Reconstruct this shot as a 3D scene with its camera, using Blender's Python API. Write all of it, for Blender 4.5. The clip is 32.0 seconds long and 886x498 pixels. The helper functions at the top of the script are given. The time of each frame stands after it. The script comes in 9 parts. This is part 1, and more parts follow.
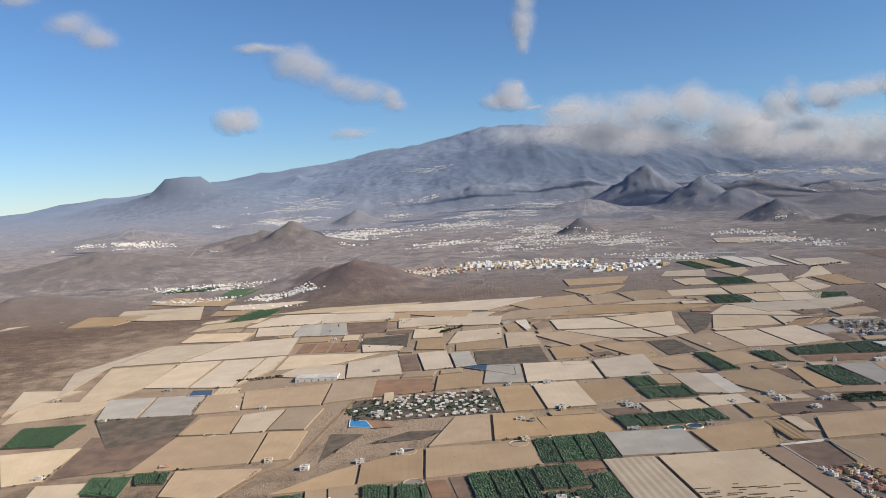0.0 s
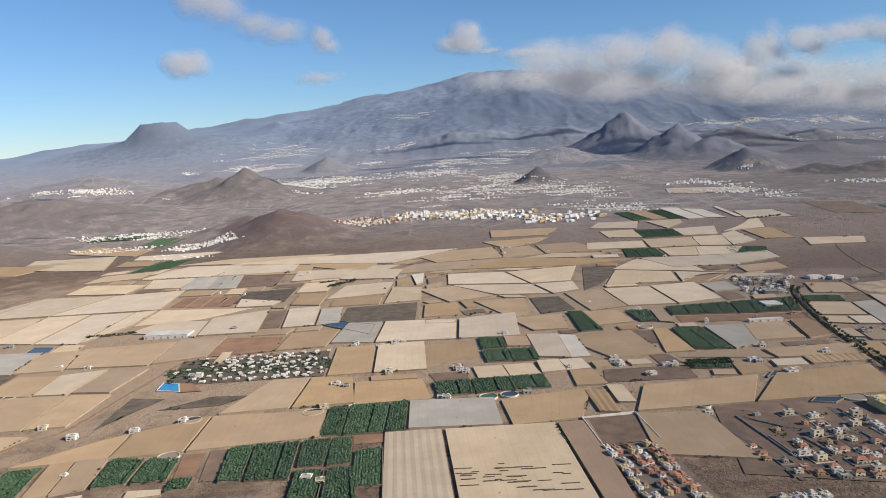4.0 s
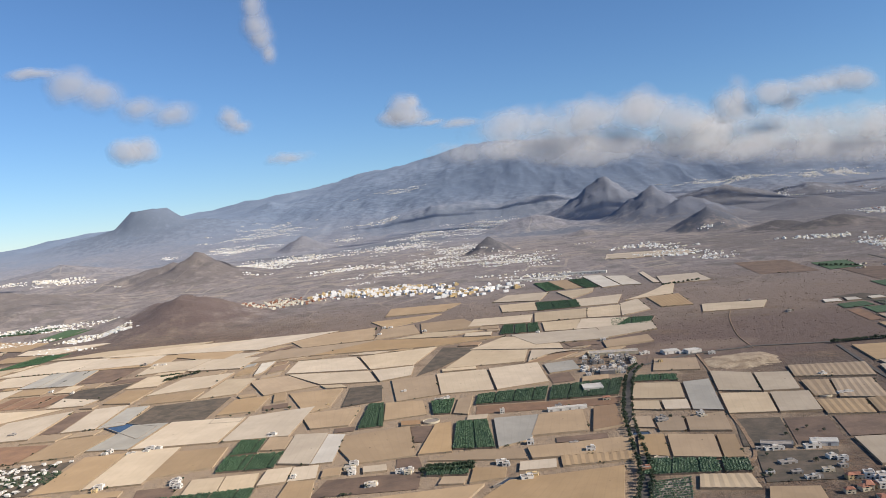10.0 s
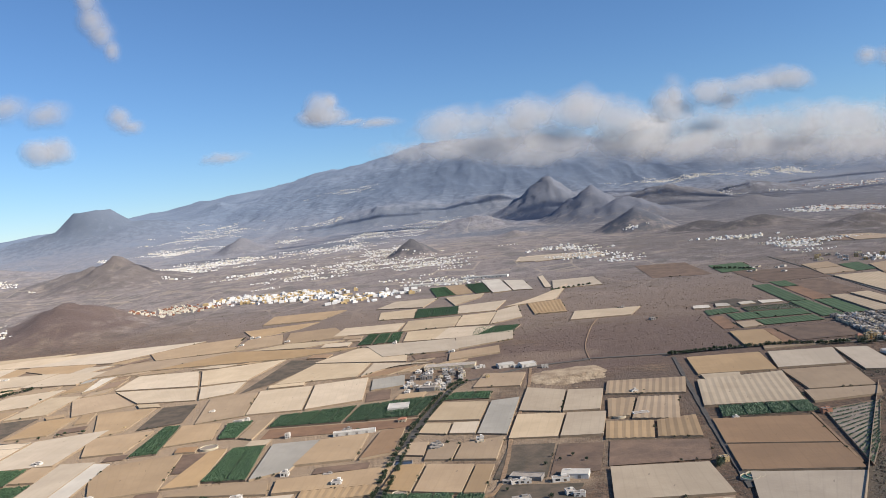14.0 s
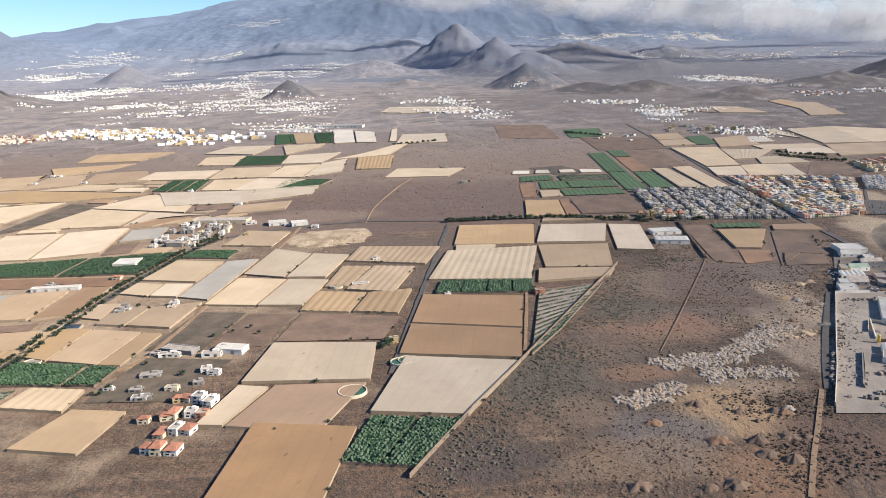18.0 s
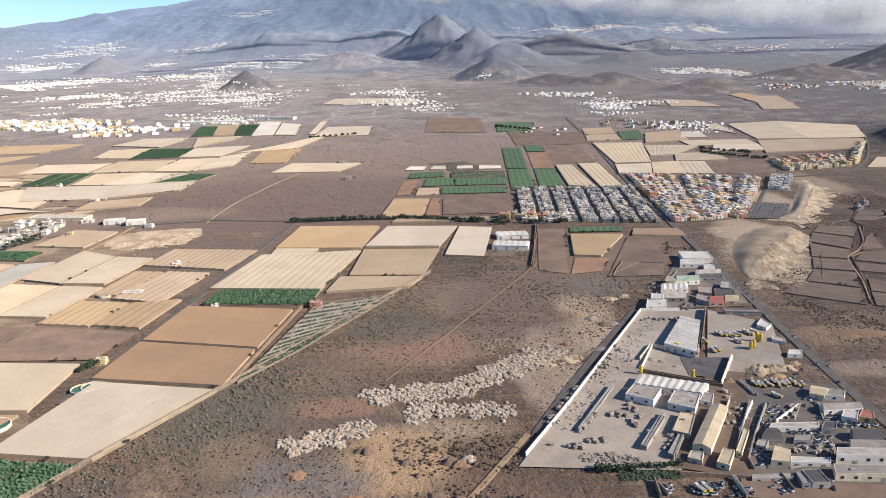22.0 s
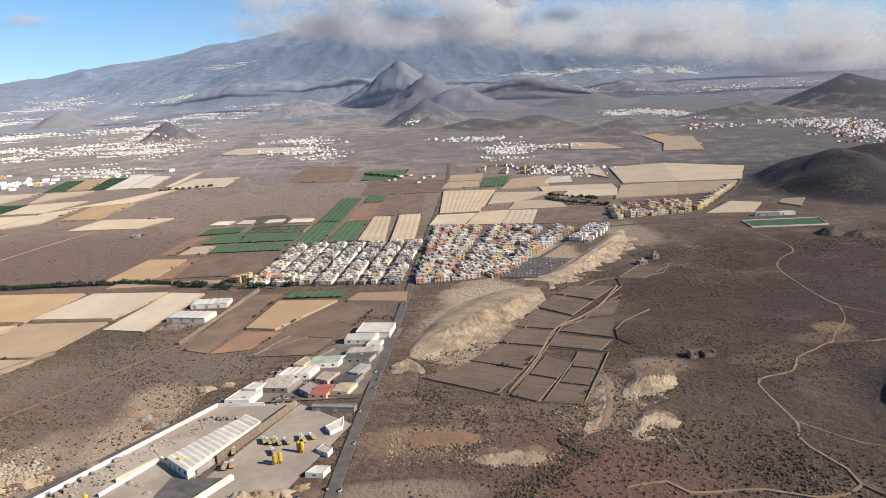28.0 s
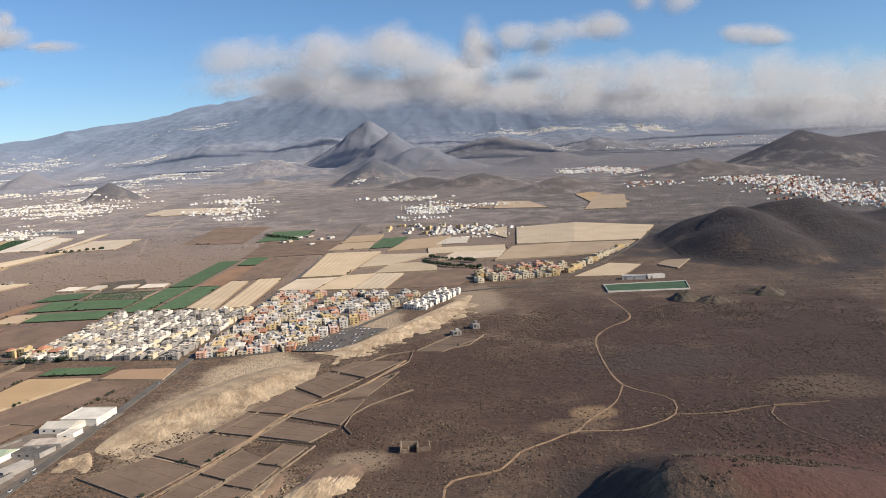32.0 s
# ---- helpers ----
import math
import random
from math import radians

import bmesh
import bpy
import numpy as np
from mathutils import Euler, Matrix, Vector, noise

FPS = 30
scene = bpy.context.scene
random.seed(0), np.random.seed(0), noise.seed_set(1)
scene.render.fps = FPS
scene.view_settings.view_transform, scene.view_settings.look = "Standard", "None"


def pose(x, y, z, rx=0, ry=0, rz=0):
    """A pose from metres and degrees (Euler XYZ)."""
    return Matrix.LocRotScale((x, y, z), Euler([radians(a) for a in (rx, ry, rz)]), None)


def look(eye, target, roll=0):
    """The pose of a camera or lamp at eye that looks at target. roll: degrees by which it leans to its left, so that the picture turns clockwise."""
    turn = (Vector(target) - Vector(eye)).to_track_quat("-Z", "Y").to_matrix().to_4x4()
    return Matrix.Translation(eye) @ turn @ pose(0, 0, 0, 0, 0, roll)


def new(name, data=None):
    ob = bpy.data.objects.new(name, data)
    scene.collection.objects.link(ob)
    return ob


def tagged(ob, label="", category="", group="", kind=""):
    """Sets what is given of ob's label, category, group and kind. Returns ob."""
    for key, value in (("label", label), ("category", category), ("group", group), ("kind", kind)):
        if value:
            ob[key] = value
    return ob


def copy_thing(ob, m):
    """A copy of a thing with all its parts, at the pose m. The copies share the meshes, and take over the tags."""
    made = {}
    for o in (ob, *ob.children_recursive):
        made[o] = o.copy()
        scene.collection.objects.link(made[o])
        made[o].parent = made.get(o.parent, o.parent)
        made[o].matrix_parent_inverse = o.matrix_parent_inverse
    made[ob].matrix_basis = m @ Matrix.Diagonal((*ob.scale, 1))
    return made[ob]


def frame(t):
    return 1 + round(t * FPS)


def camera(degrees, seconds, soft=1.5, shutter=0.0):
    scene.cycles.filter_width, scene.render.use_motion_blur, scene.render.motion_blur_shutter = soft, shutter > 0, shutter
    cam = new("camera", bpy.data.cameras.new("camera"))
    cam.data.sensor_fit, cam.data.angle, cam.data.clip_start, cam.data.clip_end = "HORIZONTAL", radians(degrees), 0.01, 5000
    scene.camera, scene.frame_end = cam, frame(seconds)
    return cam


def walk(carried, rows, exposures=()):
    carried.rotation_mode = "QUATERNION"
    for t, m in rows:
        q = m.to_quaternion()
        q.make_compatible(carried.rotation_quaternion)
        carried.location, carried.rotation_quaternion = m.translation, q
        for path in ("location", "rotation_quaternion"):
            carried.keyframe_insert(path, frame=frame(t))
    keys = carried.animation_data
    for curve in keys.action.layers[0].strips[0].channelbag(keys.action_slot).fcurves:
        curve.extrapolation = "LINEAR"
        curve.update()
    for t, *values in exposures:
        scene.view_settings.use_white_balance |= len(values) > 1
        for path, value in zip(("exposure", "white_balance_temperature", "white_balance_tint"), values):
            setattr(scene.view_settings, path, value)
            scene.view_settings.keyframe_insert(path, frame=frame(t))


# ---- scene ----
cam = camera(60.4, 32.0, 0.9)
METRES, EYE, TILT, LEAN, TURN = 1000.0, 150.0, -3.5, 3.0, 0.0
ROWS = [
    (0.0, 0.0, 0.0, 0.0, 0.0, 0.0, 0.0),
    (0.5, 0.0157, 0.0058, 0.0005, -0.0, -0.4, -0.07),
    (1.0, 0.0308, 0.0114, -0.0001, 0.05, -1.01, -0.27),
    (1.5, 0.0459, 0.017, 0.0001, 0.15, -1.6, -0.3),
    (2.0, 0.062, 0.0225, 0.0007, 0.42, -2.99, 0.41),
    (2.5, 0.0771, 0.0287, 0.0004, 0.54, -4.46, 0.27),
    (3.0, 0.0924, 0.0331, 0.0009, 0.34, -4.68, -0.5),
    (3.5, 0.1076, 0.0387, 0.0017, 0.45, -4.39, -0.52),
    (5.5, 0.1691, 0.06, 0.0034, 1.36, -2.9, 1.29),
    (6.0, 0.1843, 0.0657, 0.0037, 1.63, -3.04, 2.15),
    (6.5, 0.1999, 0.0712, 0.0045, 1.55, -2.45, 3.19),
    (7.0, 0.2149, 0.0766, 0.0046, 1.52, -2.7, 3.3),
    (7.5, 0.2304, 0.082, 0.005, 1.62, -2.43, 2.7),
    (8.0, 0.2454, 0.0867, 0.0057, 2.2, -1.27, 2.27),
    (8.5, 0.2608, 0.0912, 0.0057, 2.55, -0.12, 2.19),
    (9.0, 0.2761, 0.0971, 0.0059, 2.67, 0.33, 1.93),
    (9.5, 0.2915, 0.1024, 0.0066, 2.98, 1.0, 1.97),
    (10.0, 0.3069, 0.1074, 0.0062, 3.04, 1.5, 2.24),
    (10.5, 0.3217, 0.1123, 0.0068, 2.87, 1.2, 2.84),
    (11.0, 0.3372, 0.1178, 0.0076, 2.7, 0.86, 3.34),
    (11.5, 0.3519, 0.1228, 0.0082, 2.51, 0.81, 3.35),
    (12.0, 0.3673, 0.1281, 0.0082, 2.15, 0.96, 3.52),
    (12.5, 0.3819, 0.1329, 0.0085, 1.71, 0.75, 3.36),
    (13.0, 0.3968, 0.1378, 0.009, 1.51, 1.11, 2.83),
    (13.5, 0.4121, 0.1428, 0.0095, 1.55, 1.4, 2.66),
    (14.0, 0.4268, 0.1473, 0.0102, 1.4, 1.32, 2.63),
    (14.5, 0.442, 0.1518, 0.0096, 0.7, 0.68, 2.2),
    (15.0, 0.4568, 0.1578, 0.0102, -1.25, -2.96, 2.48),
    (15.5, 0.4718, 0.1625, 0.0101, -2.35, -4.88, 2.32),
    (17.5, 0.5305, 0.1818, 0.012, -3.38, -9.78, -1.13),
    (18.0, 0.5455, 0.1868, 0.0121, -3.27, -10.07, -1.17),
    (18.5, 0.5604, 0.1916, 0.0126, -3.07, -10.2, -0.96),
    (19.0, 0.5751, 0.1963, 0.0123, -2.89, -10.25, -0.83),
    (19.5, 0.5901, 0.201, 0.0129, -2.71, -11.08, -0.58),
    (20.0, 0.6046, 0.2057, 0.013, -2.57, -11.68, -0.71),
    (20.5, 0.6193, 0.2102, 0.0135, -2.3, -12.02, -1.06),
    (21.0, 0.6339, 0.2151, 0.0138, -2.12, -11.77, -1.47),
    (21.5, 0.6481, 0.2196, 0.014, -2.05, -11.41, -1.3),
    (22.0, 0.6625, 0.2241, 0.0142, -1.92, -10.64, -1.47),
    (22.5, 0.6772, 0.2289, 0.0146, -1.8, -10.79, -1.36),
    (23.0, 0.6914, 0.2336, 0.015, -1.52, -11.02, -1.5),
    (23.5, 0.706, 0.2384, 0.0152, -1.39, -11.1, -1.46),
    (24.0, 0.7203, 0.2433, 0.0154, -1.26, -11.18, -1.25),
    (24.5, 0.7344, 0.2476, 0.016, -1.17, -10.87, -0.89),
    (25.0, 0.7487, 0.2523, 0.0161, -1.04, -10.89, -0.62),
    (25.5, 0.7629, 0.257, 0.0164, -1.02, -10.95, -0.7),
    (27.5, 0.821, 0.2765, 0.0175, -0.44, -8.58, -0.28),
    (28.0, 0.8356, 0.2816, 0.0179, -0.81, -7.26, -0.25),
    (28.5, 0.8495, 0.2864, 0.0174, -1.04, -5.64, 0.05),
    (29.0, 0.8634, 0.2908, 0.0185, -0.91, -3.23, 0.87),
    (29.5, 0.8775, 0.2944, 0.0185, -0.61, -1.63, 1.19),
    (30.0, 0.8916, 0.3002, 0.0187, -0.45, -1.74, 1.17),
    (30.5, 0.9053, 0.3043, 0.0187, -0.36, -1.11, 0.83),
    (31.0, 0.9194, 0.3088, 0.019, -0.49, -1.38, 0.48),
    (31.5, 0.9333, 0.3129, 0.0193, -0.48, -2.33, 0.27),
    (32.0, 0.9474, 0.3174, 0.0197, -0.48, -2.9, 0.05),
]
EXPOSURES = [(0, 0.43, 5950, 10), (6, 0.48, 5950, 10), (14, 0.55, 5950, 10), (18, 0.90, 5900, 10), (26, 0.94, 5900, 10), (28, 0.68, 6050, 10), (29, 0.62, 6150, 10), (32, 0.58, 6200, 10)]
walk(cam, [(t, pose(0, 0, EYE, TILT, LEAN, TURN) @ pose(METRES * x, METRES * y, METRES * z, 90 + pitch, roll, yaw)) for t, x, y, z, yaw, pitch, roll in ROWS], exposures=EXPOSURES)

# ---- light ----
SUN = Vector((0.81, -0.31, 0.50)).normalized()
world = bpy.data.worlds.new("sky")
scene.world = world
world.use_nodes = True
wn = world.node_tree
sky = wn.nodes.new("ShaderNodeTexSky")
sky.sky_type = "NISHITA"
sky.sun_disc = False
sky.sun_elevation = math.asin(SUN.z)
sky.sun_rotation = math.atan2(SUN.x, SUN.y)
sky.air_density, sky.dust_density, sky.ozone_density = 1.0, 0.0, 6.0
sky.altitude = 400
wn.nodes["Background"].inputs["Strength"].default_value = 0.078
wn.links.new(sky.outputs[0], wn.nodes["Background"].inputs["Color"])
sun_data = bpy.data.lights.new("sun", "SUN")
sun_data.energy, sun_data.angle, sun_data.color = 4.75, radians(0.6), (1.0, 0.875, 0.70)
sun_lamp = new("sun", sun_data)
sun_lamp.matrix_world = look(SUN * 900, (0, 0, 0))


# ---- materials ----
def nodes_of(name):
    m = bpy.data.materials.new(name)
    m.use_nodes = True
    return m, m.node_tree, m.node_tree.nodes["Principled BSDF"]


def node(nt, kind, **values):
    n = nt.nodes.new("ShaderNode" + kind)
    for key, value in values.items():
        n.inputs[key.replace("_", " ")].default_value = value
    return n


def mix(nt, fac, a, b, how="MIX"):
    """A colour mix; fac, a and b are sockets or plain values."""
    n = nt.nodes.new("ShaderNodeMix")
    n.data_type, n.blend_type = "RGBA", how
    for socket, value in ((n.inputs[0], fac), (n.inputs[6], a), (n.inputs[7], b)):
        if isinstance(value, bpy.types.NodeSocket):
            nt.links.new(value, socket)
        else:
            socket.default_value = value if isinstance(value, float) else (*value, 1)
    return n.outputs[2]


def ramp(nt, value, low, high):
    n = nt.nodes.new("ShaderNodeMapRange")
    n.interpolation_type = "SMOOTHSTEP"
    nt.links.new(value, n.inputs[0])
    n.inputs[1].default_value, n.inputs[2].default_value = low, high
    return n.outputs[0]


def calc(nt, how, a, b=0.0):
    n = nt.nodes.new("ShaderNodeMath")
    n.operation = how
    for socket, value in zip(n.inputs, (a, b)):
        if isinstance(value, bpy.types.NodeSocket):
            nt.links.new(value, socket)
        else:
            socket.default_value = value
    return n.outputs[0]


def noise_of(nt, scale, detail=4.0, vector=None, rough=0.6):
    n = node(nt, "TexNoise", Scale=scale, Detail=detail, Roughness=rough)
    if vector is None:
        vector = nt.nodes.new("ShaderNodeNewGeometry").outputs["Position"]
    nt.links.new(vector, n.inputs["Vector"])
    return n.outputs["Fac"]


def bump(nt, bsdf, height, strength=0.4, distance=0.2):
    n = node(nt, "Bump", Strength=strength, Distance=distance)
    nt.links.new(height, n.inputs["Height"])
    nt.links.new(n.outputs[0], bsdf.inputs["Normal"])


def surface(name, colour, dark=None, scale=0.3, rough=0.9, vary=0.15, metal=0.0, relief=0.3):
    """Mottled paint, earth, cloth or stone: two sizes of noise, and a shade of its own for each piece."""
    m, nt, b = nodes_of(name)
    dark = dark or [c * 0.72 for c in colour]
    base = mix(nt, ramp(nt, noise_of(nt, scale), 0.3, 0.7), dark, colour)
    fine = ramp(nt, noise_of(nt, scale * 9), 0.25, 0.75)
    base = mix(nt, calc(nt, "MULTIPLY", fine, 0.25), base, [c * 0.6 for c in colour])
    own = nt.nodes.new("ShaderNodeObjectInfo").outputs["Random"]
    shade = node(nt, "HueSaturation")
    nt.links.new(base, shade.inputs["Color"])
    nt.links.new(calc(nt, "ADD", calc(nt, "MULTIPLY", own, 2 * vary), 1 - vary), shade.inputs["Value"])
    nt.links.new(shade.outputs[0], b.inputs["Base Color"])
    b.inputs["Roughness"].default_value, b.inputs["Metallic"].default_value = rough, metal
    b.inputs["Diffuse Roughness"].default_value = 0.5
    bump(nt, b, noise_of(nt, scale * 6), relief, 0.3 / scale * 0.2)
    return m


def netting(name, colour, dark, seam=5.0):
    """Shade cloth stretched over wires: seams along the bays, sagging, dust and patched lengths."""
    m, nt, b = nodes_of(name)
    uv = nt.nodes.new("ShaderNodeUVMap").outputs[0]
    sep = nt.nodes.new("ShaderNodeSeparateXYZ")
    nt.links.new(uv, sep.inputs[0])
    u = calc(nt, "MULTIPLY", sep.outputs[0], 1 / seam)
    line = ramp(nt, calc(nt, "ABSOLUTE", calc(nt, "SUBTRACT", calc(nt, "FRACT", u), 0.5)), 0.40, 0.5)
    bay = nt.nodes.new("ShaderNodeTexWhiteNoise")
    bay.noise_dimensions = "1D"
    nt.links.new(calc(nt, "FLOOR", calc(nt, "MULTIPLY", u, 0.34)), bay.inputs["W"])
    own = nt.nodes.new("ShaderNodeObjectInfo").outputs["Random"]
    base = mix(nt, ramp(nt, noise_of(nt, 0.045), 0.35, 0.7), dark, colour)
    base = mix(nt, calc(nt, "MULTIPLY", bay.outputs["Value"], 0.14), base, [c * 0.74 for c in colour])
    base = mix(nt, calc(nt, "MULTIPLY", line, 0.14), base, [c * 0.55 for c in colour])
    long = nt.nodes.new("ShaderNodeMapping")
    long.inputs["Scale"].default_value = (1.2, 0.06, 1)
    nt.links.new(uv, long.inputs[0])
    streak = ramp(nt, noise_of(nt, 1.0, 5.0, long.outputs[0]), 0.45, 0.75)
    base = mix(nt, calc(nt, "MULTIPLY", streak, 0.22), base, [c * 0.68 for c in colour])
    holes = nt.nodes.new("ShaderNodeMapping")
    holes.inputs["Scale"].default_value = (0.9, 0.22, 1)
    nt.links.new(uv, holes.inputs[0])
    gap = ramp(nt, noise_of(nt, 0.55, 2.0, holes.outputs[0], 0.5), 0.715, 0.74)
    gap = calc(nt, "MULTIPLY", gap, ramp(nt, noise_of(nt, 0.018, 2.0), 0.48, 0.56))
    base = mix(nt, calc(nt, "MULTIPLY", gap, 0.65), base, [c * 0.3 for c in colour])
    stain = ramp(nt, noise_of(nt, 0.16, 6.0, rough=0.7), 0.5, 0.72)
    base = mix(nt, calc(nt, "MULTIPLY", stain, 0.22), base, [c * 0.62 for c in colour])
    shade = node(nt, "HueSaturation")
    nt.links.new(base, shade.inputs["Color"])
    nt.links.new(calc(nt, "ADD", calc(nt, "MULTIPLY", own, 0.30), 0.86), shade.inputs["Value"])
    other = calc(nt, "FRACT", calc(nt, "MULTIPLY", own, 7.31))
    nt.links.new(calc(nt, "ADD", calc(nt, "MULTIPLY", other, 0.26), 0.86), shade.inputs["Saturation"])
    nt.links.new(shade.outputs[0], b.inputs["Base Color"])
    b.inputs["Roughness"].default_value = 0.75
    b.inputs["Diffuse Roughness"].default_value = 0.5
    bump(nt, b, calc(nt, "ADD", calc(nt, "MULTIPLY", line, 0.12), noise_of(nt, 0.5)), 0.25, 0.3)
    return m


TAN = netting("tan_net", (0.385, 0.268, 0.152), (0.330, 0.228, 0.128))
PALE = netting("cream_net", (0.515, 0.405, 0.275), (0.445, 0.345, 0.23))
BROWN = netting("brown_net", (0.300, 0.190, 0.105), (0.255, 0.162, 0.09))
WHITE_NET = netting("white_sheet", (0.58, 0.51, 0.41), (0.49, 0.42, 0.33))
GREY = netting("grey_sheet", (0.38, 0.34, 0.28), (0.31, 0.28, 0.23))
NETWALL = surface("net_wall", (0.36, 0.27, 0.175), scale=0.2)
SOIL = surface("ploughed_soil", (0.20, 0.13, 0.085), (0.12, 0.08, 0.055), 0.08)
ORANGE = surface("orange_soil", (0.27, 0.155, 0.085), (0.19, 0.11, 0.065), 0.08)
SCRUB = surface("dry_scrub_soil", (0.13, 0.095, 0.065), (0.06, 0.05, 0.032), 0.12)
TERRACE = surface("terrace_soil", (0.165, 0.112, 0.074), (0.118, 0.080, 0.054), 0.1, vary=0.08)
STONE = surface("dry_stone", (0.245, 0.18, 0.125), (0.145, 0.108, 0.078), 0.8)
PLATEAU = surface("bare_pale_ground", (0.385, 0.29, 0.185), (0.235, 0.168, 0.105), 0.16)
CHALK = surface("pale_tuff", (0.47, 0.36, 0.235), (0.25, 0.175, 0.105), 0.12, relief=1.0)
ASPHALT = surface("asphalt", (0.115, 0.098, 0.082), (0.072, 0.064, 0.056), 0.2)
DIRT_ROAD = surface("dirt_track", (0.31, 0.205, 0.12), (0.20, 0.128, 0.072), 0.35)
CONCRETE = surface("concrete_yard", (0.315, 0.262, 0.205), (0.22, 0.178, 0.138), 0.07)
EARTH = surface("trodden_earth", (0.20, 0.130, 0.084), (0.125, 0.083, 0.056), 0.1)
DARK_FLOOR = surface("dark_yard_floor", (0.165, 0.13, 0.10), (0.09, 0.075, 0.062), 0.12)
CHAR = surface("dark_gravel", (0.10, 0.09, 0.082), (0.06, 0.055, 0.05), 0.3)
LEAF = surface("banana_leaf", (0.060, 0.108, 0.044), (0.036, 0.072, 0.030), 0.25, 0.6, 0.2)
TREE = surface("tree_leaf", (0.045, 0.07, 0.028), (0.02, 0.034, 0.014), 0.6, 0.7, 0.25)
BUSH = surface("dry_bush", (0.098, 0.064, 0.038), (0.050, 0.035, 0.022), 0.3, vary=0.2)
OLIVE = surface("grey_green_bush", (0.135, 0.118, 0.078), (0.075, 0.067, 0.046), 0.3, vary=0.2)
PLANT_SOIL = surface("weedy_soil", (0.052, 0.070, 0.034), (0.036, 0.050, 0.025), 0.3)
CROP = surface("green_crop", (0.070, 0.115, 0.048), (0.050, 0.088, 0.036), 0.12)
STRAW = surface("dry_grass", (0.30, 0.225, 0.14), (0.2, 0.15, 0.09), 0.3, vary=0.2)
BARK = surface("bark", (0.14, 0.10, 0.07), scale=2.0)
WHITEWASH = surface("white_wall", (0.72, 0.665, 0.59), (0.58, 0.53, 0.46), 0.3, vary=0.12)
CREAM = surface("cream_wall", (0.64, 0.54, 0.38), scale=0.3, vary=0.15)
YELLOW = surface("yellow_wall", (0.60, 0.44, 0.22), scale=0.3, vary=0.15)
FLATS = surface("pale_yellow_render", (0.70, 0.56, 0.27), scale=0.3)
TERRACOTTA = surface("terracotta_wall", (0.46, 0.22, 0.13), scale=0.3, vary=0.2)
PINK = surface("salmon_wall", (0.60, 0.36, 0.26), scale=0.3, vary=0.15)
GREYWALL = surface("grey_block_wall", (0.31, 0.28, 0.25), scale=0.3, vary=0.25)
ROOF = surface("roof_screed", (0.38, 0.325, 0.27), (0.25, 0.21, 0.175), 0.4, vary=0.25)
TILES = surface("clay_tile_roof", (0.40, 0.18, 0.105), (0.27, 0.12, 0.075), 0.8, vary=0.2)
FAR_WHITE = surface("sunlit_white_wall", (0.80, 0.775, 0.735), (0.70, 0.67, 0.63), 0.1)
FAR_CREAM = surface("sunlit_cream_wall", (0.78, 0.71, 0.58), (0.68, 0.61, 0.48), 0.1)
SHEET = surface("white_roof_sheet", (0.60, 0.55, 0.47), (0.47, 0.42, 0.35), 0.2, 0.5, 0.12)
BEIGE_SHEET = surface("beige_roof_sheet", (0.55, 0.43, 0.27), scale=0.2, rough=0.6)
GREEN_SHEET = surface("green_roof_sheet", (0.40, 0.46, 0.33), scale=0.2, rough=0.6)
RED_SHEET = surface("red_roof_sheet", (0.42, 0.14, 0.09), scale=0.2, rough=0.6)
GLASS = surface("dark_window", (0.035, 0.042, 0.05), scale=0.5, rough=0.15, relief=0.0)
WATER = surface("green_water", (0.05, 0.11, 0.05), scale=0.2, rough=0.12, relief=0.02)
DARKWATER = surface("dark_water", (0.05, 0.055, 0.06), scale=0.2, rough=0.12, relief=0.02)
POOL = surface("pool_water", (0.06, 0.26, 0.48), scale=0.3, rough=0.1, relief=0.02)
TURF = surface("artificial_turf", (0.05, 0.10, 0.045), scale=0.1)
SILO = surface("yellow_steel", (0.62, 0.42, 0.04), scale=0.5, rough=0.45)
CARS = surface("car_paint", (0.40, 0.39, 0.38), scale=3.0, rough=0.5, vary=0.8)
RUBBLE = surface("grey_rubble", (0.36, 0.30, 0.24), (0.19, 0.155, 0.125), 0.6, vary=0.3)


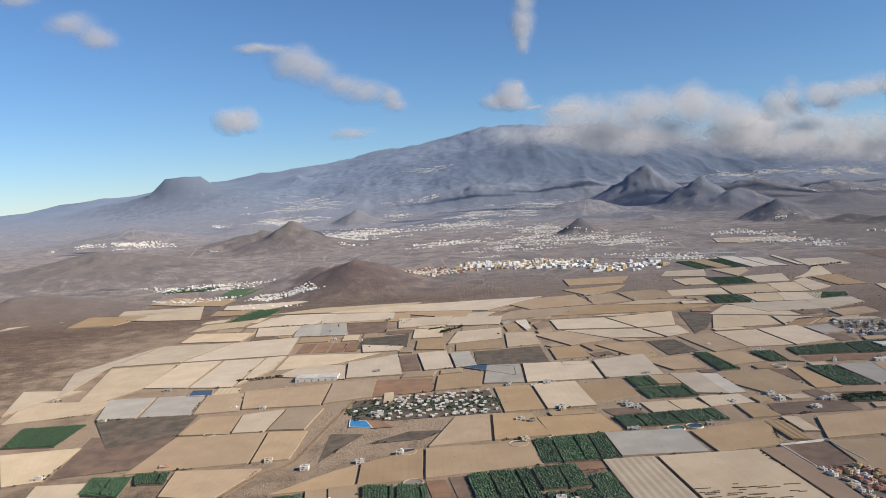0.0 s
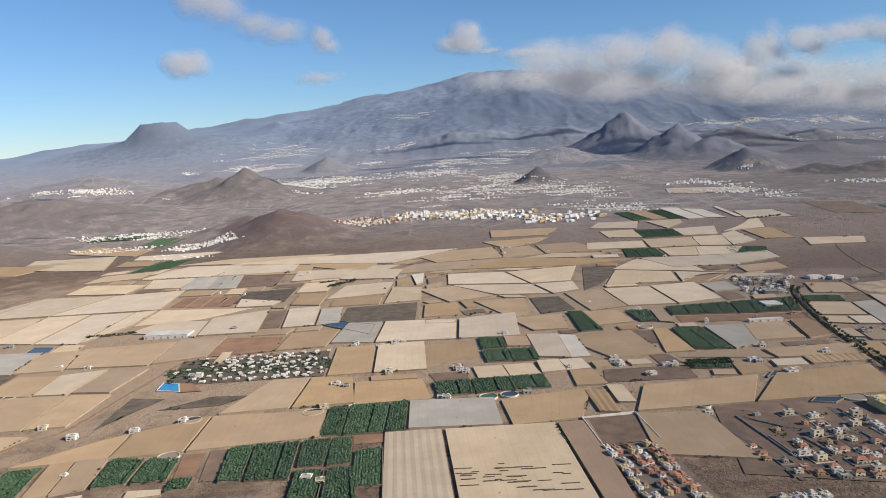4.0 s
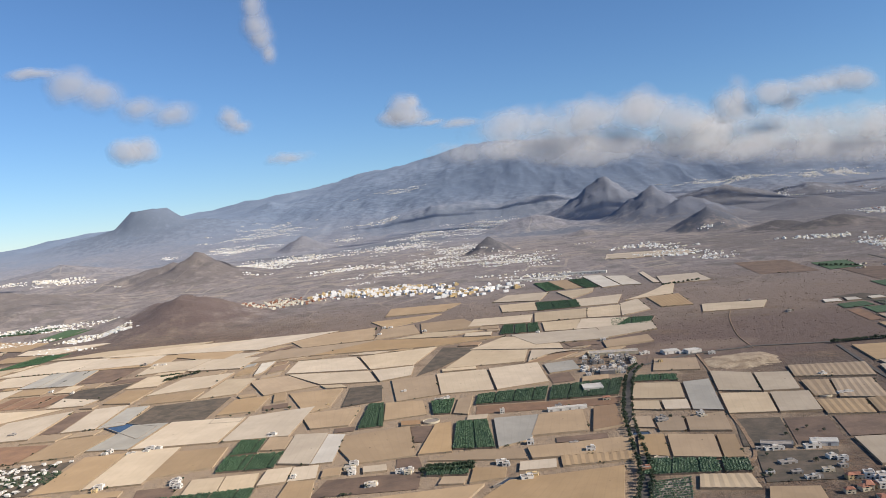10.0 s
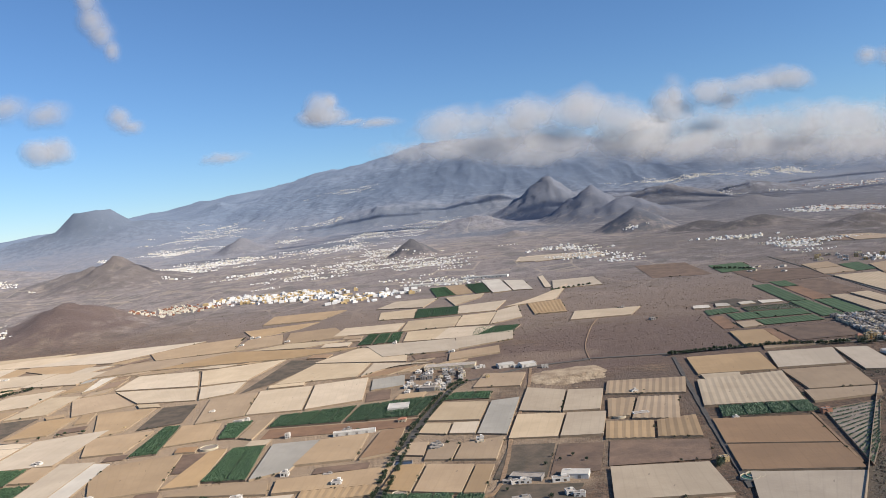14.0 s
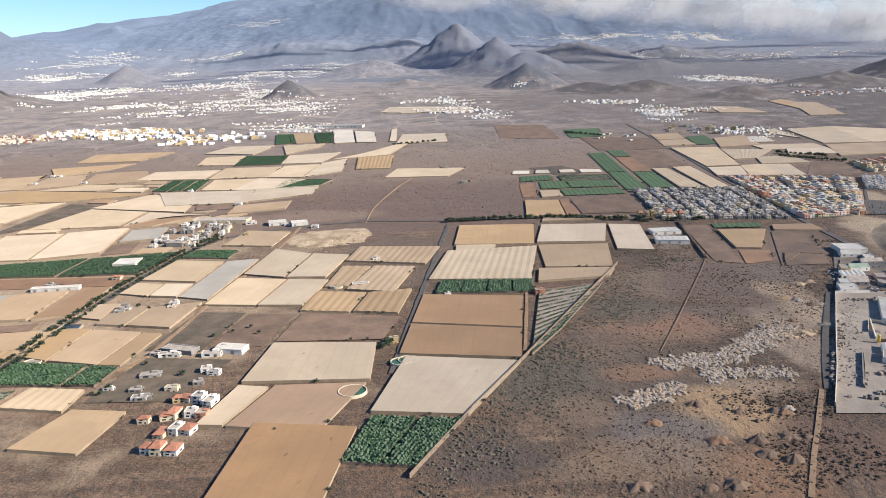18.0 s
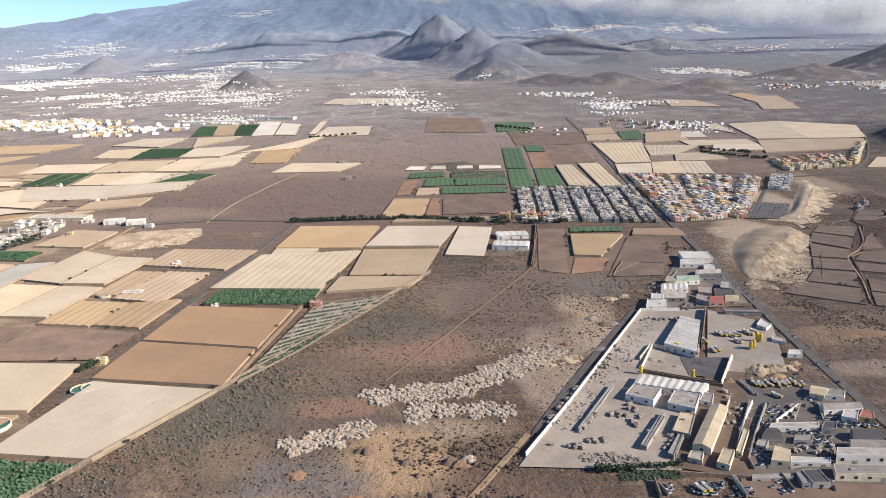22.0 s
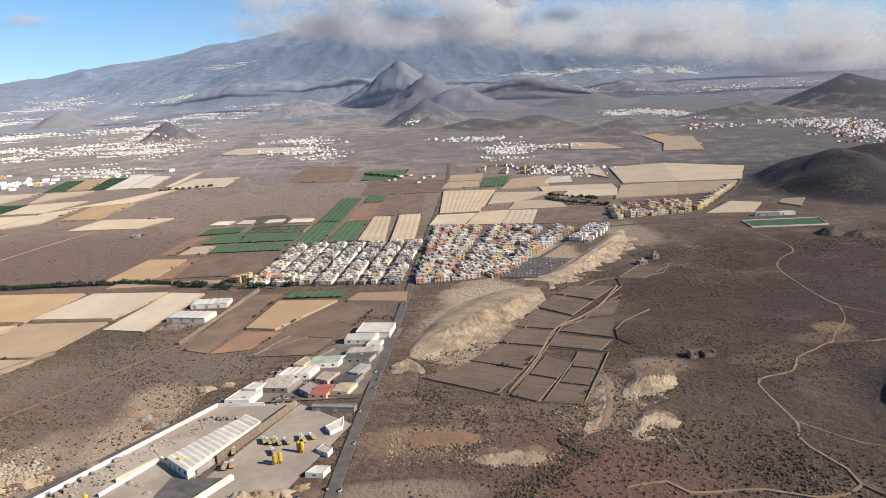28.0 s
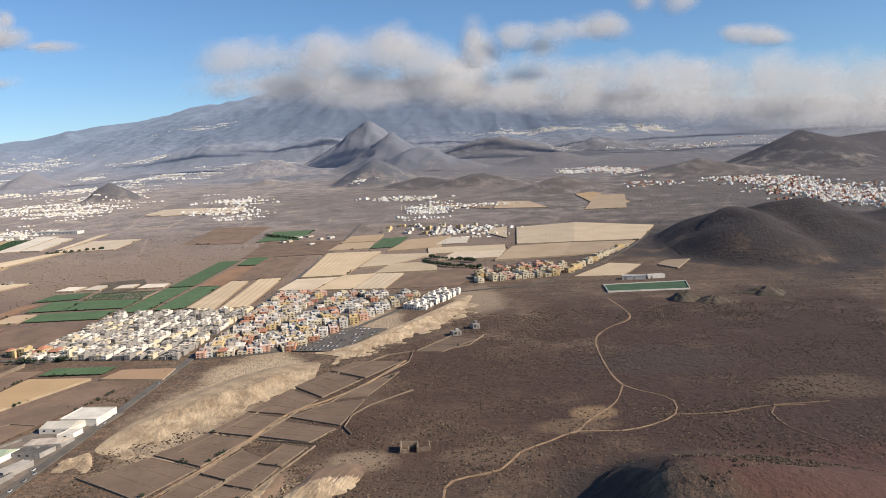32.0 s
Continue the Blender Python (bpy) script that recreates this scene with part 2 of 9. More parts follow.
# ---- ground ----
# hills: centre, rise over the plain, half widths, sharpness, flat top
HILLS = (
    (-1174, 3452, 110, 560, 330, 1.25, 1), (-1165, 3440, 360, 150, 165, 1.0, 0.46), (-385, 1905, 64, 190, 190, 1.7, 1), (-145, 1222, 42, 125, 150, 1.25, 1), (-215, 1300, 24, 110, 90, 1.2, 1), (-470, 1970, 40, 260, 130, 1.1, 1),
    (-306, 2680, 46, 100, 120, 1.2, 1), (737, 2762, 128, 215, 240, 1.25, 1), (826, 2440, 92, 165, 190, 1.15, 1), (905, 2330, 58, 190, 150, 1.1, 1),
    (822, 1875, 48, 95, 105, 1.0, 1), (318, 1790, 33, 60, 62, 1.0, 1), (1668, 1815, 70, 165, 175, 1.05, 1), (1830, 1860, 58, 230, 170, 1.1, 1),
    (1202, 968, 33, 66, 105, 0.8, 0.9), (1272, 1005, 31, 110, 120, 0.9, 0.92), (1410, 980, 30, 170, 130, 1.0, 0.9), (1010, 1660, 22, 120, 70, 1.2, 1), (915, 1720, 16, 90, 60, 1.2, 1),
    (-700, 1560, 46, 300, 240, 1.3, 1), (-560, 1480, 22, 150, 120, 1.2, 1), (-640, 1150, 26, 180, 130, 1.3, 1),
    (1140, 1500, 18, 90, 60, 1.2, 1), (-950, 2300, 50, 300, 250, 1.4, 1), (1500, 2900, 34, 160, 120, 1.3, 1), (1420, 1700, 26, 150, 90, 1.2, 1),
    (560, 2050, 14, 60, 50, 1.2, 1), (450, 2500, 40, 170, 130, 1.2, 1), (1250, 2350, 30, 150, 110, 1.3, 1), (560, 3050, 45, 260, 220, 1.3, 1), (150, 3080, 40, 300, 200, 1.3, 1), (-742, 3830, 70, 150, 180, 1.5, 1),
    (1150, 2800, 60, 240, 180, 1.3, 1), (1700, 3500, 80, 420, 240, 1.3, 1),
)
RIDGE_X = (-5200, -2700, -2150, -1500, -1000, -450, 0, 500, 1000, 1600, 2700, 3400, 5200)
RIDGE_Z = (80, 150, 250, 322, 380, 468, 532, 600, 555, 450, 365, 290, 200)


def plain(x, y):
    """Height of the tilted plain, without hills."""
    a, b = np.clip(x, -400, 1400) / 1000, np.clip(y, 300, 1500) / 1000
    z = -0.06 + 13.45 * a - 13.61 * b + 2.69 * a * b - 10.55 * a * a + 29.45 * b * b
    return z + 0.042 * (np.clip(y, 1500, 2300) - 1500) + 0.06 * np.maximum(y - 2300, 0)


def lumps(x, y, size, octaves=4):
    return np.array([noise.fractal((a / size, b / size, 3.1), 0.9, 2.1, octaves) for a, b in zip(x.ravel(), y.ravel())]).reshape(x.shape)


def ground_height(x, y):
    x, y = np.asarray(x, float), np.asarray(y, float)
    z = plain(x, y)
    rise = np.zeros_like(z)
    for cx, cy, h, rx, ry, sharp, top in HILLS:
        d = np.sqrt(((x - cx) / rx) ** 2 + ((y - cy) / ry) ** 2)
        rise = np.maximum(rise, h * np.minimum(np.maximum(1 - d, 0) ** sharp, top * 1.0))
    # a red cinder mound, steep on one side
    d = np.sqrt(((x - 1008) / np.where(x < 1008, 27, 80)) ** 2 + ((y - 500) / 50) ** 2)
    rise = np.maximum(rise, 18 * np.minimum(np.maximum(1 - d, 0) * 1.15, 1))
    z = z + rise
    far = np.clip((y - 2700) / 1900, 0, 1) ** 1.5
    z = z * (1 - far) + np.interp(x, RIDGE_X, RIDGE_Z) * far
    return z, rise, far


xs = np.concatenate([np.linspace(-5200, -800, 62), np.arange(-740, 1480, 8.0), np.linspace(1530, 5200, 58)])
ys = np.concatenate([np.linspace(-3500, 180, 20), np.arange(200, 1300, 8.0), np.arange(1308, 2600, 15.0), np.linspace(2610, 4640, 100)])
gx, gy = np.meshgrid(xs, ys)


def land_height(x, y):
    """Height of the finished ground, with its hills, lumps and gullies."""
    z, rise, far = ground_height(x, y)
    rough_land = np.clip((x - 600) / 80, 0, 1) * np.clip((640 - y) / 60, 0, 1) + np.clip((x - 890) / 50, 0, 1) * np.clip((1000 - y) / 60, 0, 1)
    lump = lumps(x, y, 60.0) + 0.5 - 1.1 * np.abs(lumps(x, y, 95.0, 3))
    # gullies running down the slopes
    spur = 0.45 - np.abs(lumps(x, y * 0.3, 170.0, 4))
    slope = np.clip((y - 2250) / 900, 0, 1)
    return z + lump * (0.25 * np.clip(rough_land, 0, 1) + np.minimum(rise * 0.22, 11)) + lumps(x, y, 26.0, 3) * np.minimum(rise * 0.10, 5) + lumps(x, y, 420.0, 5) * (far * 26 + np.clip((y - 1500) / 900, 0, 1) * 8) + spur * slope * np.interp(y, (2300, 2900, 3900, 4600), (8, 16, 8, 3)) - 0.15


gz = land_height(gx, gy)
nx_, ny_ = len(xs), len(ys)
index = np.arange(nx_ * ny_).reshape(ny_, nx_)
quads = np.stack([index[:-1, :-1], index[:-1, 1:], index[1:, 1:], index[1:, :-1]], -1).reshape(-1, 4)
me = bpy.data.meshes.new("ground")
me.from_pydata(np.stack([gx, gy, gz], -1).reshape(-1, 3).tolist(), [], quads.tolist())
me.polygons.foreach_set("use_smooth", [True] * len(me.polygons))
ground_ob = tagged(new("ground", me), "dry brown volcanic plain rising to bare hills and a long mountain slope", "ground", kind="structure")


def land_material():
    m, nt, b = nodes_of("volcanic_land")
    pos = nt.nodes.new("ShaderNodeNewGeometry").outputs["Position"]
    sep = nt.nodes.new("ShaderNodeSeparateXYZ")
    nt.links.new(pos, sep.inputs[0])
    big, mid, fine = noise_of(nt, 0.006, 6.0), noise_of(nt, 0.035, 6.0), noise_of(nt, 0.35, 5.0, rough=0.7)
    near = mix(nt, ramp(nt, big, 0.35, 0.65), (0.094, 0.054, 0.032), (0.152, 0.088, 0.051))
    near = mix(nt, ramp(nt, mid, 0.48, 0.72), near, (0.205, 0.130, 0.078))
    grit = noise_of(nt, 1.3, 3.0, rough=0.75)
    clump = noise_of(nt, 0.13, 5.0, rough=0.72)
    near = mix(nt, calc(nt, "MULTIPLY", ramp(nt, clump, 0.50, 0.60), 0.25), near, (0.052, 0.042, 0.030))
    near = mix(nt, calc(nt, "MULTIPLY", ramp(nt, fine, 0.46, 0.60), 0.65), near, (0.045, 0.038, 0.026))
    near = mix(nt, calc(nt, "MULTIPLY", ramp(nt, grit, 0.52, 0.66), 0.5), near, (0.26, 0.19, 0.13))
    near = mix(nt, calc(nt, "MULTIPLY", ramp(nt, grit, 0.48, 0.34), 0.55), near, (0.035, 0.029, 0.021))

    def patch(base, cx, cy, rx, ry, colour, amount=0.85):
        dx = calc(nt, "MULTIPLY", calc(nt, "SUBTRACT", sep.outputs[0], cx), 1 / rx)
        dy = calc(nt, "MULTIPLY", calc(nt, "SUBTRACT", sep.outputs[1], cy), 1 / ry)
        d = calc(nt, "ADD", calc(nt, "MULTIPLY", dx, dx), calc(nt, "MULTIPLY", dy, dy))
        d = calc(nt, "ADD", d, calc(nt, "MULTIPLY", calc(nt, "SUBTRACT", mid, 0.5), 3.2))
        return mix(nt, calc(nt, "MULTIPLY", calc(nt, "SUBTRACT", 1.0, ramp(nt, d, 0.2, 1.3)), amount), base, colour)

    turned = nt.nodes.new("ShaderNodeMapping")
    turned.inputs["Rotation"].default_value = (0, 0, 0.12)
    turned.inputs["Scale"].default_value = (0.018, 0.22, 1)
    nt.links.new(pos, turned.inputs[0])
    furrow = noise_of(nt, 1.0, 3.0, turned.outputs[0], 0.5)
    near = mix(nt, calc(nt, "MULTIPLY", ramp(nt, furrow, 0.52, 0.60), 0.3), near, (0.07, 0.048, 0.034))
    near = mix(nt, calc(nt, "MULTIPLY", ramp(nt, furrow, 0.45, 0.36), 0.25), near, (0.25, 0.165, 0.105))
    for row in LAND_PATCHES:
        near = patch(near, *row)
    # scrub and lava fields of the uplands, greyer than the soil of the plain; distance haze is painted into their
    # colours
    plots = node(nt, "TexVoronoi", Scale=0.034, Randomness=0.85)
    nt.links.new(pos, plots.inputs["Vector"])
    shade = nt.nodes.new("ShaderNodeSeparateColor")
    nt.links.new(plots.outputs["Color"], shade.inputs[0])
    speck = noise_of(nt, 0.11, 5.0, rough=0.7)
    field = mix(nt, ramp(nt, mid, 0.35, 0.7), (0.205, 0.170, 0.158), (0.280, 0.236, 0.215))
    field = mix(nt, calc(nt, "MULTIPLY", ramp(nt, speck, 0.50, 0.62), 0.55), field, (0.105, 0.090, 0.078))
    field = mix(nt, calc(nt, "MULTIPLY", ramp(nt, shade.outputs[0], 0.72, 0.95), 0.5), field, (0.33, 0.265, 0.205))
    field = mix(nt, calc(nt, "MULTIPLY", ramp(nt, shade.outputs[1], 0.70, 0.95), 0.5), field, (0.105, 0.098, 0.085))
    lanes = node(nt, "TexVoronoi", Scale=0.016, Randomness=0.9)
    lanes.feature = "DISTANCE_TO_EDGE"
    warp = nt.nodes.new("ShaderNodeVectorMath")
    warp.operation = "MULTIPLY"
    warp.inputs[1].default_value = (0.8, 0.45, 0.2)
    nt.links.new(pos, warp.inputs[0])
    nt.links.new(warp.outputs[0], lanes.inputs["Vector"])
    track = calc(nt, "MULTIPLY", calc(nt, "SUBTRACT", 1.0, ramp(nt, lanes.outputs["Distance"], 0.012, 0.03)), ramp(nt, noise_of(nt, 0.012, 3.0), 0.42, 0.58))
    dots = ramp(nt, noise_of(nt, 0.30, 4.0, rough=0.75), 0.60, 0.68)
    field = mix(nt, calc(nt, "MULTIPLY", dots, 0.7), field, (0.065, 0.062, 0.045))
    field = mix(nt, calc(nt, "MULTIPLY", track, 0.6), field, (0.38, 0.31, 0.245))
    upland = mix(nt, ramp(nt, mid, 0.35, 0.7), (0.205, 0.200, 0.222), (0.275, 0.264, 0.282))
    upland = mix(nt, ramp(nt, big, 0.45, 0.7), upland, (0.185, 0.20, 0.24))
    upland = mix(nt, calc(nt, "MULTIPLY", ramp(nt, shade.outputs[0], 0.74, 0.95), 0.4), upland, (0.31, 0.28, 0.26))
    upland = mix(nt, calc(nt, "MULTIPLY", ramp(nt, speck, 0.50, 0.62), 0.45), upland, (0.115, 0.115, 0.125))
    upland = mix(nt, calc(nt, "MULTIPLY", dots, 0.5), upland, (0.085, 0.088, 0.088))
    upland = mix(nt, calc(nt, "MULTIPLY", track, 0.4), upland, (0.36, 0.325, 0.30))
    # pine slopes, with the blue of distance haze mixed into the colour
    hazy_pines = mix(nt, ramp(nt, big, 0.4, 0.65), (0.165, 0.205, 0.275), (0.195, 0.235, 0.305))
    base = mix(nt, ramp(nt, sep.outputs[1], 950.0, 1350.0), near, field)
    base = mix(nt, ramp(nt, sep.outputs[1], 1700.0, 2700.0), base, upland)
    base = mix(nt, ramp(nt, sep.outputs[1], 2500.0, 3700.0), base, hazy_pines)
    for row in LAVA_HAZE_PATCHES:
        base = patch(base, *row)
    nt.links.new(base, b.inputs["Base Color"])
    b.inputs["Roughness"].default_value = 0.95
    b.inputs["Diffuse Roughness"].default_value = 0.5
    bump(nt, b, calc(nt, "ADD", calc(nt, "ADD", fine, mid), clump), 0.8, 1.6)
    return m


# ground patches that differ in colour: centre, half widths, colour
LAND_PATCHES = (
    (1097, 602, 34, 10, (0.22, 0.135, 0.075), 0.8), (1064, 606, 26, 8, (0.17, 0.1, 0.056), 0.7), (1107, 666, 60, 26, (0.042, 0.021, 0.015), 0.85), (974, 660, 26, 16, (0.13, 0.085, 0.054), 0.7), (992, 640, 22, 12, (0.155, 0.095, 0.056), 0.75), (996, 587, 9, 6, (0.3, 0.19, 0.095), 0.9), (984, 575, 16, 5, (0.22, 0.135, 0.07), 0.8), (1020, 606, 16, 7, (0.15, 0.09, 0.05), 0.7), (959, 558, 14, 8, (0.19, 0.125, 0.07), 0.75), (1083, 757, 40, 18, (0.105, 0.068, 0.044), 0.7), (1154, 715, 60, 22, (0.095, 0.06, 0.04), 0.7),
    (652, 498, 34, 16, (0.215, 0.132, 0.082), 0.85), (689, 565, 44, 30, (0.165, 0.118, 0.082), 0.8), (735, 577, 30, 26, (0.155, 0.118, 0.09), 0.8), (720, 510, 20, 22, (0.27, 0.205, 0.145), 0.85), (664, 437, 24, 9, (0.3, 0.215, 0.14), 0.9), (654, 419, 20, 9, (0.31, 0.205, 0.115), 0.8), (619, 403, 15, 7, (0.165, 0.14, 0.122), 0.85), (630, 386, 24, 8, (0.2, 0.135, 0.085), 0.8), (598, 390, 16, 9, (0.2, 0.14, 0.09), 0.7), (688, 389, 34, 14, (0.13, 0.075, 0.05), 0.85), (681, 515, 30, 14, (0.145, 0.108, 0.08), 0.7), (623, 472, 20, 14, (0.16, 0.115, 0.078), 0.7),
    (760, 1000, 300, 190, (0.225, 0.165, 0.125), 0.8), (*(846.1, 637.4), 15, 45, (0.36, 0.27, 0.175), 0.95), (*(861, 665.9), 18, 36, (0.34, 0.255, 0.165), 0.9), (*(767, 626.9), 40, 26, (0.19, 0.135, 0.095), 0.7), (*(729.4, 605.3), 40, 20, (0.18, 0.115, 0.078), 0.7),
    (350, 1000, 330, 240, (0.215, 0.16, 0.122), 0.7), (690, 880, 170, 150, (0.19, 0.135, 0.10), 0.6), (*(618.4, 443.5), 46, 70, (0.115, 0.082, 0.058), 0.8),
    (-150, 860, 320, 160, (0.27, 0.195, 0.13), 0.8), (150, 850, 260, 110, (0.25, 0.18, 0.12), 0.7),
    (-90, 640, 380, 300, (0.31, 0.225, 0.145), 0.95), (230, 600, 280, 250, (0.31, 0.225, 0.145), 0.95), (848, 610, 26, 62, (0.36, 0.27, 0.18)),
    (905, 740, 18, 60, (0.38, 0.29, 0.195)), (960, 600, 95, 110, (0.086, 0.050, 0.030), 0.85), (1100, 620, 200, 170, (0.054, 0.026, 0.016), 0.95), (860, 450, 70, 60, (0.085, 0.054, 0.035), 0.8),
    # the near-black patch at (984, 505) paints shade on the cinder mound's steep side
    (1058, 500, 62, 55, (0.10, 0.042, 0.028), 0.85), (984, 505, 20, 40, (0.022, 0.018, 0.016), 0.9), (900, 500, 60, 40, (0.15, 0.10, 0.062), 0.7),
    (560, 780, 190, 110, (0.135, 0.09, 0.07), 0.8), (470, 760, 60, 24, (0.22, 0.155, 0.11), 0.7), (560, 640, 60, 60, (0.12, 0.085, 0.062), 0.7),
    (1300, 1050, 220, 180, (0.062, 0.05, 0.045)), (300, 395, 70, 45, (0.19, 0.13, 0.09)), (880, 480, 60, 30, (0.12, 0.07, 0.045)),
    (*(708.5, 557.8), 34, 60, (0.125, 0.085, 0.064), 0.7), (*(651.7, 418.3), 20, 22, (0.33, 0.215, 0.115), 0.9), (*(626.7, 404.7), 20, 20, (0.145, 0.12, 0.105), 0.85),
    (*(706, 472.9), 13, 50, (0.265, 0.195, 0.14), 0.9), (*(731.2, 526.3), 13, 40, (0.33, 0.245, 0.165), 0.85), (*(648.8, 381.1), 20, 22, (0.23, 0.13, 0.07), 0.85),
    (*(653.5, 507.9), 26, 14, (0.215, 0.12, 0.076), 0.8), (*(631.8, 455.1), 22, 8, (0.22, 0.125, 0.076), 0.8), (*(677.6, 388.2), 22, 30, (0.135, 0.08, 0.053), 0.8),
    (*(593.4, 458.6), 26, 34, (0.095, 0.078, 0.055), 0.85), (*(566.5, 402.5), 28, 20, (0.08, 0.059, 0.048), 0.8), (*(602.3, 427.2), 12, 14, (0.20, 0.135, 0.085), 0.5), (*(645.9, 528.4), 22, 26, (0.10, 0.082, 0.058), 0.75),
    (*(948.8, 504.4), 52, 50, (0.070, 0.042, 0.027), 0.75),
    (*(999, 590.2), 9, 8, (0.25, 0.16, 0.085), 0.85), (*(988.9, 577.2), 16, 7, (0.17, 0.11, 0.065), 0.7), (*(1092.4, 607.1), 30, 14, (0.14, 0.092, 0.055), 0.7), (*(961.5, 555.7), 20, 9, (0.15, 0.10, 0.062), 0.7), (*(1046.6, 654.4), 40, 24, (0.056, 0.037, 0.028), 0.8),
    (*(865.4, 658.7), 16, 30, (0.38, 0.29, 0.19), 0.9), (*(968.9, 797.5), 18, 40, (0.30, 0.225, 0.15), 0.8), (*(915.3, 554.6), 14, 10, (0.27, 0.195, 0.125), 0.8), (*(828.9, 507.1), 16, 6, (0.24, 0.165, 0.10), 0.7),
    (*(876.4, 465.2), 30, 42, (0.15, 0.075, 0.048), 0.85), (*(822.4, 470.3), 26, 8, (0.26, 0.195, 0.135), 0.75), (*(820.5, 501.3), 18, 12, (0.22, 0.14, 0.082), 0.75), (*(889.3, 532.7), 10, 30, (0.25, 0.18, 0.115), 0.6), (*(820.9, 425.4), 40, 8, (0.085, 0.06, 0.045), 0.7),
    (*(615.5, 393.5), 26, 14, (0.24, 0.16, 0.095), 0.5), (*(777.9, 647.2), 40, 24, (0.16, 0.105, 0.075), 0.7),
)
# bare dark lava of the hills; blue-grey rows have distance haze painted in
LAVA_HAZE_PATCHES = (
    # this row darkens the right-hand slopes: dark land plus painted cloud shade
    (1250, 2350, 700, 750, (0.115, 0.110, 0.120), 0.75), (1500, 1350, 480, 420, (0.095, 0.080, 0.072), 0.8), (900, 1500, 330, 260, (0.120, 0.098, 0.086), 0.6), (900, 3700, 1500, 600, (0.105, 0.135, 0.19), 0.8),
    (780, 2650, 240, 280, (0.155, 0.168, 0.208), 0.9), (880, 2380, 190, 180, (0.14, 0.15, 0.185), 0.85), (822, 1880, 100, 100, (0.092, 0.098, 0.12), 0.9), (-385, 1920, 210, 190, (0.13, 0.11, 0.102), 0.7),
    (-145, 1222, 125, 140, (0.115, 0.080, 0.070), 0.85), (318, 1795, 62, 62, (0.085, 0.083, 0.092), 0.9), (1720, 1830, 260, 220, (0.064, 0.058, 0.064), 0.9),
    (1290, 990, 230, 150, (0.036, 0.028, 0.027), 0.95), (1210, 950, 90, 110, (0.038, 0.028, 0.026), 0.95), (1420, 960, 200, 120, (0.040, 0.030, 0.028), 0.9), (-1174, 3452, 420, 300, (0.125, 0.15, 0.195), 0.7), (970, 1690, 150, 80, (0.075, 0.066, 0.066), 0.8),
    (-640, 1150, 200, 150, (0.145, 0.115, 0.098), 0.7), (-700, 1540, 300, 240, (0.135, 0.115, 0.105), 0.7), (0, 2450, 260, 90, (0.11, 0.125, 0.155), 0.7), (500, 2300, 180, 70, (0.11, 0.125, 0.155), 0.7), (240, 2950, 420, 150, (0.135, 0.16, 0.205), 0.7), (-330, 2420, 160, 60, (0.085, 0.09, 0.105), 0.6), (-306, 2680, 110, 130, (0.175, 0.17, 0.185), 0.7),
)
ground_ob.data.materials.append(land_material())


def z_at(x, y):
    return float(plain(x, y))


# ---- mesh helpers ----
def mesh(name, verts, faces, material, uvs=None):
    me = bpy.data.meshes.new(name)
    me.from_pydata([tuple(v) for v in verts], [], faces)
    if uvs is not None:
        layer = me.uv_layers.new(name="UVMap")
        flat = []
        for f in faces:
            for i in f:
                flat += uvs[i]
        layer.data.foreach_set("uv", flat)
    for m in material if isinstance(material, (list, tuple)) else (material,):
        me.materials.append(m)
    return me


def part(name, me, parent, label=""):
    ob = new(name, me)
    ob.parent = parent
    return tagged(ob, label)


class Shape:
    """Collects boxes, prisms and quads into one mesh."""

    def __init__(self):
        self.v, self.f = [], []

    def add(self, verts, faces):
        n = len(self.v)
        self.v += [tuple(p) for p in verts]
        self.f += [tuple(i + n for i in f) for f in faces]
        return self

    def box(self, x0, y0, z0, x1, y1, z1, taper=0.0):
        t = taper
        v = [(x0, y0, z0), (x1, y0, z0), (x1, y1, z0), (x0, y1, z0), (x0 + t, y0 + t, z1), (x1 - t, y0 + t, z1), (x1 - t, y1 - t, z1), (x0 + t, y1 - t, z1)]
        return self.add(v, [(3, 2, 1, 0), (4, 5, 6, 7), (0, 1, 5, 4), (1, 2, 6, 5), (2, 3, 7, 6), (3, 0, 4, 7)])

    def gable(self, x0, y0, z0, x1, y1, h, over=0.15):
        x0, x1, y0, y1 = x0 - over, x1 + over, y0 - over, y1 + over
        m = (y0 + y1) / 2
        v = [(x0, y0, z0), (x1, y0, z0), (x1, y1, z0), (x0, y1, z0), (x0, m, z0 + h), (x1, m, z0 + h)]
        return self.add(v, [(0, 1, 5, 4), (2, 3, 4, 5), (0, 4, 3), (1, 2, 5), (3, 2, 1, 0)])

    def tube(self, cx, cy, z0, z1, r0, r1, n=16, cap=True):
        v = [(cx + r * math.cos(6.2832 * i / n), cy + r * math.sin(6.2832 * i / n), z) for z, r in ((z0, r0), (z1, r1)) for i in range(n)]
        f = [(i, (i + 1) % n, n + (i + 1) % n, n + i) for i in range(n)]
        if cap:
            f.append(tuple(range(n, 2 * n)))
        return self.add(v, f)

    def mesh(self, name, material):
        return mesh(name, self.v, self.f, material)


rng = random.Random(7)


# ---- fields and greenhouses ----
def bilinear(c, u, v):
    return [(1 - u) * (1 - v) * c[0][k] + u * (1 - v) * c[1][k] + u * v * c[2][k] + (1 - u) * v * c[3][k] for k in (0, 1)]


def inset(c, gap):
    """Corners of a plot drawn in by a lane's half width."""
    mx, my = sum(p[0] for p in c) / 4, sum(p[1] for p in c) / 4
    out = []
    for x, y in c:
        d = math.hypot(mx - x, my - y)
        k = min(0.2, gap / max(d, 1) * 1.4)
        out.append((x + (mx - x) * k, y + (my - y) * k))
    return out


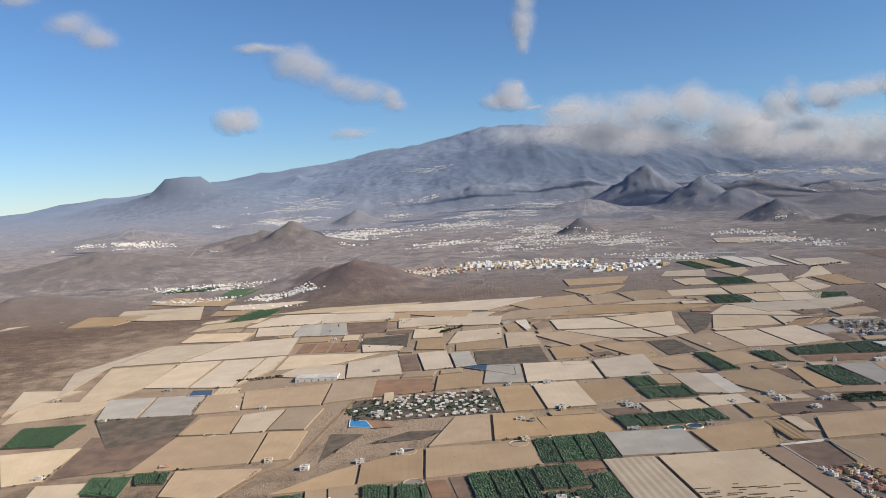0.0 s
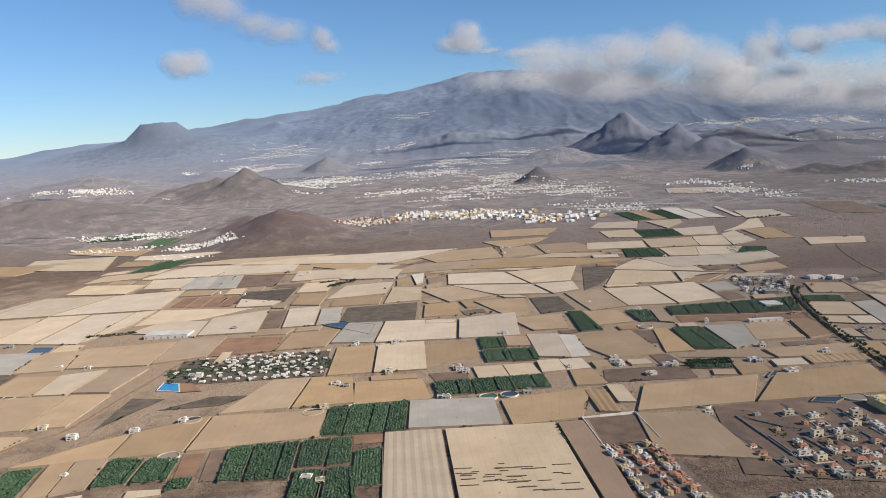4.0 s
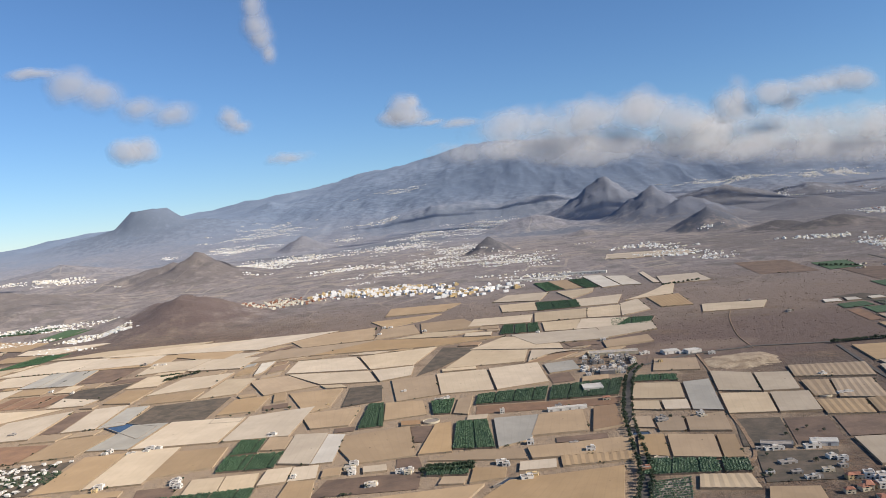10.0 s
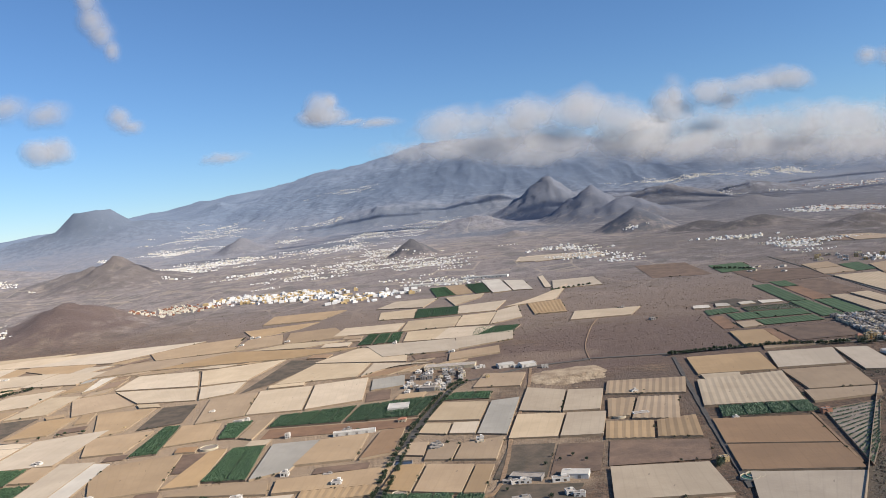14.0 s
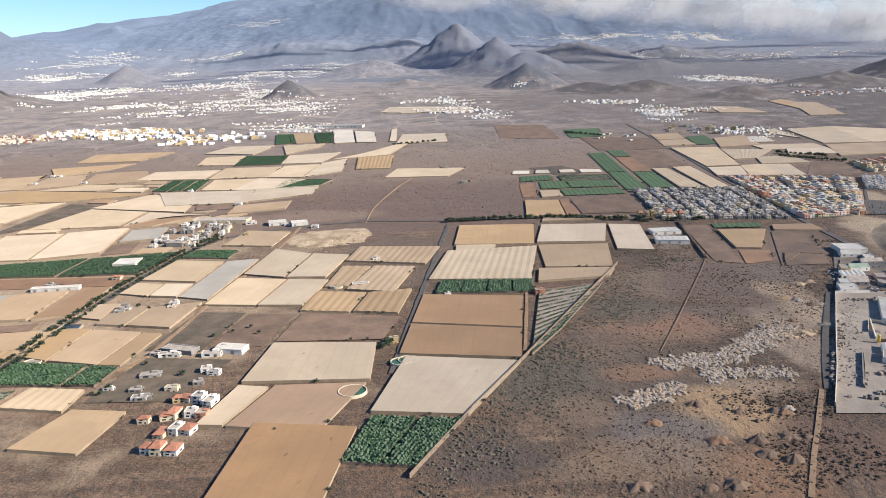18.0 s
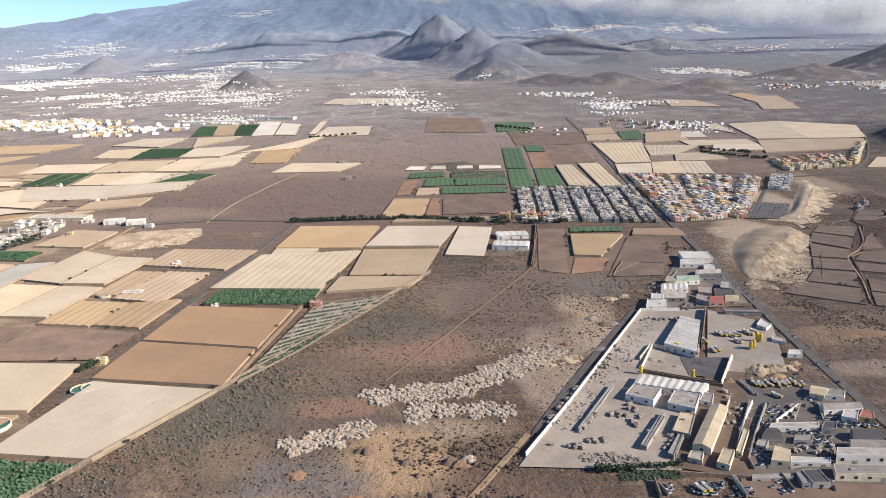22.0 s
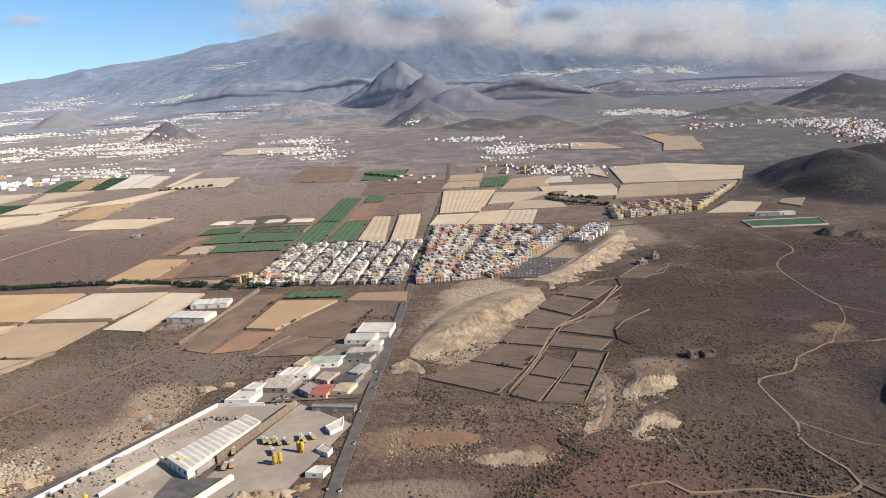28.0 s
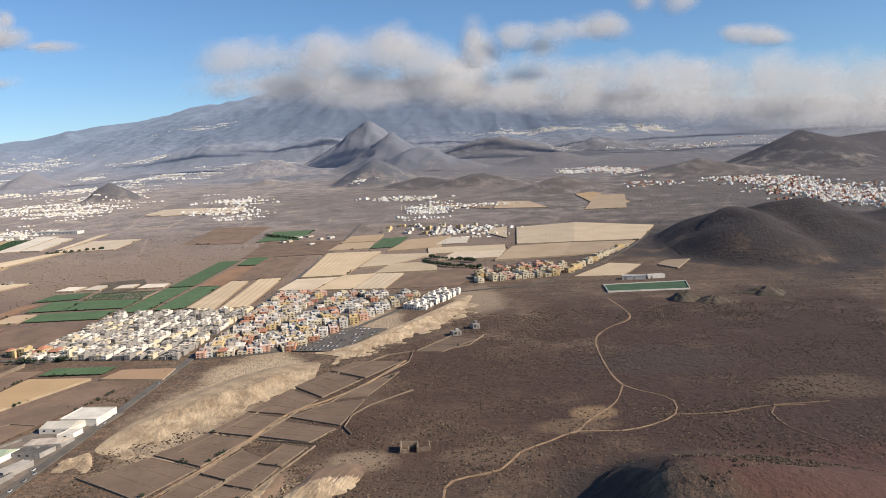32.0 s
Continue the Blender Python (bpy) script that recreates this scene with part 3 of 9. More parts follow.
LOOKS = {
    "t": (TAN, "tan shade-net greenhouse with dusty side walls"), "p": (PALE, "cream shade-net greenhouse with low net walls"),
    "b": (BROWN, "brown shade-net greenhouse with dusty side walls"), "w": (WHITE_NET, "white plastic-covered greenhouse on the plain"),
    "s": (GREY, "grey plastic sheet greenhouse on the plain"), "r": (TAN, "tan tunnel greenhouse with ribbed roof bays"),
    "W": (PALE, "whitish tunnel greenhouse with ribbed roof bays"),
}
PLOTS = {"e": (SOIL, "bare ploughed brown earth plot"), "o": (ORANGE, "bare reddish-orange earth plot"), "d": (SCRUB, "fallow plot overgrown with dry dark scrub"), "y": (TERRACE, "abandoned terraced plot of bare pinkish-brown soil")}


def draped(name, c, height, material, step=9.0, ribs=0.0):
    lu = (math.dist(c[0], c[1]) + math.dist(c[3], c[2])) / 2
    lv = (math.dist(c[0], c[3]) + math.dist(c[1], c[2])) / 2
    if ribs:
        nu = 2 * max(3, round(lu / 4.2))
    else:
        nu = max(2, round(lu / step))
    nv = max(2, round(lv / step))
    verts, uvs, faces = [], [], []
    for j in range(nv + 1):
        for i in range(nu + 1):
            x, y = bilinear(c, i / nu, j / nv)
            verts.append((x, y, z_at(x, y) + height + (ribs if i % 2 else 0)))
            uvs.append((i / nu * lu, j / nv * lv))
    for j in range(nv):
        for i in range(nu):
            a = j * (nu + 1) + i
            faces.append((a, a + 1, a + nu + 2, a + nu + 1))
    return mesh(name, verts, faces, material, uvs)


def side(name, a, b, height, material, thick=0.25):
    """An upright net wall or low stone wall from a to b."""
    n = max(1, round(math.dist(a, b) / 20))
    d = Vector((b[1] - a[1], a[0] - b[0])).normalized() * thick
    verts, faces = [], []
    for i in range(n + 1):
        x, y = a[0] + (b[0] - a[0]) * i / n, a[1] + (b[1] - a[1]) * i / n
        z = z_at(x, y)
        verts += [(x, y, z - 0.6), (x, y, z + height), (x - d.x, y - d.y, z + height), (x - d.x, y - d.y, z - 0.6)]
    for i in range(n):
        k = 4 * i
        faces += [(k, k + 4, k + 5, k + 1), (k + 1, k + 5, k + 6, k + 2), (k + 2, k + 6, k + 7, k + 3)]
    faces += [(0, 1, 2, 3), (4 * n + 3, 4 * n + 2, 4 * n + 1, 4 * n)]
    return mesh(name, verts, faces, material)


def greenhouse(kind, c):
    material, label = LOOKS[kind]
    height = 0.75 + 0.4 * rng.random()
    base = new("greenhouse")
    x, y = bilinear(c, 0.5, 0.5)
    base.empty_display_size = 1
    tagged(base, label, "greenhouse", "greenhouses on the plain")
    part("roof", draped("roof", c, height, material, ribs={"r": 0.24, "W": 0.18}.get(kind, 0)), base)
    walls = [0, 1, 3] if y > 900 else range(4)
    for i in walls:
        part("wall", side("wall", c[i], c[(i + 1) % 4], height - 0.05, NETWALL), base)


def soil_plot(kind, c):
    material, label = PLOTS[kind]
    lift = 0.12 + (0.1 if kind == "y" else 0.2) * rng.random()
    if kind == "y":
        lift += 0.15
    base = new("terrace_plot" if kind == "y" else "field_plot")
    tagged(base, label, "field", "earth plots")
    part("soil", draped("soil", c, lift, material), base)
    if kind == "y":
        for i in range(4):
            part("wall", side("wall", c[i], c[(i + 1) % 4], lift + 0.12, STONE, 0.1), base)
        for k in (0.33, 0.67):
            part("wall", side("wall", bilinear(c, 0, k), bilinear(c, 1, k), lift + 0.08, DIRT_ROAD, 0.12), base)


def tuft(v, f, x, y, z, r, h, blades, r_):
    """A small plant: leaves arching out of one root."""
    a0 = r_.random() * 6.28
    for i in range(blades):
        a = a0 + 6.2832 * i / blades + r_.uniform(-0.3, 0.3)
        ca, sa = math.cos(a), math.sin(a)
        w, k = r * 0.32, len(v)
        hh = h * r_.uniform(0.75, 1.15)
        v += [(x - sa * w * 0.4, y + ca * w * 0.4, z + hh * 0.45), (x + sa * w * 0.4, y - ca * w * 0.4, z + hh * 0.45),
              (x + ca * r * 0.55 + sa * w, y + sa * r * 0.55 - ca * w, z + hh), (x + ca * r * 0.55 - sa * w, y + sa * r * 0.55 + ca * w, z + hh),
              (x + ca * r, y + sa * r, z + hh * 0.62)]
        f += [(k, k + 1, k + 2, k + 3), (k + 3, k + 2, k + 4)]


def plantation(c):
    lu, lv = math.dist(c[0], c[1]), math.dist(c[0], c[3])
    space = 1.45 if c[0][1] < 650 else 2.1
    v, f = [], []
    nu, nv = max(2, int(lu / space)), max(2, int(lv / space))
    r_ = random.Random(int(c[0][0] * 7 + c[0][1]))
    for j in range(nv):
        for i in range(nu):
            if i % 9 == 8 or r_.random() < 0.04:
                continue
            x, y = bilinear(c, (i + 0.5 + r_.uniform(-0.2, 0.2)) / nu, (j + 0.5 + r_.uniform(-0.2, 0.2)) / nv)
            tuft(v, f, x, y, z_at(x, y), space * 0.95, 1.5 if space < 2 else 1.1, 6, r_)
    base = tagged(new("plantation"), "dense green banana plantation in straight rows", "plantation", "plantations")
    tagged(part("planting", mesh("planting", v, f, LEAF), base), kind="stuff")
    part("soil", draped("soil", c, 0.25, PLANT_SOIL), base)
    for i in range(4):
        part("wall", side("wall", c[i], c[(i + 1) % 4], 0.9, STONE, 0.3), base)


def low_crop(c):
    base = tagged(new("crop_field"), "low green crop in close straight rows", "field", "green crop fields")
    part("planting", draped("planting", c, 0.45, CROP, ribs=0.22), base)
    part("soil", draped("soil", c, 0.3, PLANT_SOIL), base)


def nursery(c):
    v, f = [], []
    r_ = random.Random(5)
    rows = 14
    for j in range(rows):
        for i in range(40):
            if r_.random() < 0.35:
                continue
            x, y = bilinear(c, (i + r_.random()) / 40, (j + 0.5) / rows)
            tuft(v, f, x, y, z_at(x, y) + 0.2, 0.9, 0.9, 4, r_)
    base = tagged(new("nursery_field"), "sparse plant nursery with pale ground strips", "field")
    tagged(part("planting", mesh("planting", v, f, LEAF), base), kind="stuff")
    part("soil", draped("soil", c, 0.3, CONCRETE), base)
    for i in range(4):
        part("wall", side("wall", c[i], c[(i + 1) % 4], 0.8, STONE, 0.3), base)


plot_edges = []


def block(kind, a, b, c, d, nu=1, nv=1):
    """A block of the plain between four corners, cut into nu by nv plots."""
    for j in range(nv):
        for i in range(nu):
            q = [bilinear((a, b, c, d), *uv) for uv in ((i / nu, j / nv), ((i + 1) / nu, j / nv), ((i + 1) / nu, (j + 1) / nv), (i / nu, (j + 1) / nv))]
            if q[0][1] > 820:
                mx, my = bilinear(q, 0.5, 0.5)
                q = [(mx + (x - mx) * 1.05, my + (y - my) * 1.07) for x, y in q]
            plot_edges.extend(((q[0], q[1]), (q[1], q[2])))
            if kind in LOOKS:
                greenhouse(kind, inset(q, 0.4))
            elif kind in PLOTS:
                soil_plot(kind, inset(q, 0.05 if kind == "y" else 0.3))
            elif kind == "g":
                plantation(inset(q, 0.7))
            elif kind == "v":
                low_crop(inset(q, 0.6))
            else:
                nursery(q)


# plots, corner by corner: near left, near right, far right, far left
block("p", (-270, 440), (-248, 445), (-253, 507), (-307, 503))
block("g", (-315, 517), (-275, 513), (-275, 563), (-325, 564))
block("p", (-351, 579), (-284, 592), (-283, 628), (-364, 641))
block("p", (-365, 604), (-349, 643), (-329, 672), (-391, 685))
block("e", (-246, 450), (-199, 457), (-192, 521), (-258, 531))
block("p", (-244, 418), (-212, 413), (-213, 437), (-248, 438))
block("g", (-214, 418), (-188, 411), (-192, 443), (-218, 445))
block("p", (-249, 933), (-77, 911), (-77, 968), (-214, 994), 2, 1)
block("p", (-233, 1009), (-73, 980), (-39, 1023), (-170, 1031))
block("p", (-318, 1075), (-253, 1055), (-197, 1101), (-321, 1105))
block("g", (-284, 975), (-240, 996), (-230, 1046), (-273, 1049))
block("p", (-463, 1047), (-336, 1014), (-363, 1117), (-475, 1113))
block("t", (148, 420), (185, 426), (198, 473), (144, 460))
block("g", (108, 471), (176, 476), (174, 502), (105, 498), 3, 1)
block("p", (133, 500), (173, 500), (169, 526), (130, 525), 2, 1)
block("g", (140, 533), (175, 532), (174, 562), (137, 561), 2, 1)
block("g", (138, 563), (156, 565), (154, 593), (136, 595))
block("t", (156, 568), (173, 566), (172, 592), (155, 596))
block("p", (-30, 866), (20, 862), (55, 920), (-12, 928))
block("t", (-193, 925), (-49, 904), (-51, 954), (-158, 984))
block("p", (-160, 990), (48, 937), (122, 1004), (-80, 1009), 2, 1)
block("r", (195, 433), (206, 430), (205, 468), (193, 469))
block("t", (190, 477), (209, 477), (205, 506), (190, 508))
block("p", (173, 504), (205, 509), (202, 532), (172, 530), 2, 1)
block("p", (175, 539), (196, 533), (195, 594), (172, 597))
block("w", (196, 533), (209, 534), (207, 588), (195, 592))
block("g", (264, 498), (288, 494), (290, 511), (268, 514))
block("e", (207, 481), (263, 481), (263, 507), (211, 506))
block("e", (248, 510), (263, 512), (259, 532), (246, 533))
block("t", (288, 482), (307, 485), (308, 501), (290, 504))
block("t", (1127, 1257), (1176, 1254), (1208, 1390), (1169, 1391))
block("p", (547, 1414), (658, 1424), (651, 1466), (540, 1490))
block("p", (524, 1427), (650, 1403), (648, 1450), (526, 1480))
block("t", (1144, 1415), (1151, 1260), (1195, 1314), (1173, 1433))
block("e", (668, 1134), (737, 1121), (740, 1240), (674, 1254))
block("p", (516, 1435), (641, 1418), (642, 1457), (527, 1487))
block("b", (936.7, 1360.3), (1010.7, 1308.9), (1017.7, 1339.8), (954.0, 1383.0))
block("t", (1018.1, 1307.9), (1084.0, 1292.4), (1069.8, 1363.1), (1028.9, 1376.7))
block("p", (-603, 1014), (-573, 1043), (-543, 1095), (-597, 1088))
block("t", (-509, 1009), (-450, 1012), (-425, 1064), (-511, 1078))
block("g", (-475, 1269), (-409, 1271), (-380, 1303), (-464, 1320))
block("p", (-601, 1050), (-539, 1054), (-536, 1114), (-605, 1103))
block("W", (195, 303), (236, 304), (240, 323), (216, 322))
block("t", (412, 419), (437, 413), (443, 443), (422, 447))
block("b", (484, 382), (518, 375), (526, 422), (490, 429))
block("t", (185, 993), (228, 1024), (245, 1055), (160, 1044))
block("t", (174, 1077), (245, 1073), (267, 1126), (175, 1132))
block("p", (529, 1145), (537, 1143), (538, 1249), (531, 1241))
block("d", (423, 453), (457, 450), (471, 488), (433, 495))
block("d", (697, 874), (717, 905), (702, 936), (669, 931))
block("e", (763, 1021), (841, 1022), (847, 1097), (765, 1121))
block("y", (931, 683), (944, 681), (962, 702), (949, 709), 1, 2)
block("t", (1109, 888), (1119, 871), (1139, 905), (1120, 904))
block("w", (942, 1040), (970, 1039), (975, 1080), (955, 1079))
block("p", (994, 1102), (1011, 1064), (1018, 1139), (1003, 1128))
block("b", (785, 662), (817, 656), (817, 674), (790, 676))
block("p", (-73, 340), (-60, 346), (-61, 362), (-77, 363))
block("p", (-60, 347), (-46, 354), (-48, 365), (-61, 362))
block("g", (-12, 363), (-1, 365), (-2, 378), (-13, 376))
block("p", (-28, 357), (-11, 360), (-13, 366), (-29, 366))
block("p", (-158, 673), (-92, 647), (-98, 700), (-140, 713))
block("p", (-88, 749), (-52, 747), (-47, 765), (-92, 785))
block("d", (-96, 769), (-44, 762), (-44, 827), (-95, 818))
block("s", (-177, 854), (-114, 843), (-124, 911), (-181, 918), 6, 1)
block("e", (-115, 851), (-73, 845), (-74, 902), (-122, 912))
block("p", (-40, 798), (-8, 797), (-6, 846), (-39, 846))
block("p", (-3, 760), (53, 770), (57, 825), (8, 819))
block("p", (55, 729), (88, 734), (88, 791), (58, 797))
block("p", (-223, 869), (-181, 865), (-180, 915), (-231, 918))
block("p", (-248, 927), (-155, 921), (-159, 972), (-230, 983))
block("p", (-154, 921), (-69, 920), (-70, 961), (-159, 975))
block("p", (-57, 861), (-5, 867), (4, 909), (-60, 917))
block("p", (-2, 856), (55, 845), (62, 891), (7, 903))
block("p", (-307, 864), (-237, 850), (-231, 892), (-305, 910))
block("t", (-57, 948), (16, 896), (29, 946), (-36, 996))
block("g", (-186.4, 427.8), (-167.5, 426.9), (-170.6, 446.4), (-193.1, 447.0))
block("t", (-165.1, 407.6), (-133.1, 398.1), (-115.2, 442.2), (-168.7, 447.7))
block("g", (-116.5, 366.0), (-99.8, 364.7), (-101.0, 395.0), (-118.2, 391.6))
block("g", (-97.5, 364.4), (-79.0, 362.8), (-83.9, 397.8), (-99.8, 395.5))
block("o", (-120.4, 354.2), (-117.9, 367.6), (-119.4, 392.6), (-122.8, 392.5))
block("t", (-76.1, 362.4), (-65.4, 365.6), (-71.1, 404.3), (-82.8, 402.7))
block("t", (-64.8, 365.5), (-50.5, 370.7), (-54.7, 406.8), (-70.4, 404.2))
block("g", (-48.3, 370.3), (-32.8, 373.0), (-34.4, 401.9), (-52.3, 404.9))
block("g", (-31.1, 372.7), (-14.3, 375.2), (-17.1, 400.5), (-33.2, 401.7))
block("o", (-12.8, 377.8), (-2.6, 377.5), (-6.5, 407.0), (-17.6, 406.6))
block("e", (1.1, 372.4), (8.8, 373.1), (4.2, 410.5), (-4.9, 409.8))
block("g", (10.0, 369.6), (20.9, 369.8), (16.4, 413.0), (4.9, 410.3))
block("g", (22.3, 369.6), (43.2, 368.9), (39.7, 414.6), (17.0, 412.9))
block("g", (43.9, 382.0), (56.6, 382.0), (55.5, 415.8), (40.9, 414.3))
block("g", (57.7, 381.8), (69.8, 383.3), (65.7, 416.5), (56.1, 415.7))
block("g", (46.5, 343.5), (60.3, 341.5), (58.3, 378.3), (44.1, 378.6))
block("g", (61.3, 341.4), (77.5, 339.1), (70.6, 379.8), (59.1, 378.9))
block("g", (72.8, 357.0), (86.7, 357.9), (83.2, 401.6), (69.3, 397.9))
block("o", (67.2, 406.7), (84.6, 408.4), (82.6, 420.1), (65.6, 419.8))
block("g", (48.7, 418.6), (59.3, 419.2), (58.0, 464.2), (47.3, 462.3))
block("g", (60.2, 419.1), (81.4, 419.5), (81.2, 465.7), (59.0, 464.0))
block("g", (82.3, 419.3), (92.4, 420.8), (91.7, 466.7), (82.2, 465.5))
block("s", (93.7, 423.2), (143.4, 421.9), (141.0, 464.1), (92.3, 466.6))
block("W", (88.9, 320.0), (119.7, 315.9), (111.2, 420.9), (82.0, 420.2))
block("p", (121.5, 315.7), (177.3, 322.7), (169.8, 421.4), (112.9, 420.5))
block("b", (178.8, 324.5), (190.9, 326.0), (187.1, 422.7), (171.0, 421.2))
block("d", (-235.5, 502.4), (-193.0, 519.8), (-193.2, 569.6), (-275.1, 573.9))
block("t", (-199.9, 447.4), (-126.5, 453.1), (-129.1, 513.5), (-192.3, 515.5))
block("t", (-125.1, 452.9), (-101.9, 454.8), (-99.9, 510.6), (-127.5, 513.1))
block("t", (-192.5, 519.0), (-155.3, 514.5), (-158.0, 558.1), (-189.2, 561.3))
block("p", (-154.1, 515.4), (-131.6, 514.0), (-127.6, 567.2), (-157.3, 559.2))
block("t", (-129.8, 517.0), (-103.1, 513.6), (-97.1, 564.2), (-125.7, 566.8))
block("s", (-273.6, 571.6), (-242.8, 571.1), (-249, 630), (-289, 632))
block("s", (-240.7, 572.0), (-200.5, 569.3), (-206, 627), (-247, 630))
block("t", (-198.9, 570.3), (-163.6, 571.6), (-173, 625), (-204, 626))
block("t", (-163.2, 575.7), (-101.6, 572.3), (-102, 635), (-174, 629))
block("t", (-100.2, 574.8), (-63.3, 584.9), (-64, 641), (-101, 638))
block("o", (-83.0, 584.5), (-15.5, 590.6), (-16, 632), (-63, 639))
block("W", (-201, 624), (-179, 624), (-180, 642), (-201, 646))
block("t", (-103.0, 399.5), (-56.2, 404.1), (-57.5, 438.6), (-70.7, 430.0))
block("t", (-55.0, 403.8), (-19.0, 409.0), (-20.0, 459.8), (-56.4, 439.2))
block("t", (-17.8, 408.8), (49.7, 418.5), (46.5, 458.5), (-18.8, 458.6))
block("t", (-16.9, 461.1), (22.9, 465.1), (24.8, 521.8), (1.0, 520.8))
block("t", (24.3, 464.9), (60.6, 467.8), (53.4, 516.7), (26.4, 521.4))
block("t", (60.0, 464.9), (105.5, 467.1), (98.7, 505.5), (55.5, 506.5))
block("t", (35.4, 523.2), (64.2, 524.4), (60.7, 591.3), (32.4, 590.5))
block("p", (65.7, 524.0), (100.7, 525.2), (96.8, 593.5), (62.4, 592.5))
block("s", (25, 604), (57.5, 598.6), (60, 661), (31, 664))
block("p", (59.3, 598.2), (120.2, 595.8), (121, 656), (62, 661))
block("p", (121.9, 595.4), (167.9, 595.3), (170, 667), (123, 656))
block("t", (-14.2, 591.1), (23.0, 594.4), (27, 644), (-12, 639))
block("d", (22, 657), (87, 660), (86, 728), (22, 722))
block("p", (-24, 660), (2, 662), (-4, 732), (-32, 729))
block("s", (4, 661), (23, 666), (18, 723), (-1, 722))
block("e", (-43, 663), (-27, 663), (-34, 728), (-50, 726))
block("p", (-92, 650), (-43, 650), (-51, 730), (-97, 709))
block("p", (-343, 646), (-346, 761), (-325, 850), (-375, 748))
block("p", (-344, 763), (-274, 762), (-243, 842), (-323, 850))
block("p", (-272, 761), (-164, 760), (-169, 848), (-241, 841))
block("p", (-309, 601), (-274, 662), (-272, 754), (-341, 755))
block("p", (-274, 665), (-232, 656), (-230, 757), (-271, 758))
block("p", (-230, 655), (-190, 646), (-186, 755), (-227, 756))
block("p", (-188, 649), (-167, 700), (-165, 758), (-184, 755))
block("p", (-164, 697), (-107, 707), (-67, 742), (-162, 757))
block("o", (-158, 768), (-143, 766), (-142, 811), (-157, 811))
block("o", (-141, 765), (-126, 763), (-126, 808), (-140, 810))
block("o", (-124, 762), (-109, 760), (-109, 806), (-124, 808))
block("o", (-108, 760), (-95, 758), (-94, 803), (-107, 805))
block("p", (-53.0, 564.9), (-44.9, 565.8), (-46.7, 596.1), (-54.3, 594.9))
block("d", (-82.8, 446.7), (-68.8, 477.1), (-59.9, 496.3), (-83.2, 501.2))
block("d", (-57.7, 474.9), (-20.1, 477.6), (-5.2, 493.8), (-30.8, 495.8))
block("e", (107.7, 495.0), (129.3, 496.2), (124.5, 518.1), (101.6, 516.9))
block("t", (94.1, 530.6), (135.3, 544.3), (131.7, 583.0), (96.3, 583.9))
block("t", (101, 924), (176, 931), (168, 1001), (68, 985))
block("t", (46.7, 866.8), (121.7, 873.9), (181, 920), (76, 916))
block("t", (124.4, 872.7), (249.9, 859.3), (315.3, 876.0), (184, 919))
block("t", (179, 929), (227, 940), (215, 997), (180, 985))
block("t", (231, 938), (296, 944), (274, 1003), (225, 998))
block("p", (113.6, 796.8), (192.7, 781.5), (172.9, 843.8), (112.7, 849.9))
block("p", (195.0, 780.5), (234.1, 782.2), (251.8, 856.0), (175.4, 842.6))
block("p", (157.6, 739.9), (208.3, 730.7), (195.3, 774.9), (117.1, 791.7))
block("p", (210.4, 729.9), (235.9, 740.6), (235.5, 777.8), (197.5, 774.0))
block("w", (81.6, 803.0), (87.7, 811.4), (87.5, 861.2), (74.1, 856.7))
block("t", (115.2, 718.8), (157.7, 735.2), (119.4, 787.2), (84.5, 780.7))
block("d", (239.8, 737.7), (260.1, 762.0), (293.1, 834.0), (257.2, 851.2))
block("p", (263.2, 755.0), (332.0, 754.3), (338.0, 801.6), (285.9, 821.7))
block("p", (285.9, 826.1), (367.7, 796.2), (365.5, 860.8), (317.5, 869.9))
block("p", (334.5, 753.2), (362.0, 784.0), (393.2, 777.8), (340.4, 798.3))
block("p", (264.4, 669.6), (304.6, 668.0), (299.2, 738.0), (257.1, 738.6))
block("p", (306.3, 667.4), (346.0, 677.4), (342.4, 746.1), (300.6, 739.1))
block("t", (231.9, 659.5), (264.0, 668.4), (256.3, 735.5), (219.9, 730.8))
block("t", (166.1, 649.0), (182.0, 661.3), (182.1, 719.5), (136.7, 717.8))
block("d", (190.8, 658.7), (220.7, 667.9), (213.5, 719.7), (187.0, 719.5))
block("g", (213.2, 596.3), (230.0, 597.8), (222.7, 659.1), (212.1, 659.2))
block("t", (178.8, 607.3), (205.7, 607.6), (207.1, 653.6), (163.1, 647.7))
block("t", (228.4, 611.5), (257.8, 617.6), (252.1, 656.0), (224.0, 658.6))
block("g", (261.8, 616.2), (273.9, 614.3), (275.9, 652.4), (257.5, 651.5))
block("t", (275.5, 613.7), (285.7, 608.1), (288.8, 656.6), (278.0, 651.6))
block("g", (289.9, 631.4), (339.3, 626.9), (344.7, 663.7), (291.7, 658.1))
block("g", (340.4, 626.5), (388.4, 623.6), (399.8, 669.3), (345.9, 663.2))
block("o", (290.3, 608.2), (383.1, 603.7), (390.9, 619.7), (291.3, 629.2))
block("s", (304.1, 533.9), (323.6, 543.3), (334.9, 593.6), (302.3, 594.2))
block("t", (323.6, 550.0), (357.8, 550.7), (360.1, 596.7), (331.1, 592.8))
block("b", (359.7, 550.1), (378.9, 555.6), (381.8, 601.3), (367.1, 598.6))
block("g", (277.6, 537.7), (302.8, 534.3), (298.2, 592.5), (278.6, 593.9))
block("e", (253.7, 558.3), (265.7, 557.2), (263.0, 591.6), (248.1, 593.5))
block("t", (222.0, 526.9), (257.2, 532.2), (248.3, 593.8), (197.7, 579.9))
block("t", (258.0, 533.5), (277.8, 533.8), (274.9, 595.1), (264.7, 592.4))
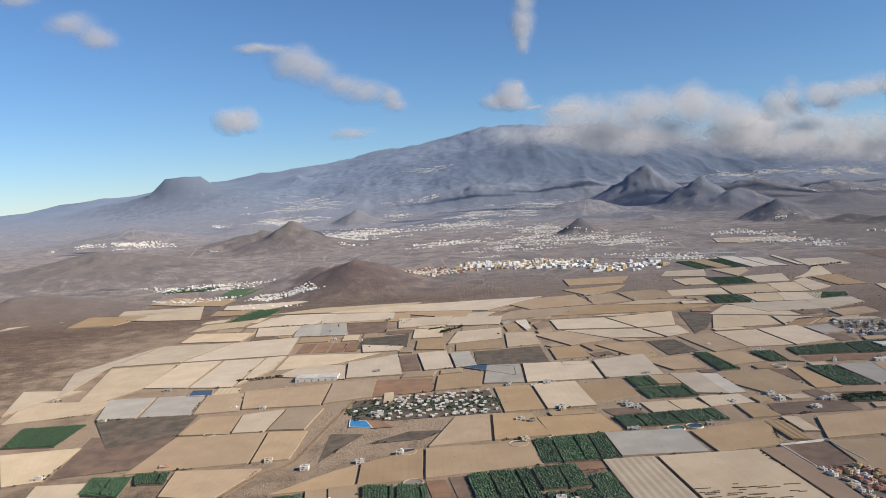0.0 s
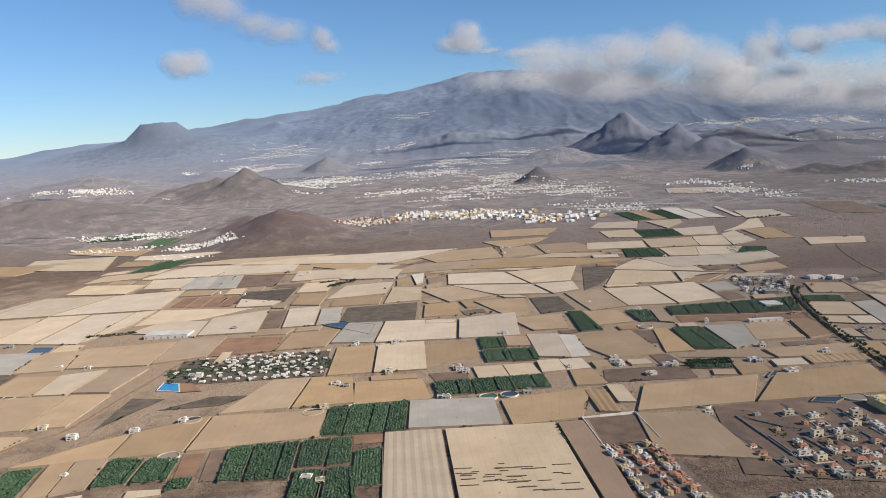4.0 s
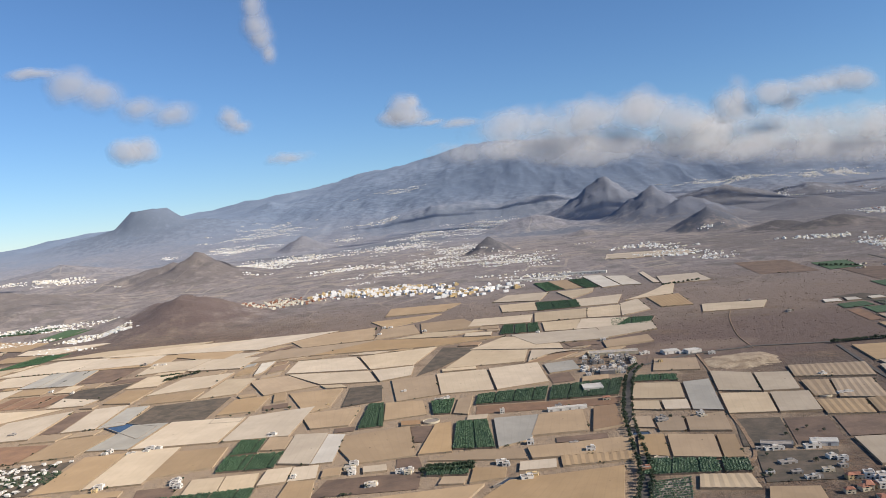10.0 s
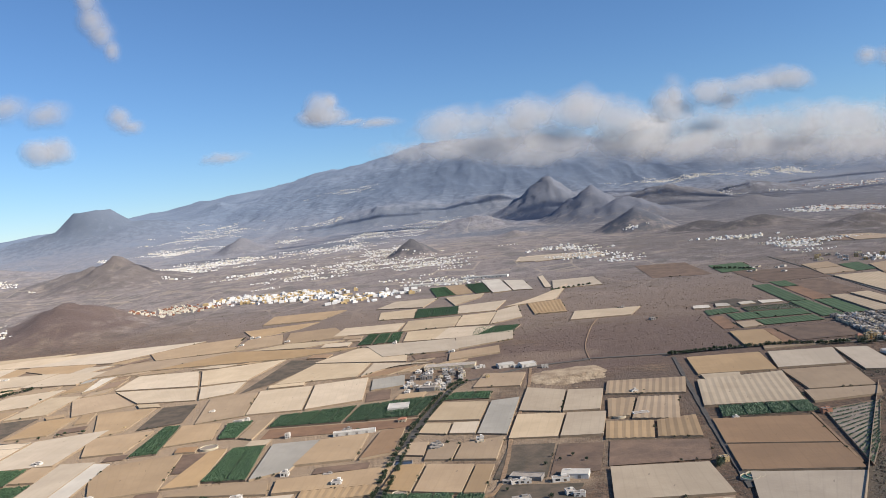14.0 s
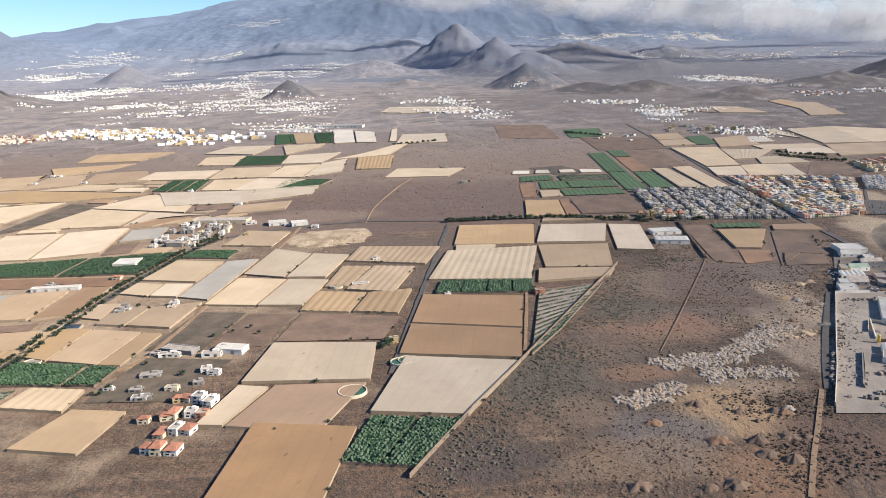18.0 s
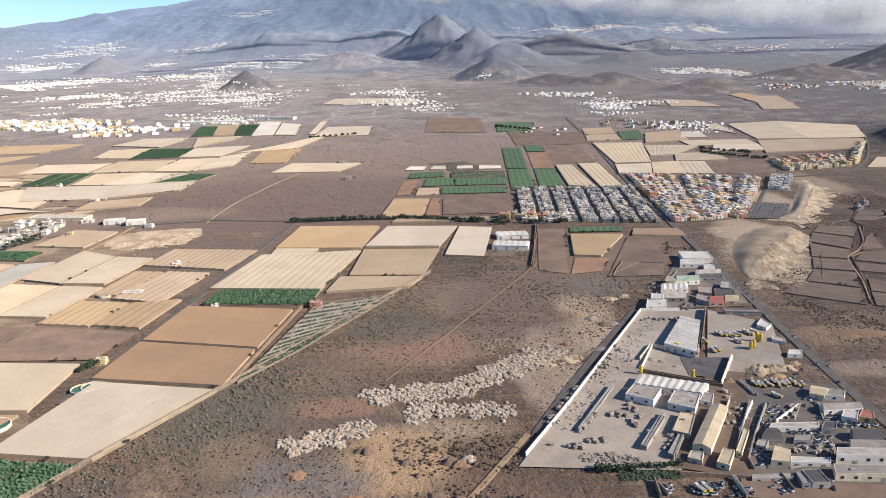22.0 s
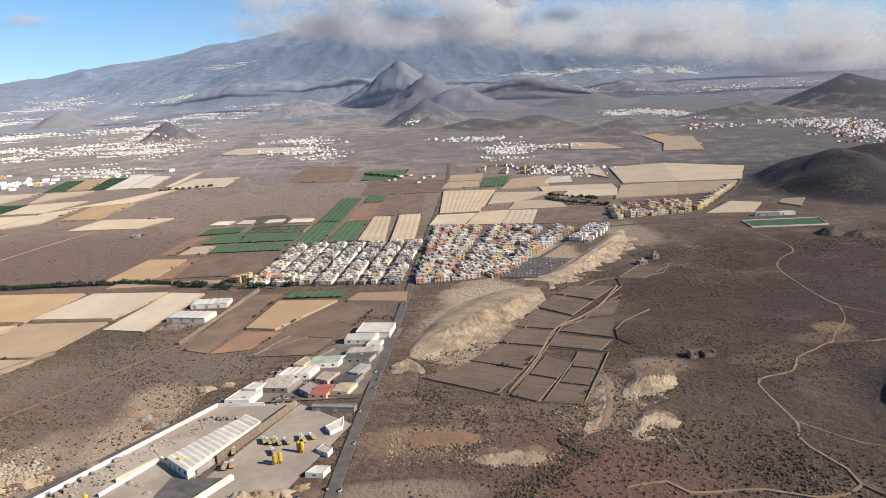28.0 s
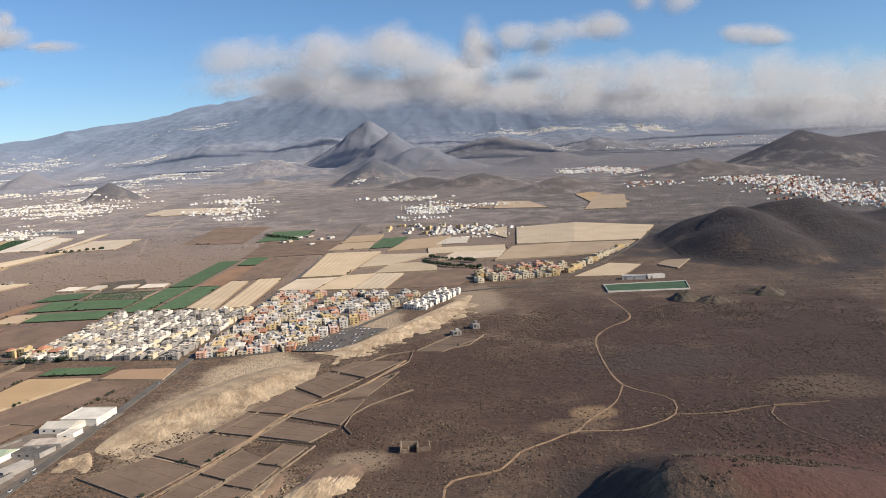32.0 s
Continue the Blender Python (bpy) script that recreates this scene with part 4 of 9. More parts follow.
block("t", (263.6, 521.7), (319.8, 511.0), (316.4, 529.5), (282.1, 531.8))
block("t", (321.3, 510.6), (376.8, 509.1), (380.8, 534.2), (319.6, 530.1))
block("t", (574.7, 657.4), (625.7, 651.3), (634.1, 703.4), (582.0, 708.7))
block("p", (627.1, 654.7), (670.6, 649.6), (683.3, 695.8), (638.6, 701.4))
block("p", (672.8, 631.4), (694.3, 625.8), (704.9, 690.4), (684.3, 695.7))
block("t", (622.6, 599.9), (660.8, 595.9), (670.8, 645.0), (626.9, 648.8))
block("t", (613.6, 574.1), (654.1, 577.4), (661.0, 593.1), (618.2, 597.6))
block("W", (555.5, 585.0), (611.1, 577.6), (626.1, 645.5), (569.5, 643.1))
block("p", (574.6, 642.5), (598.2, 639.8), (601.5, 653.0), (575.6, 656.1))
block("g", (557.9, 562.0), (609.6, 556.8), (611.9, 577.5), (562.4, 582.6))
block("p", (347.4, 821.4), (412.7, 820.5), (409.2, 870.6), (326.8, 876.0))
block("p", (413.1, 824.5), (463.3, 843.5), (466.6, 882.0), (412.2, 874.7))
block("p", (391.8, 878.3), (427.4, 872.1), (451, 915), (404, 929))
block("g", (428.0, 876.7), (465.7, 877.3), (477, 910), (433, 918))
block("g", (314.6, 889.9), (327.9, 887.5), (331, 937), (321, 939))
block("g", (330.0, 887.1), (341.3, 887.4), (344, 935), (333, 937))
block("g", (343.4, 887.0), (355.5, 884.8), (356, 935), (346, 934))
block("p", (360.8, 883.9), (390.8, 878.5), (402, 929), (362, 931))
block("p", (282, 950), (348, 942), (354, 987), (288, 991))
block("p", (355, 941), (409, 939), (417, 993), (359, 995))
block("p", (412, 938), (445, 932), (457, 998), (419, 996))
block("g", (364, 1013), (413, 1013), (414, 1064), (366, 1071))
block("p", (322, 1025), (362, 1017), (363, 1075), (320, 1074))
block("p", (414, 1013), (456, 1011), (472, 1071), (416, 1064))
block("p", (448, 932), (482, 954), (483, 1026), (459, 1004))
block("p", (312, 1105), (370, 1085), (387, 1144), (332, 1148))
block("p", (411, 1076), (443, 1116), (448, 1143), (399, 1138))
block("r", (497, 962), (530, 960), (534, 1036), (496, 1030))
block("p", (470, 1028), (528, 1041), (559, 1150), (506, 1064))
block("w", (461, 1145), (485, 1148), (476, 1254), (450, 1260))
block("w", (488, 1148), (512, 1142), (507, 1226), (481, 1242))
block("g", (386, 1157), (410, 1160), (396, 1237), (375, 1237))
block("t", (412, 1160), (434, 1164), (423, 1241), (397, 1242))
block("g", (439, 1154), (458, 1154), (452, 1239), (426, 1240))
block("p", (528, 909), (586, 905), (604, 943), (539, 952))
block("p", (538, 1124), (599, 1124), (600, 1192), (546, 1194))
block("o", (641.1, 797.8), (653.9, 796.0), (659.8, 855.6), (646.9, 855.3))
block("t", (656.1, 793.1), (674.2, 794.5), (675.4, 819.1), (658.7, 819.4))
block("v", (675.4, 796.9), (726.9, 795.7), (728.6, 820.6), (676.2, 821.6))
block("v", (662.3, 828.0), (687.2, 828.7), (688.2, 858.4), (665.3, 859.5))
block("v", (688.6, 828.5), (729.1, 827.1), (730.9, 854.4), (689.6, 858.2))
block("v", (649.3, 862.0), (680.6, 866.8), (680.9, 889.5), (652.8, 886.2))
block("n", (687.7, 862.9), (730.6, 856.5), (732.3, 881.2), (688.7, 882.8))
block("w", (647.2, 899.8), (663.1, 897.3), (666, 913), (651, 915))
block("w", (669.0, 899.0), (682.9, 896.8), (684, 913), (673, 915))
block("w", (692.8, 897.8), (707.6, 898.2), (708, 912), (694, 911))
block("w", (712.4, 894.8), (732.2, 894.4), (733, 908), (714, 911))
block("t", (632.5, 726.1), (661.5, 725.5), (667.1, 780.0), (640.5, 783.7))
block("o", (662.9, 727.6), (673.3, 729.4), (674.8, 783.3), (668.2, 784.2))
block("t", (640.5, 711.4), (705.7, 712.1), (705.9, 719.8), (643.3, 721.6))
# dark earth plot standing in for cloud shadow on a field
block("e", (674.7, 730.8), (723.2, 729.4), (726.7, 780.0), (676.9, 783.0))
block("v", (730.9, 809.6), (750.6, 811.1), (755.5, 891.1), (736.9, 891.3))
block("v", (737.3, 896.5), (755.6, 896.4), (763, 1002), (745, 1002))
block("v", (753.8, 812.7), (774.1, 814.2), (778.2, 887.7), (760.4, 890.4))
block("o", (760.9, 895.6), (778.9, 892.9), (784, 972), (767, 975))
block("v", (767, 981), (784, 978), (787, 1016), (769, 1018))
block("W", (776.7, 811.2), (796.8, 804.2), (796, 901), (782, 903))
block("W", (800.2, 803.8), (817.4, 807.8), (821, 906), (803, 905))
block("e", (780, 912), (820, 912), (823, 1010), (788, 1008))
block("v", (752, 1120), (796, 1125), (802, 1189), (757, 1188))
block("e", (720.1, 598.9), (734.0, 592.0), (749.2, 683.2), (732.5, 685.1))
block("t", (742.8, 622.7), (757.2, 619.1), (781.1, 664.2), (749.5, 667.7))
block("v", (750.0, 673.7), (782.9, 671.3), (785.7, 683.1), (751.9, 685.6))
block("o", (735.0, 591.0), (751.6, 593.9), (761.4, 617.4), (742.7, 619.4))
block("e", (752.3, 584.8), (780.0, 583.9), (803.6, 651.3), (782.2, 659.8))
block("W", (837, 906), (869, 907), (890, 1010), (842, 1014))
block("W", (879, 938), (902, 941), (941, 988), (890, 996))
block("p", (894, 909), (941, 908), (942, 948), (904, 944))
block("p", (828.1, 857.1), (854.4, 853.4), (866.4, 896.2), (834.8, 895.2))
block("p", (856.2, 853.2), (882.3, 849.6), (894, 904), (869, 901))
block("W", (883.2, 849.5), (904.6, 846.7), (916, 900), (895, 903))
block("e", (907.3, 849.2), (956.2, 847.8), (991, 926), (943, 908))
block("t", (840, 1036), (877, 1038), (879, 1077), (846, 1075))
block("t", (846, 1078), (880, 1081), (886, 1123), (852, 1120))
block("v", (878, 1038), (903, 1041), (913, 1101), (887, 1096))
block("t", (897, 1016), (944, 1024), (956, 1090), (914, 1076))
block("p", (936, 989), (1003, 990), (1004, 1019), (935, 1021))
block("p", (944, 954), (994, 953), (1002, 986), (959, 989))
block("t", (991, 941), (1046, 946), (1066, 1010), (1012, 1006))
block("t", (1048, 946), (1096, 960), (1122, 1006), (1068, 1010))
block("p", (1018, 1024), (1070, 1021), (1092, 1142), (1029, 1128))
block("p", (1071, 1020), (1129, 1017), (1165, 1099), (1094, 1142))
block("p", (1040.8, 857.2), (1074.2, 853.2), (1096.9, 891.3), (1076, 902))
block("y", (827.8, 551.8), (852.3, 534.4), (863.4, 555.3), (844.4, 566.9))
block("y", (844.5, 568.7), (864.1, 557.0), (874.5, 579.2), (857.2, 586.5))
block("y", (857.8, 588.5), (875.4, 581.8), (883.4, 599.8), (866.4, 606.3))
block("y", (867.1, 608.6), (884.1, 602.9), (893.2, 618.9), (879.0, 634.7))
block("y", (880.1, 637.4), (894.2, 621.4), (908.7, 643.5), (891.9, 656.5))
block("y", (893.1, 658.4), (909.7, 645.3), (925.2, 668.3), (903.3, 672.0))
block("y", (857.0, 532.3), (865.6, 526.0), (874.8, 544.8), (865.2, 550.5))
block("y", (865.9, 551.5), (875.2, 545.9), (883.8, 561.7), (874.8, 569.8))
block("y", (866.8, 525.3), (879.7, 522.4), (885.0, 537.1), (875.3, 541.5))
block("y", (875.8, 542.5), (885.4, 538.1), (890.3, 553.0), (882.4, 556.4))
block("y", (883.1, 557.5), (890.8, 554.2), (897.1, 569.4), (887.8, 573.3))
block("y", (877.7, 581.5), (896.9, 573.4), (904.7, 585.6), (883.5, 596.0))
block("y", (885.3, 599.6), (905.6, 588.4), (912.3, 616.0), (898.0, 613.9))
block("y", (899.4, 618.9), (913.0, 620.3), (924.7, 652.0), (916.5, 643.2))
block("p", (393.8, 610.4), (426.7, 601.9), (433.8, 641.9), (403.1, 649.8))
block("p", (389.7, 586.6), (407.1, 579.7), (409.7, 601.1), (393.4, 605.3))
block("p", (408.0, 579.3), (423.3, 575.6), (426.8, 597.9), (410.7, 600.7))
block("s", (424.2, 575.2), (440.9, 568.6), (454.3, 645.0), (435.5, 642.7))
block("g", (403.7, 655.8), (435.0, 649.3), (437.2, 668.1), (409.5, 672.9))
block("t", (423.6, 681.7), (457.2, 674.0), (464.5, 711.9), (433.1, 720.4))
block("p", (450.7, 612.1), (475.5, 602.5), (485.7, 651.2), (461.0, 666.8))
block("p", (476.4, 602.1), (498.9, 599.1), (509.3, 644.7), (486.8, 650.7))
block("p", (440.9, 560.5), (467.8, 555.6), (477.7, 598.8), (449.4, 605.7))
block("p", (468.6, 555.3), (491.8, 551.8), (501.4, 593.8), (478.6, 598.4))
block("r", (507.3, 631.0), (555.5, 617.2), (566.1, 654.2), (514.7, 662.8))
block("r", (499.7, 581.2), (512.5, 579.6), (523.8, 616.9), (506.9, 620.3))
block("r", (511.8, 574.8), (537.1, 566.5), (549.3, 612.5), (525.2, 617.8))
block("r", (490.9, 544.3), (516.0, 538.9), (523.2, 568.7), (497.0, 574.7))
block("r", (517.1, 539.5), (539.5, 533.9), (546.9, 571.2), (524.0, 568.3))
block("d", (429.8, 502.6), (455.1, 498.4), (465.5, 547.3), (440.8, 551.4))
block("e", (456.3, 499.7), (480.6, 500.9), (490.4, 542.1), (466.4, 545.9))
block("e", (485.0, 505.6), (533.2, 502.1), (541.1, 530.9), (492.6, 542.3))
block("t", (379.8, 551.1), (395.1, 545.5), (397.2, 569.5), (386.0, 570.4))
block("t", (395.3, 538.4), (410.2, 535.1), (414.8, 562.8), (397.8, 565.9))
block("t", (411.0, 534.8), (433.2, 528.8), (439.6, 565.6), (415.4, 560.3))
block("t", (392.1, 495.1), (414.8, 487.9), (421.8, 525.2), (397.6, 531.8))
block("t", (415.6, 487.7), (425.2, 486.2), (432.0, 522.5), (422.7, 524.9))
block("t", (376.5, 501.7), (391.0, 495.5), (396.5, 533.1), (382.1, 535.3))
block("g", (372.0, 472.9), (409.0, 469.0), (412.1, 488.0), (378.9, 495.3))
block("g", (409.7, 468.8), (422.5, 466.4), (426.2, 484.4), (413.1, 487.7))
block("W", (392.7, 451.2), (419.3, 445.1), (420.6, 463.5), (397.4, 468.3))
block("p", (478.8, 462.8), (529.1, 459.2), (530.5, 497.7), (485.0, 503.0))
block("b", (480.3, 427.2), (513.2, 419.3), (527.8, 457.5), (492.6, 459.2))
block("p", (469.9, 428.8), (479.7, 427.3), (490.9, 457.6), (478.7, 460.6))
block("r", (335.8, 494.7), (372.8, 496.4), (375.3, 513.9), (336.4, 516.3))
block("n", (367.7, 428.5), (384.5, 426.4), (393.2, 466.5), (372.5, 464.2))
block("W", (357.8, 394.4), (378.6, 394.9), (384.8, 423.9), (366.7, 425.7))
block("b", (539.5, 483.5), (589.9, 473.0), (594.9, 505.7), (545.1, 518.4))
block("b", (545.3, 520.1), (595.1, 507.4), (602.4, 551.4), (552.0, 560.8))
block("p", (529.4, 432.3), (563.7, 425.8), (589.0, 470.4), (542.4, 481.2))
block("g", (521.4, 398.9), (545.3, 393.5), (562.3, 423.6), (530.1, 429.6))
block("n", (594.0, 476.3), (611.3, 503.4), (647.0, 567.5), (612.1, 559.1))
block("t", (214.3, 431.2), (277.7, 435.5), (296.6, 479.2), (227.1, 471.1))
block("t", (278.9, 435.9), (357.8, 440.7), (366.9, 488.3), (307.8, 481.1))
block("t", (210.1, 375.5), (253.4, 365.2), (248.3, 426.4), (212.5, 427.5))
block("v", (-329.1, 1165.4), (-312.3, 1210.8), (-307.2, 1259.8), (-326.9, 1217.3))
block("t", (-325.0, 1030.6), (-272.3, 1021.2), (-266.1, 1054.0), (-325.0, 1065.7))
block("t", (-458.0, 1164.4), (-335.3, 1111.5), (-327.8, 1161.9), (-435.1, 1213.3))
block("v", (-363.8, 1189.8), (-330.0, 1194.2), (-322.6, 1261.5), (-359.2, 1267.6))


# ---- roads, walls and banks ----
def smooth(points, step=6.0):
    """A rounded line through the points."""
    out = []
    p = [points[0], *points, points[-1]]
    for i in range(1, len(p) - 2):
        n = max(1, round(math.dist(p[i], p[i + 1]) / step))
        for k in range(n):
            t = k / n
            out.append([0.5 * (2 * p[i][a] + (p[i + 1][a] - p[i - 1][a]) * t + (2 * p[i - 1][a] - 5 * p[i][a] + 4 * p[i + 1][a] - p[i + 2][a]) * t * t
                               + (3 * p[i][a] - p[i - 1][a] - 3 * p[i + 1][a] + p[i + 2][a]) * t ** 3) for a in (0, 1)])
    return out + [list(points[-1])]


def normals(line):
    out = []
    for i in range(len(line)):
        a, b = line[max(i - 1, 0)], line[min(i + 1, len(line) - 1)]
        d = Vector((b[0] - a[0], b[1] - a[1])).normalized()
        out.append(Vector((d.y, -d.x)))
    return out


def road(name, points, width, material, label, lift=0.32, uneven=0.0):
    line = smooth(points)
    v, f = [], []
    for i, ((x, y), n) in enumerate(zip(line, normals(line))):
        w = width / 2 * (1 + uneven * rng.uniform(-1, 1))
        z = float(ground_height(x, y)[0]) + lift
        v += [(x - n.x * w, y - n.y * w, z), (x + n.x * w, y + n.y * w, z), (x - n.x * (w + 0.12), y - n.y * (w + 0.12), z - 1), (x + n.x * (w + 0.12), y + n.y * (w + 0.12), z - 1)]
        if i:
            k = 4 * i
            f += [(k - 4, k - 3, k + 1, k), (k - 2, k - 4, k, k + 2), (k - 3, k - 1, k + 3, k + 1)]
    return tagged(new(name, mesh(name, v, f, material)), label, "road", kind="structure")


def long_wall(points, height, material, label, thick=0.3):
    line = []
    for a, b in zip(points, points[1:]):
        n = max(1, round(math.dist(a, b) / 10))
        line += [(a[0] + (b[0] - a[0]) * k / n, a[1] + (b[1] - a[1]) * k / n) for k in range(n)]
    line.append(points[-1])
    base = tagged(new("boundary_wall"), label, "wall")
    for a, b in zip(line, line[1:]):
        part("wall_bay", side("wall_bay", a, b, height, material, thick), base)


AVENUE = [(348.2, 345.8), (357.6, 413.5), (374.1, 473.4), (385.5, 576.9), (404.8, 671.4), (417.7, 701.5)]
MAIN = [(797, 340), (799, 405), (803, 482), (809, 564), (817, 678), (826, 815), (844, 1045), (852, 1222)]
road("road", AVENUE, 4.5, ASPHALT, "straight grey country road lined with trees")
road("road", MAIN, 3.6, ASPHALT, "straight asphalt road past workshops and the town")
road("road", [(422.3, 705.5), (468.7, 729.4), (514.5, 735.3), (512.5, 738.4), (576.3, 727.8), (642.1, 725.4), (710.8, 707.8), (741.1, 698.1)], 3.5, ASPHALT, "narrow lane beside a dark hedge of trees")
road("dirt_track", [(857.1, 537.1), (870.6, 567.4), (883.8, 603.9), (896.9, 617.6), (910.5, 636.4), (926.6, 669.1)], 0.7, DIRT_ROAD, "pale walled path between terraces", 0.42, 0.2)
road("dirt_track", [(881.2, 468.3), (892.4, 470.2), (896.7, 464), (915.5, 464), (926.4, 459.1), (935.5, 459.9), (941.5, 464), (942.2, 472.4), (938.6, 485.4), (938.3, 492.8), (942.2, 501), (943, 526.7), (946, 537.6), (960.9, 544.1), (968.2, 556.5), (979.3, 564.8), (989.7, 572.1), (1005.2, 570.8), (1016.9, 575.1), (1027.3, 583.9), (1031.3, 597.8), (1026.1, 607.5), (1017.1, 619.4), (1016.5, 651), (1020.9, 689.9), (1031.4, 711.2), (1049.6, 735.3), (1047.9, 784.6)], 0.75, DIRT_ROAD, "winding pale sandy dirt track", 0.12, 0.4)
road("dirt_track", [(989.7, 572.1), (997.4, 584.1), (1009.1, 598.8), (1016.8, 618.4)], 0.6, DIRT_ROAD, "pale sandy dirt track", 0.12, 0.4)
road("dirt_track", [(1027.3, 583.9), (1044.2, 583.6), (1062.7, 588.4), (1086.5, 590.1)], 0.45, DIRT_ROAD, "faint dirt track over dark scrub", 0.1, 0.5)
road("dirt_track", [(1067.9, 553.9), (1061, 566.5), (1061.1, 581.3), (1065.4, 588), (1076.3, 587.3)], 0.45, DIRT_ROAD, "faint dirt track over dark scrub", 0.1, 0.5)
road("dirt_track", [(943.1, 502.1), (949.6, 492.4), (954.6, 486.4), (962.5, 483.1)], 0.5, DIRT_ROAD, "faint dirt track over dark scrub", 0.1, 0.5)
road("dirt_track", [(941.5, 464.0), (943.3, 460.9), (946.8, 454.6)], 0.6, DIRT_ROAD, "pale dirt track over dark scrub", 0.2, 0.3)
road("road", [(821.9, 691.1), (859.8, 697.6), (884.9, 722.1), (918.1, 778.3), (949.4, 819.0), (976.5, 829.7), (1013.2, 841.0), (1060.0, 894.0), (1107.6, 972.0), (1143.3, 1042.8)], 2.2, ASPHALT, "grey street curving past the car park", 0.36)
road("dirt_track", [(646.5, 474.1), (669.8, 516.3), (708.5, 588.2), (723.8, 618.8)], 0.4, EARTH, "faint dirt track over dry scrub", 0.3, 0.4)
road("dirt_track", [(515.8, 729.9), (520.7, 784.4), (539.0, 862.2), (553.4, 904.1)], 0.7, DIRT_ROAD, "pale earth track across bare fields", 0.3, 0.3)
road("dirt_track", [(537, 464.8), (546.8, 534.3), (564, 645.3), (575.2, 716)], 2.6, ASPHALT, "dark lane between greenhouses", 0.3, 0.2)
road("dirt_track", [(592, 481.3), (604.7, 555), (629.6, 700.2)], 1.5, DIRT_ROAD, "earth lane between greenhouses", 0.3, 0.2)
road("dirt_track", [(-128.1, 402), (-114.9, 433.1), (-98.6, 452), (-89, 508.6), (-65.5, 640.7)], 2.2, DIRT_ROAD, "pale farm track between greenhouses", 0.3, 0.2)
road("dirt_track", [(408.3, 482), (429, 485.1), (438.3, 526.4), (443.9, 570.8), (460.6, 659.5), (468.8, 725.3)], 2.0, DIRT_ROAD, "pale farm lane between greenhouses", 0.3, 0.2)
long_wall([(542.9, 388.9), (565.2, 430.5), (592.2, 476.8), (617.4, 520.7), (664.9, 602.4)], 1.6, STONE, "pale field boundary wall above dry scrub", 0.2)
long_wall([(688.8, 419.4), (706.8, 449.9), (729.5, 490.4), (754.5, 534.6), (771, 533.2)], 1.6, WHITEWASH, "long whitewashed yard wall")
long_wall([(706.4, 431.4), (717.4, 449.1), (724.6, 461.7)], 1.2, GREYWALL, "low grey block wall dividing the yard")
for line in ([(856.4, 535.3), (865.8, 553.2), (887.3, 606.6), (898.4, 614.1), (915.1, 645), (928.4, 666.9), (929.9, 684.6), (917.2, 680.3), (887.7, 643.2)], [(825.6, 552.7), (839.8, 542.9), (853.2, 533.4)], [(864.6, 525.7), (881.2, 523.9), (899.6, 570.3)], [(910.9, 579.4), (907.5, 586.5), (909.1, 598.7), (915.2, 609.2), (931.5, 625.4)],
             [(877.8, 578.1), (900.1, 571.5)], [(945.3, 684.9), (957.9, 691.6), (966.3, 709.5)], [(852.5, 569.4), (874.1, 612.4)], [(868.7, 528.4), (887.1, 569.1)], [(931.5, 685), (950, 712.2)]):
    long_wall(line, 0.55, STONE, "low dry-stone terrace wall", 0.18)
long_wall([(755.5, 585.7), (760.2, 596.9), (766.4, 609.4)], 1.0, STONE, "pale stone wall beside bare earth", 0.25)
long_wall([(718.2, 605.2), (725.1, 645.6), (734.2, 692.8)], 0.8, STONE, "pale wall beside warehouse plots", 0.2)
long_wall([(786, 604.2), (774.3, 607.5), (753, 586)], 0.7, STONE, "low stone wall beside bare earth", 0.2)
long_wall([(717.5, 606.3), (723.7, 638.4), (733.2, 695.5)], 1.3, STONE, "pale wall beside warehouse plots")


def along(line, t):
    k = t * (len(line) - 1)
    i = min(int(k), len(line) - 2)
    return [line[i][q] + (line[i + 1][q] - line[i][q]) * (k - i) for q in (0, 1)]


def bank(name, label, upper, edge, foot, rise, rough=2.5, material=CHALK, top=None):
    """A bank of soft rock: a sloping top from upper to edge, and a broken face from edge down to foot."""
    a, b, c = smooth(upper, 5), smooth(edge, 5), smooth(foot, 5)
    n = 90
    rows = []
    for i in range(n + 1):
        p = [along(l, i / n) for l in (a, b, c)]
        fade = min(1, 4 * i / n, 4 * (n - i) / n)
        row = []
        for j in range(25):
            t = j / 24
            if t < 0.5:
                k = t / 0.5
                x, y = (p[0][q] + (p[1][q] - p[0][q]) * k for q in (0, 1))
                k2 = min(1, k * 1.5)
                z = rise * fade * (k2 * k2 * (3 - 2 * k2)) - 0.4 * (1 - k2)
            else:
                k = (t - 0.5) / 0.5
                x, y = (p[1][q] + (p[2][q] - p[1][q]) * k for q in (0, 1))
                z = rise * fade * (1 - k) ** 2.2 - 0.6 * k
            g = noise.fractal((x / 7, y / 7, 1.7), 0.7, 2.2, 5) + 0.35 * abs(noise.noise((x / 2.2, y / 2.2, 4)))
            w = 1.0 if t >= 0.45 else 0.25
            row.append((x + g * rough * w * 0.7, y + g * rough * w * 0.5, float(ground_height(x, y)[0]) + z + g * rough * 0.35 * w * (0.3 + fade)))
        rows.append(row)
    v = [q for row in rows for q in row]
    f = [(i * 25 + j, (i + 1) * 25 + j, (i + 1) * 25 + j + 1, i * 25 + j + 1) for i in range(n) for j in range(24)]
    me = mesh(name, v, f, (material, top or material))
    me.polygons.foreach_set("material_index", [1 if k % 24 < 10 + 3 * noise.noise((k / 60, 0, 0)) else 0 for k in range(len(f))])
    tagged(new(name, me), label, "cliff", kind="structure")


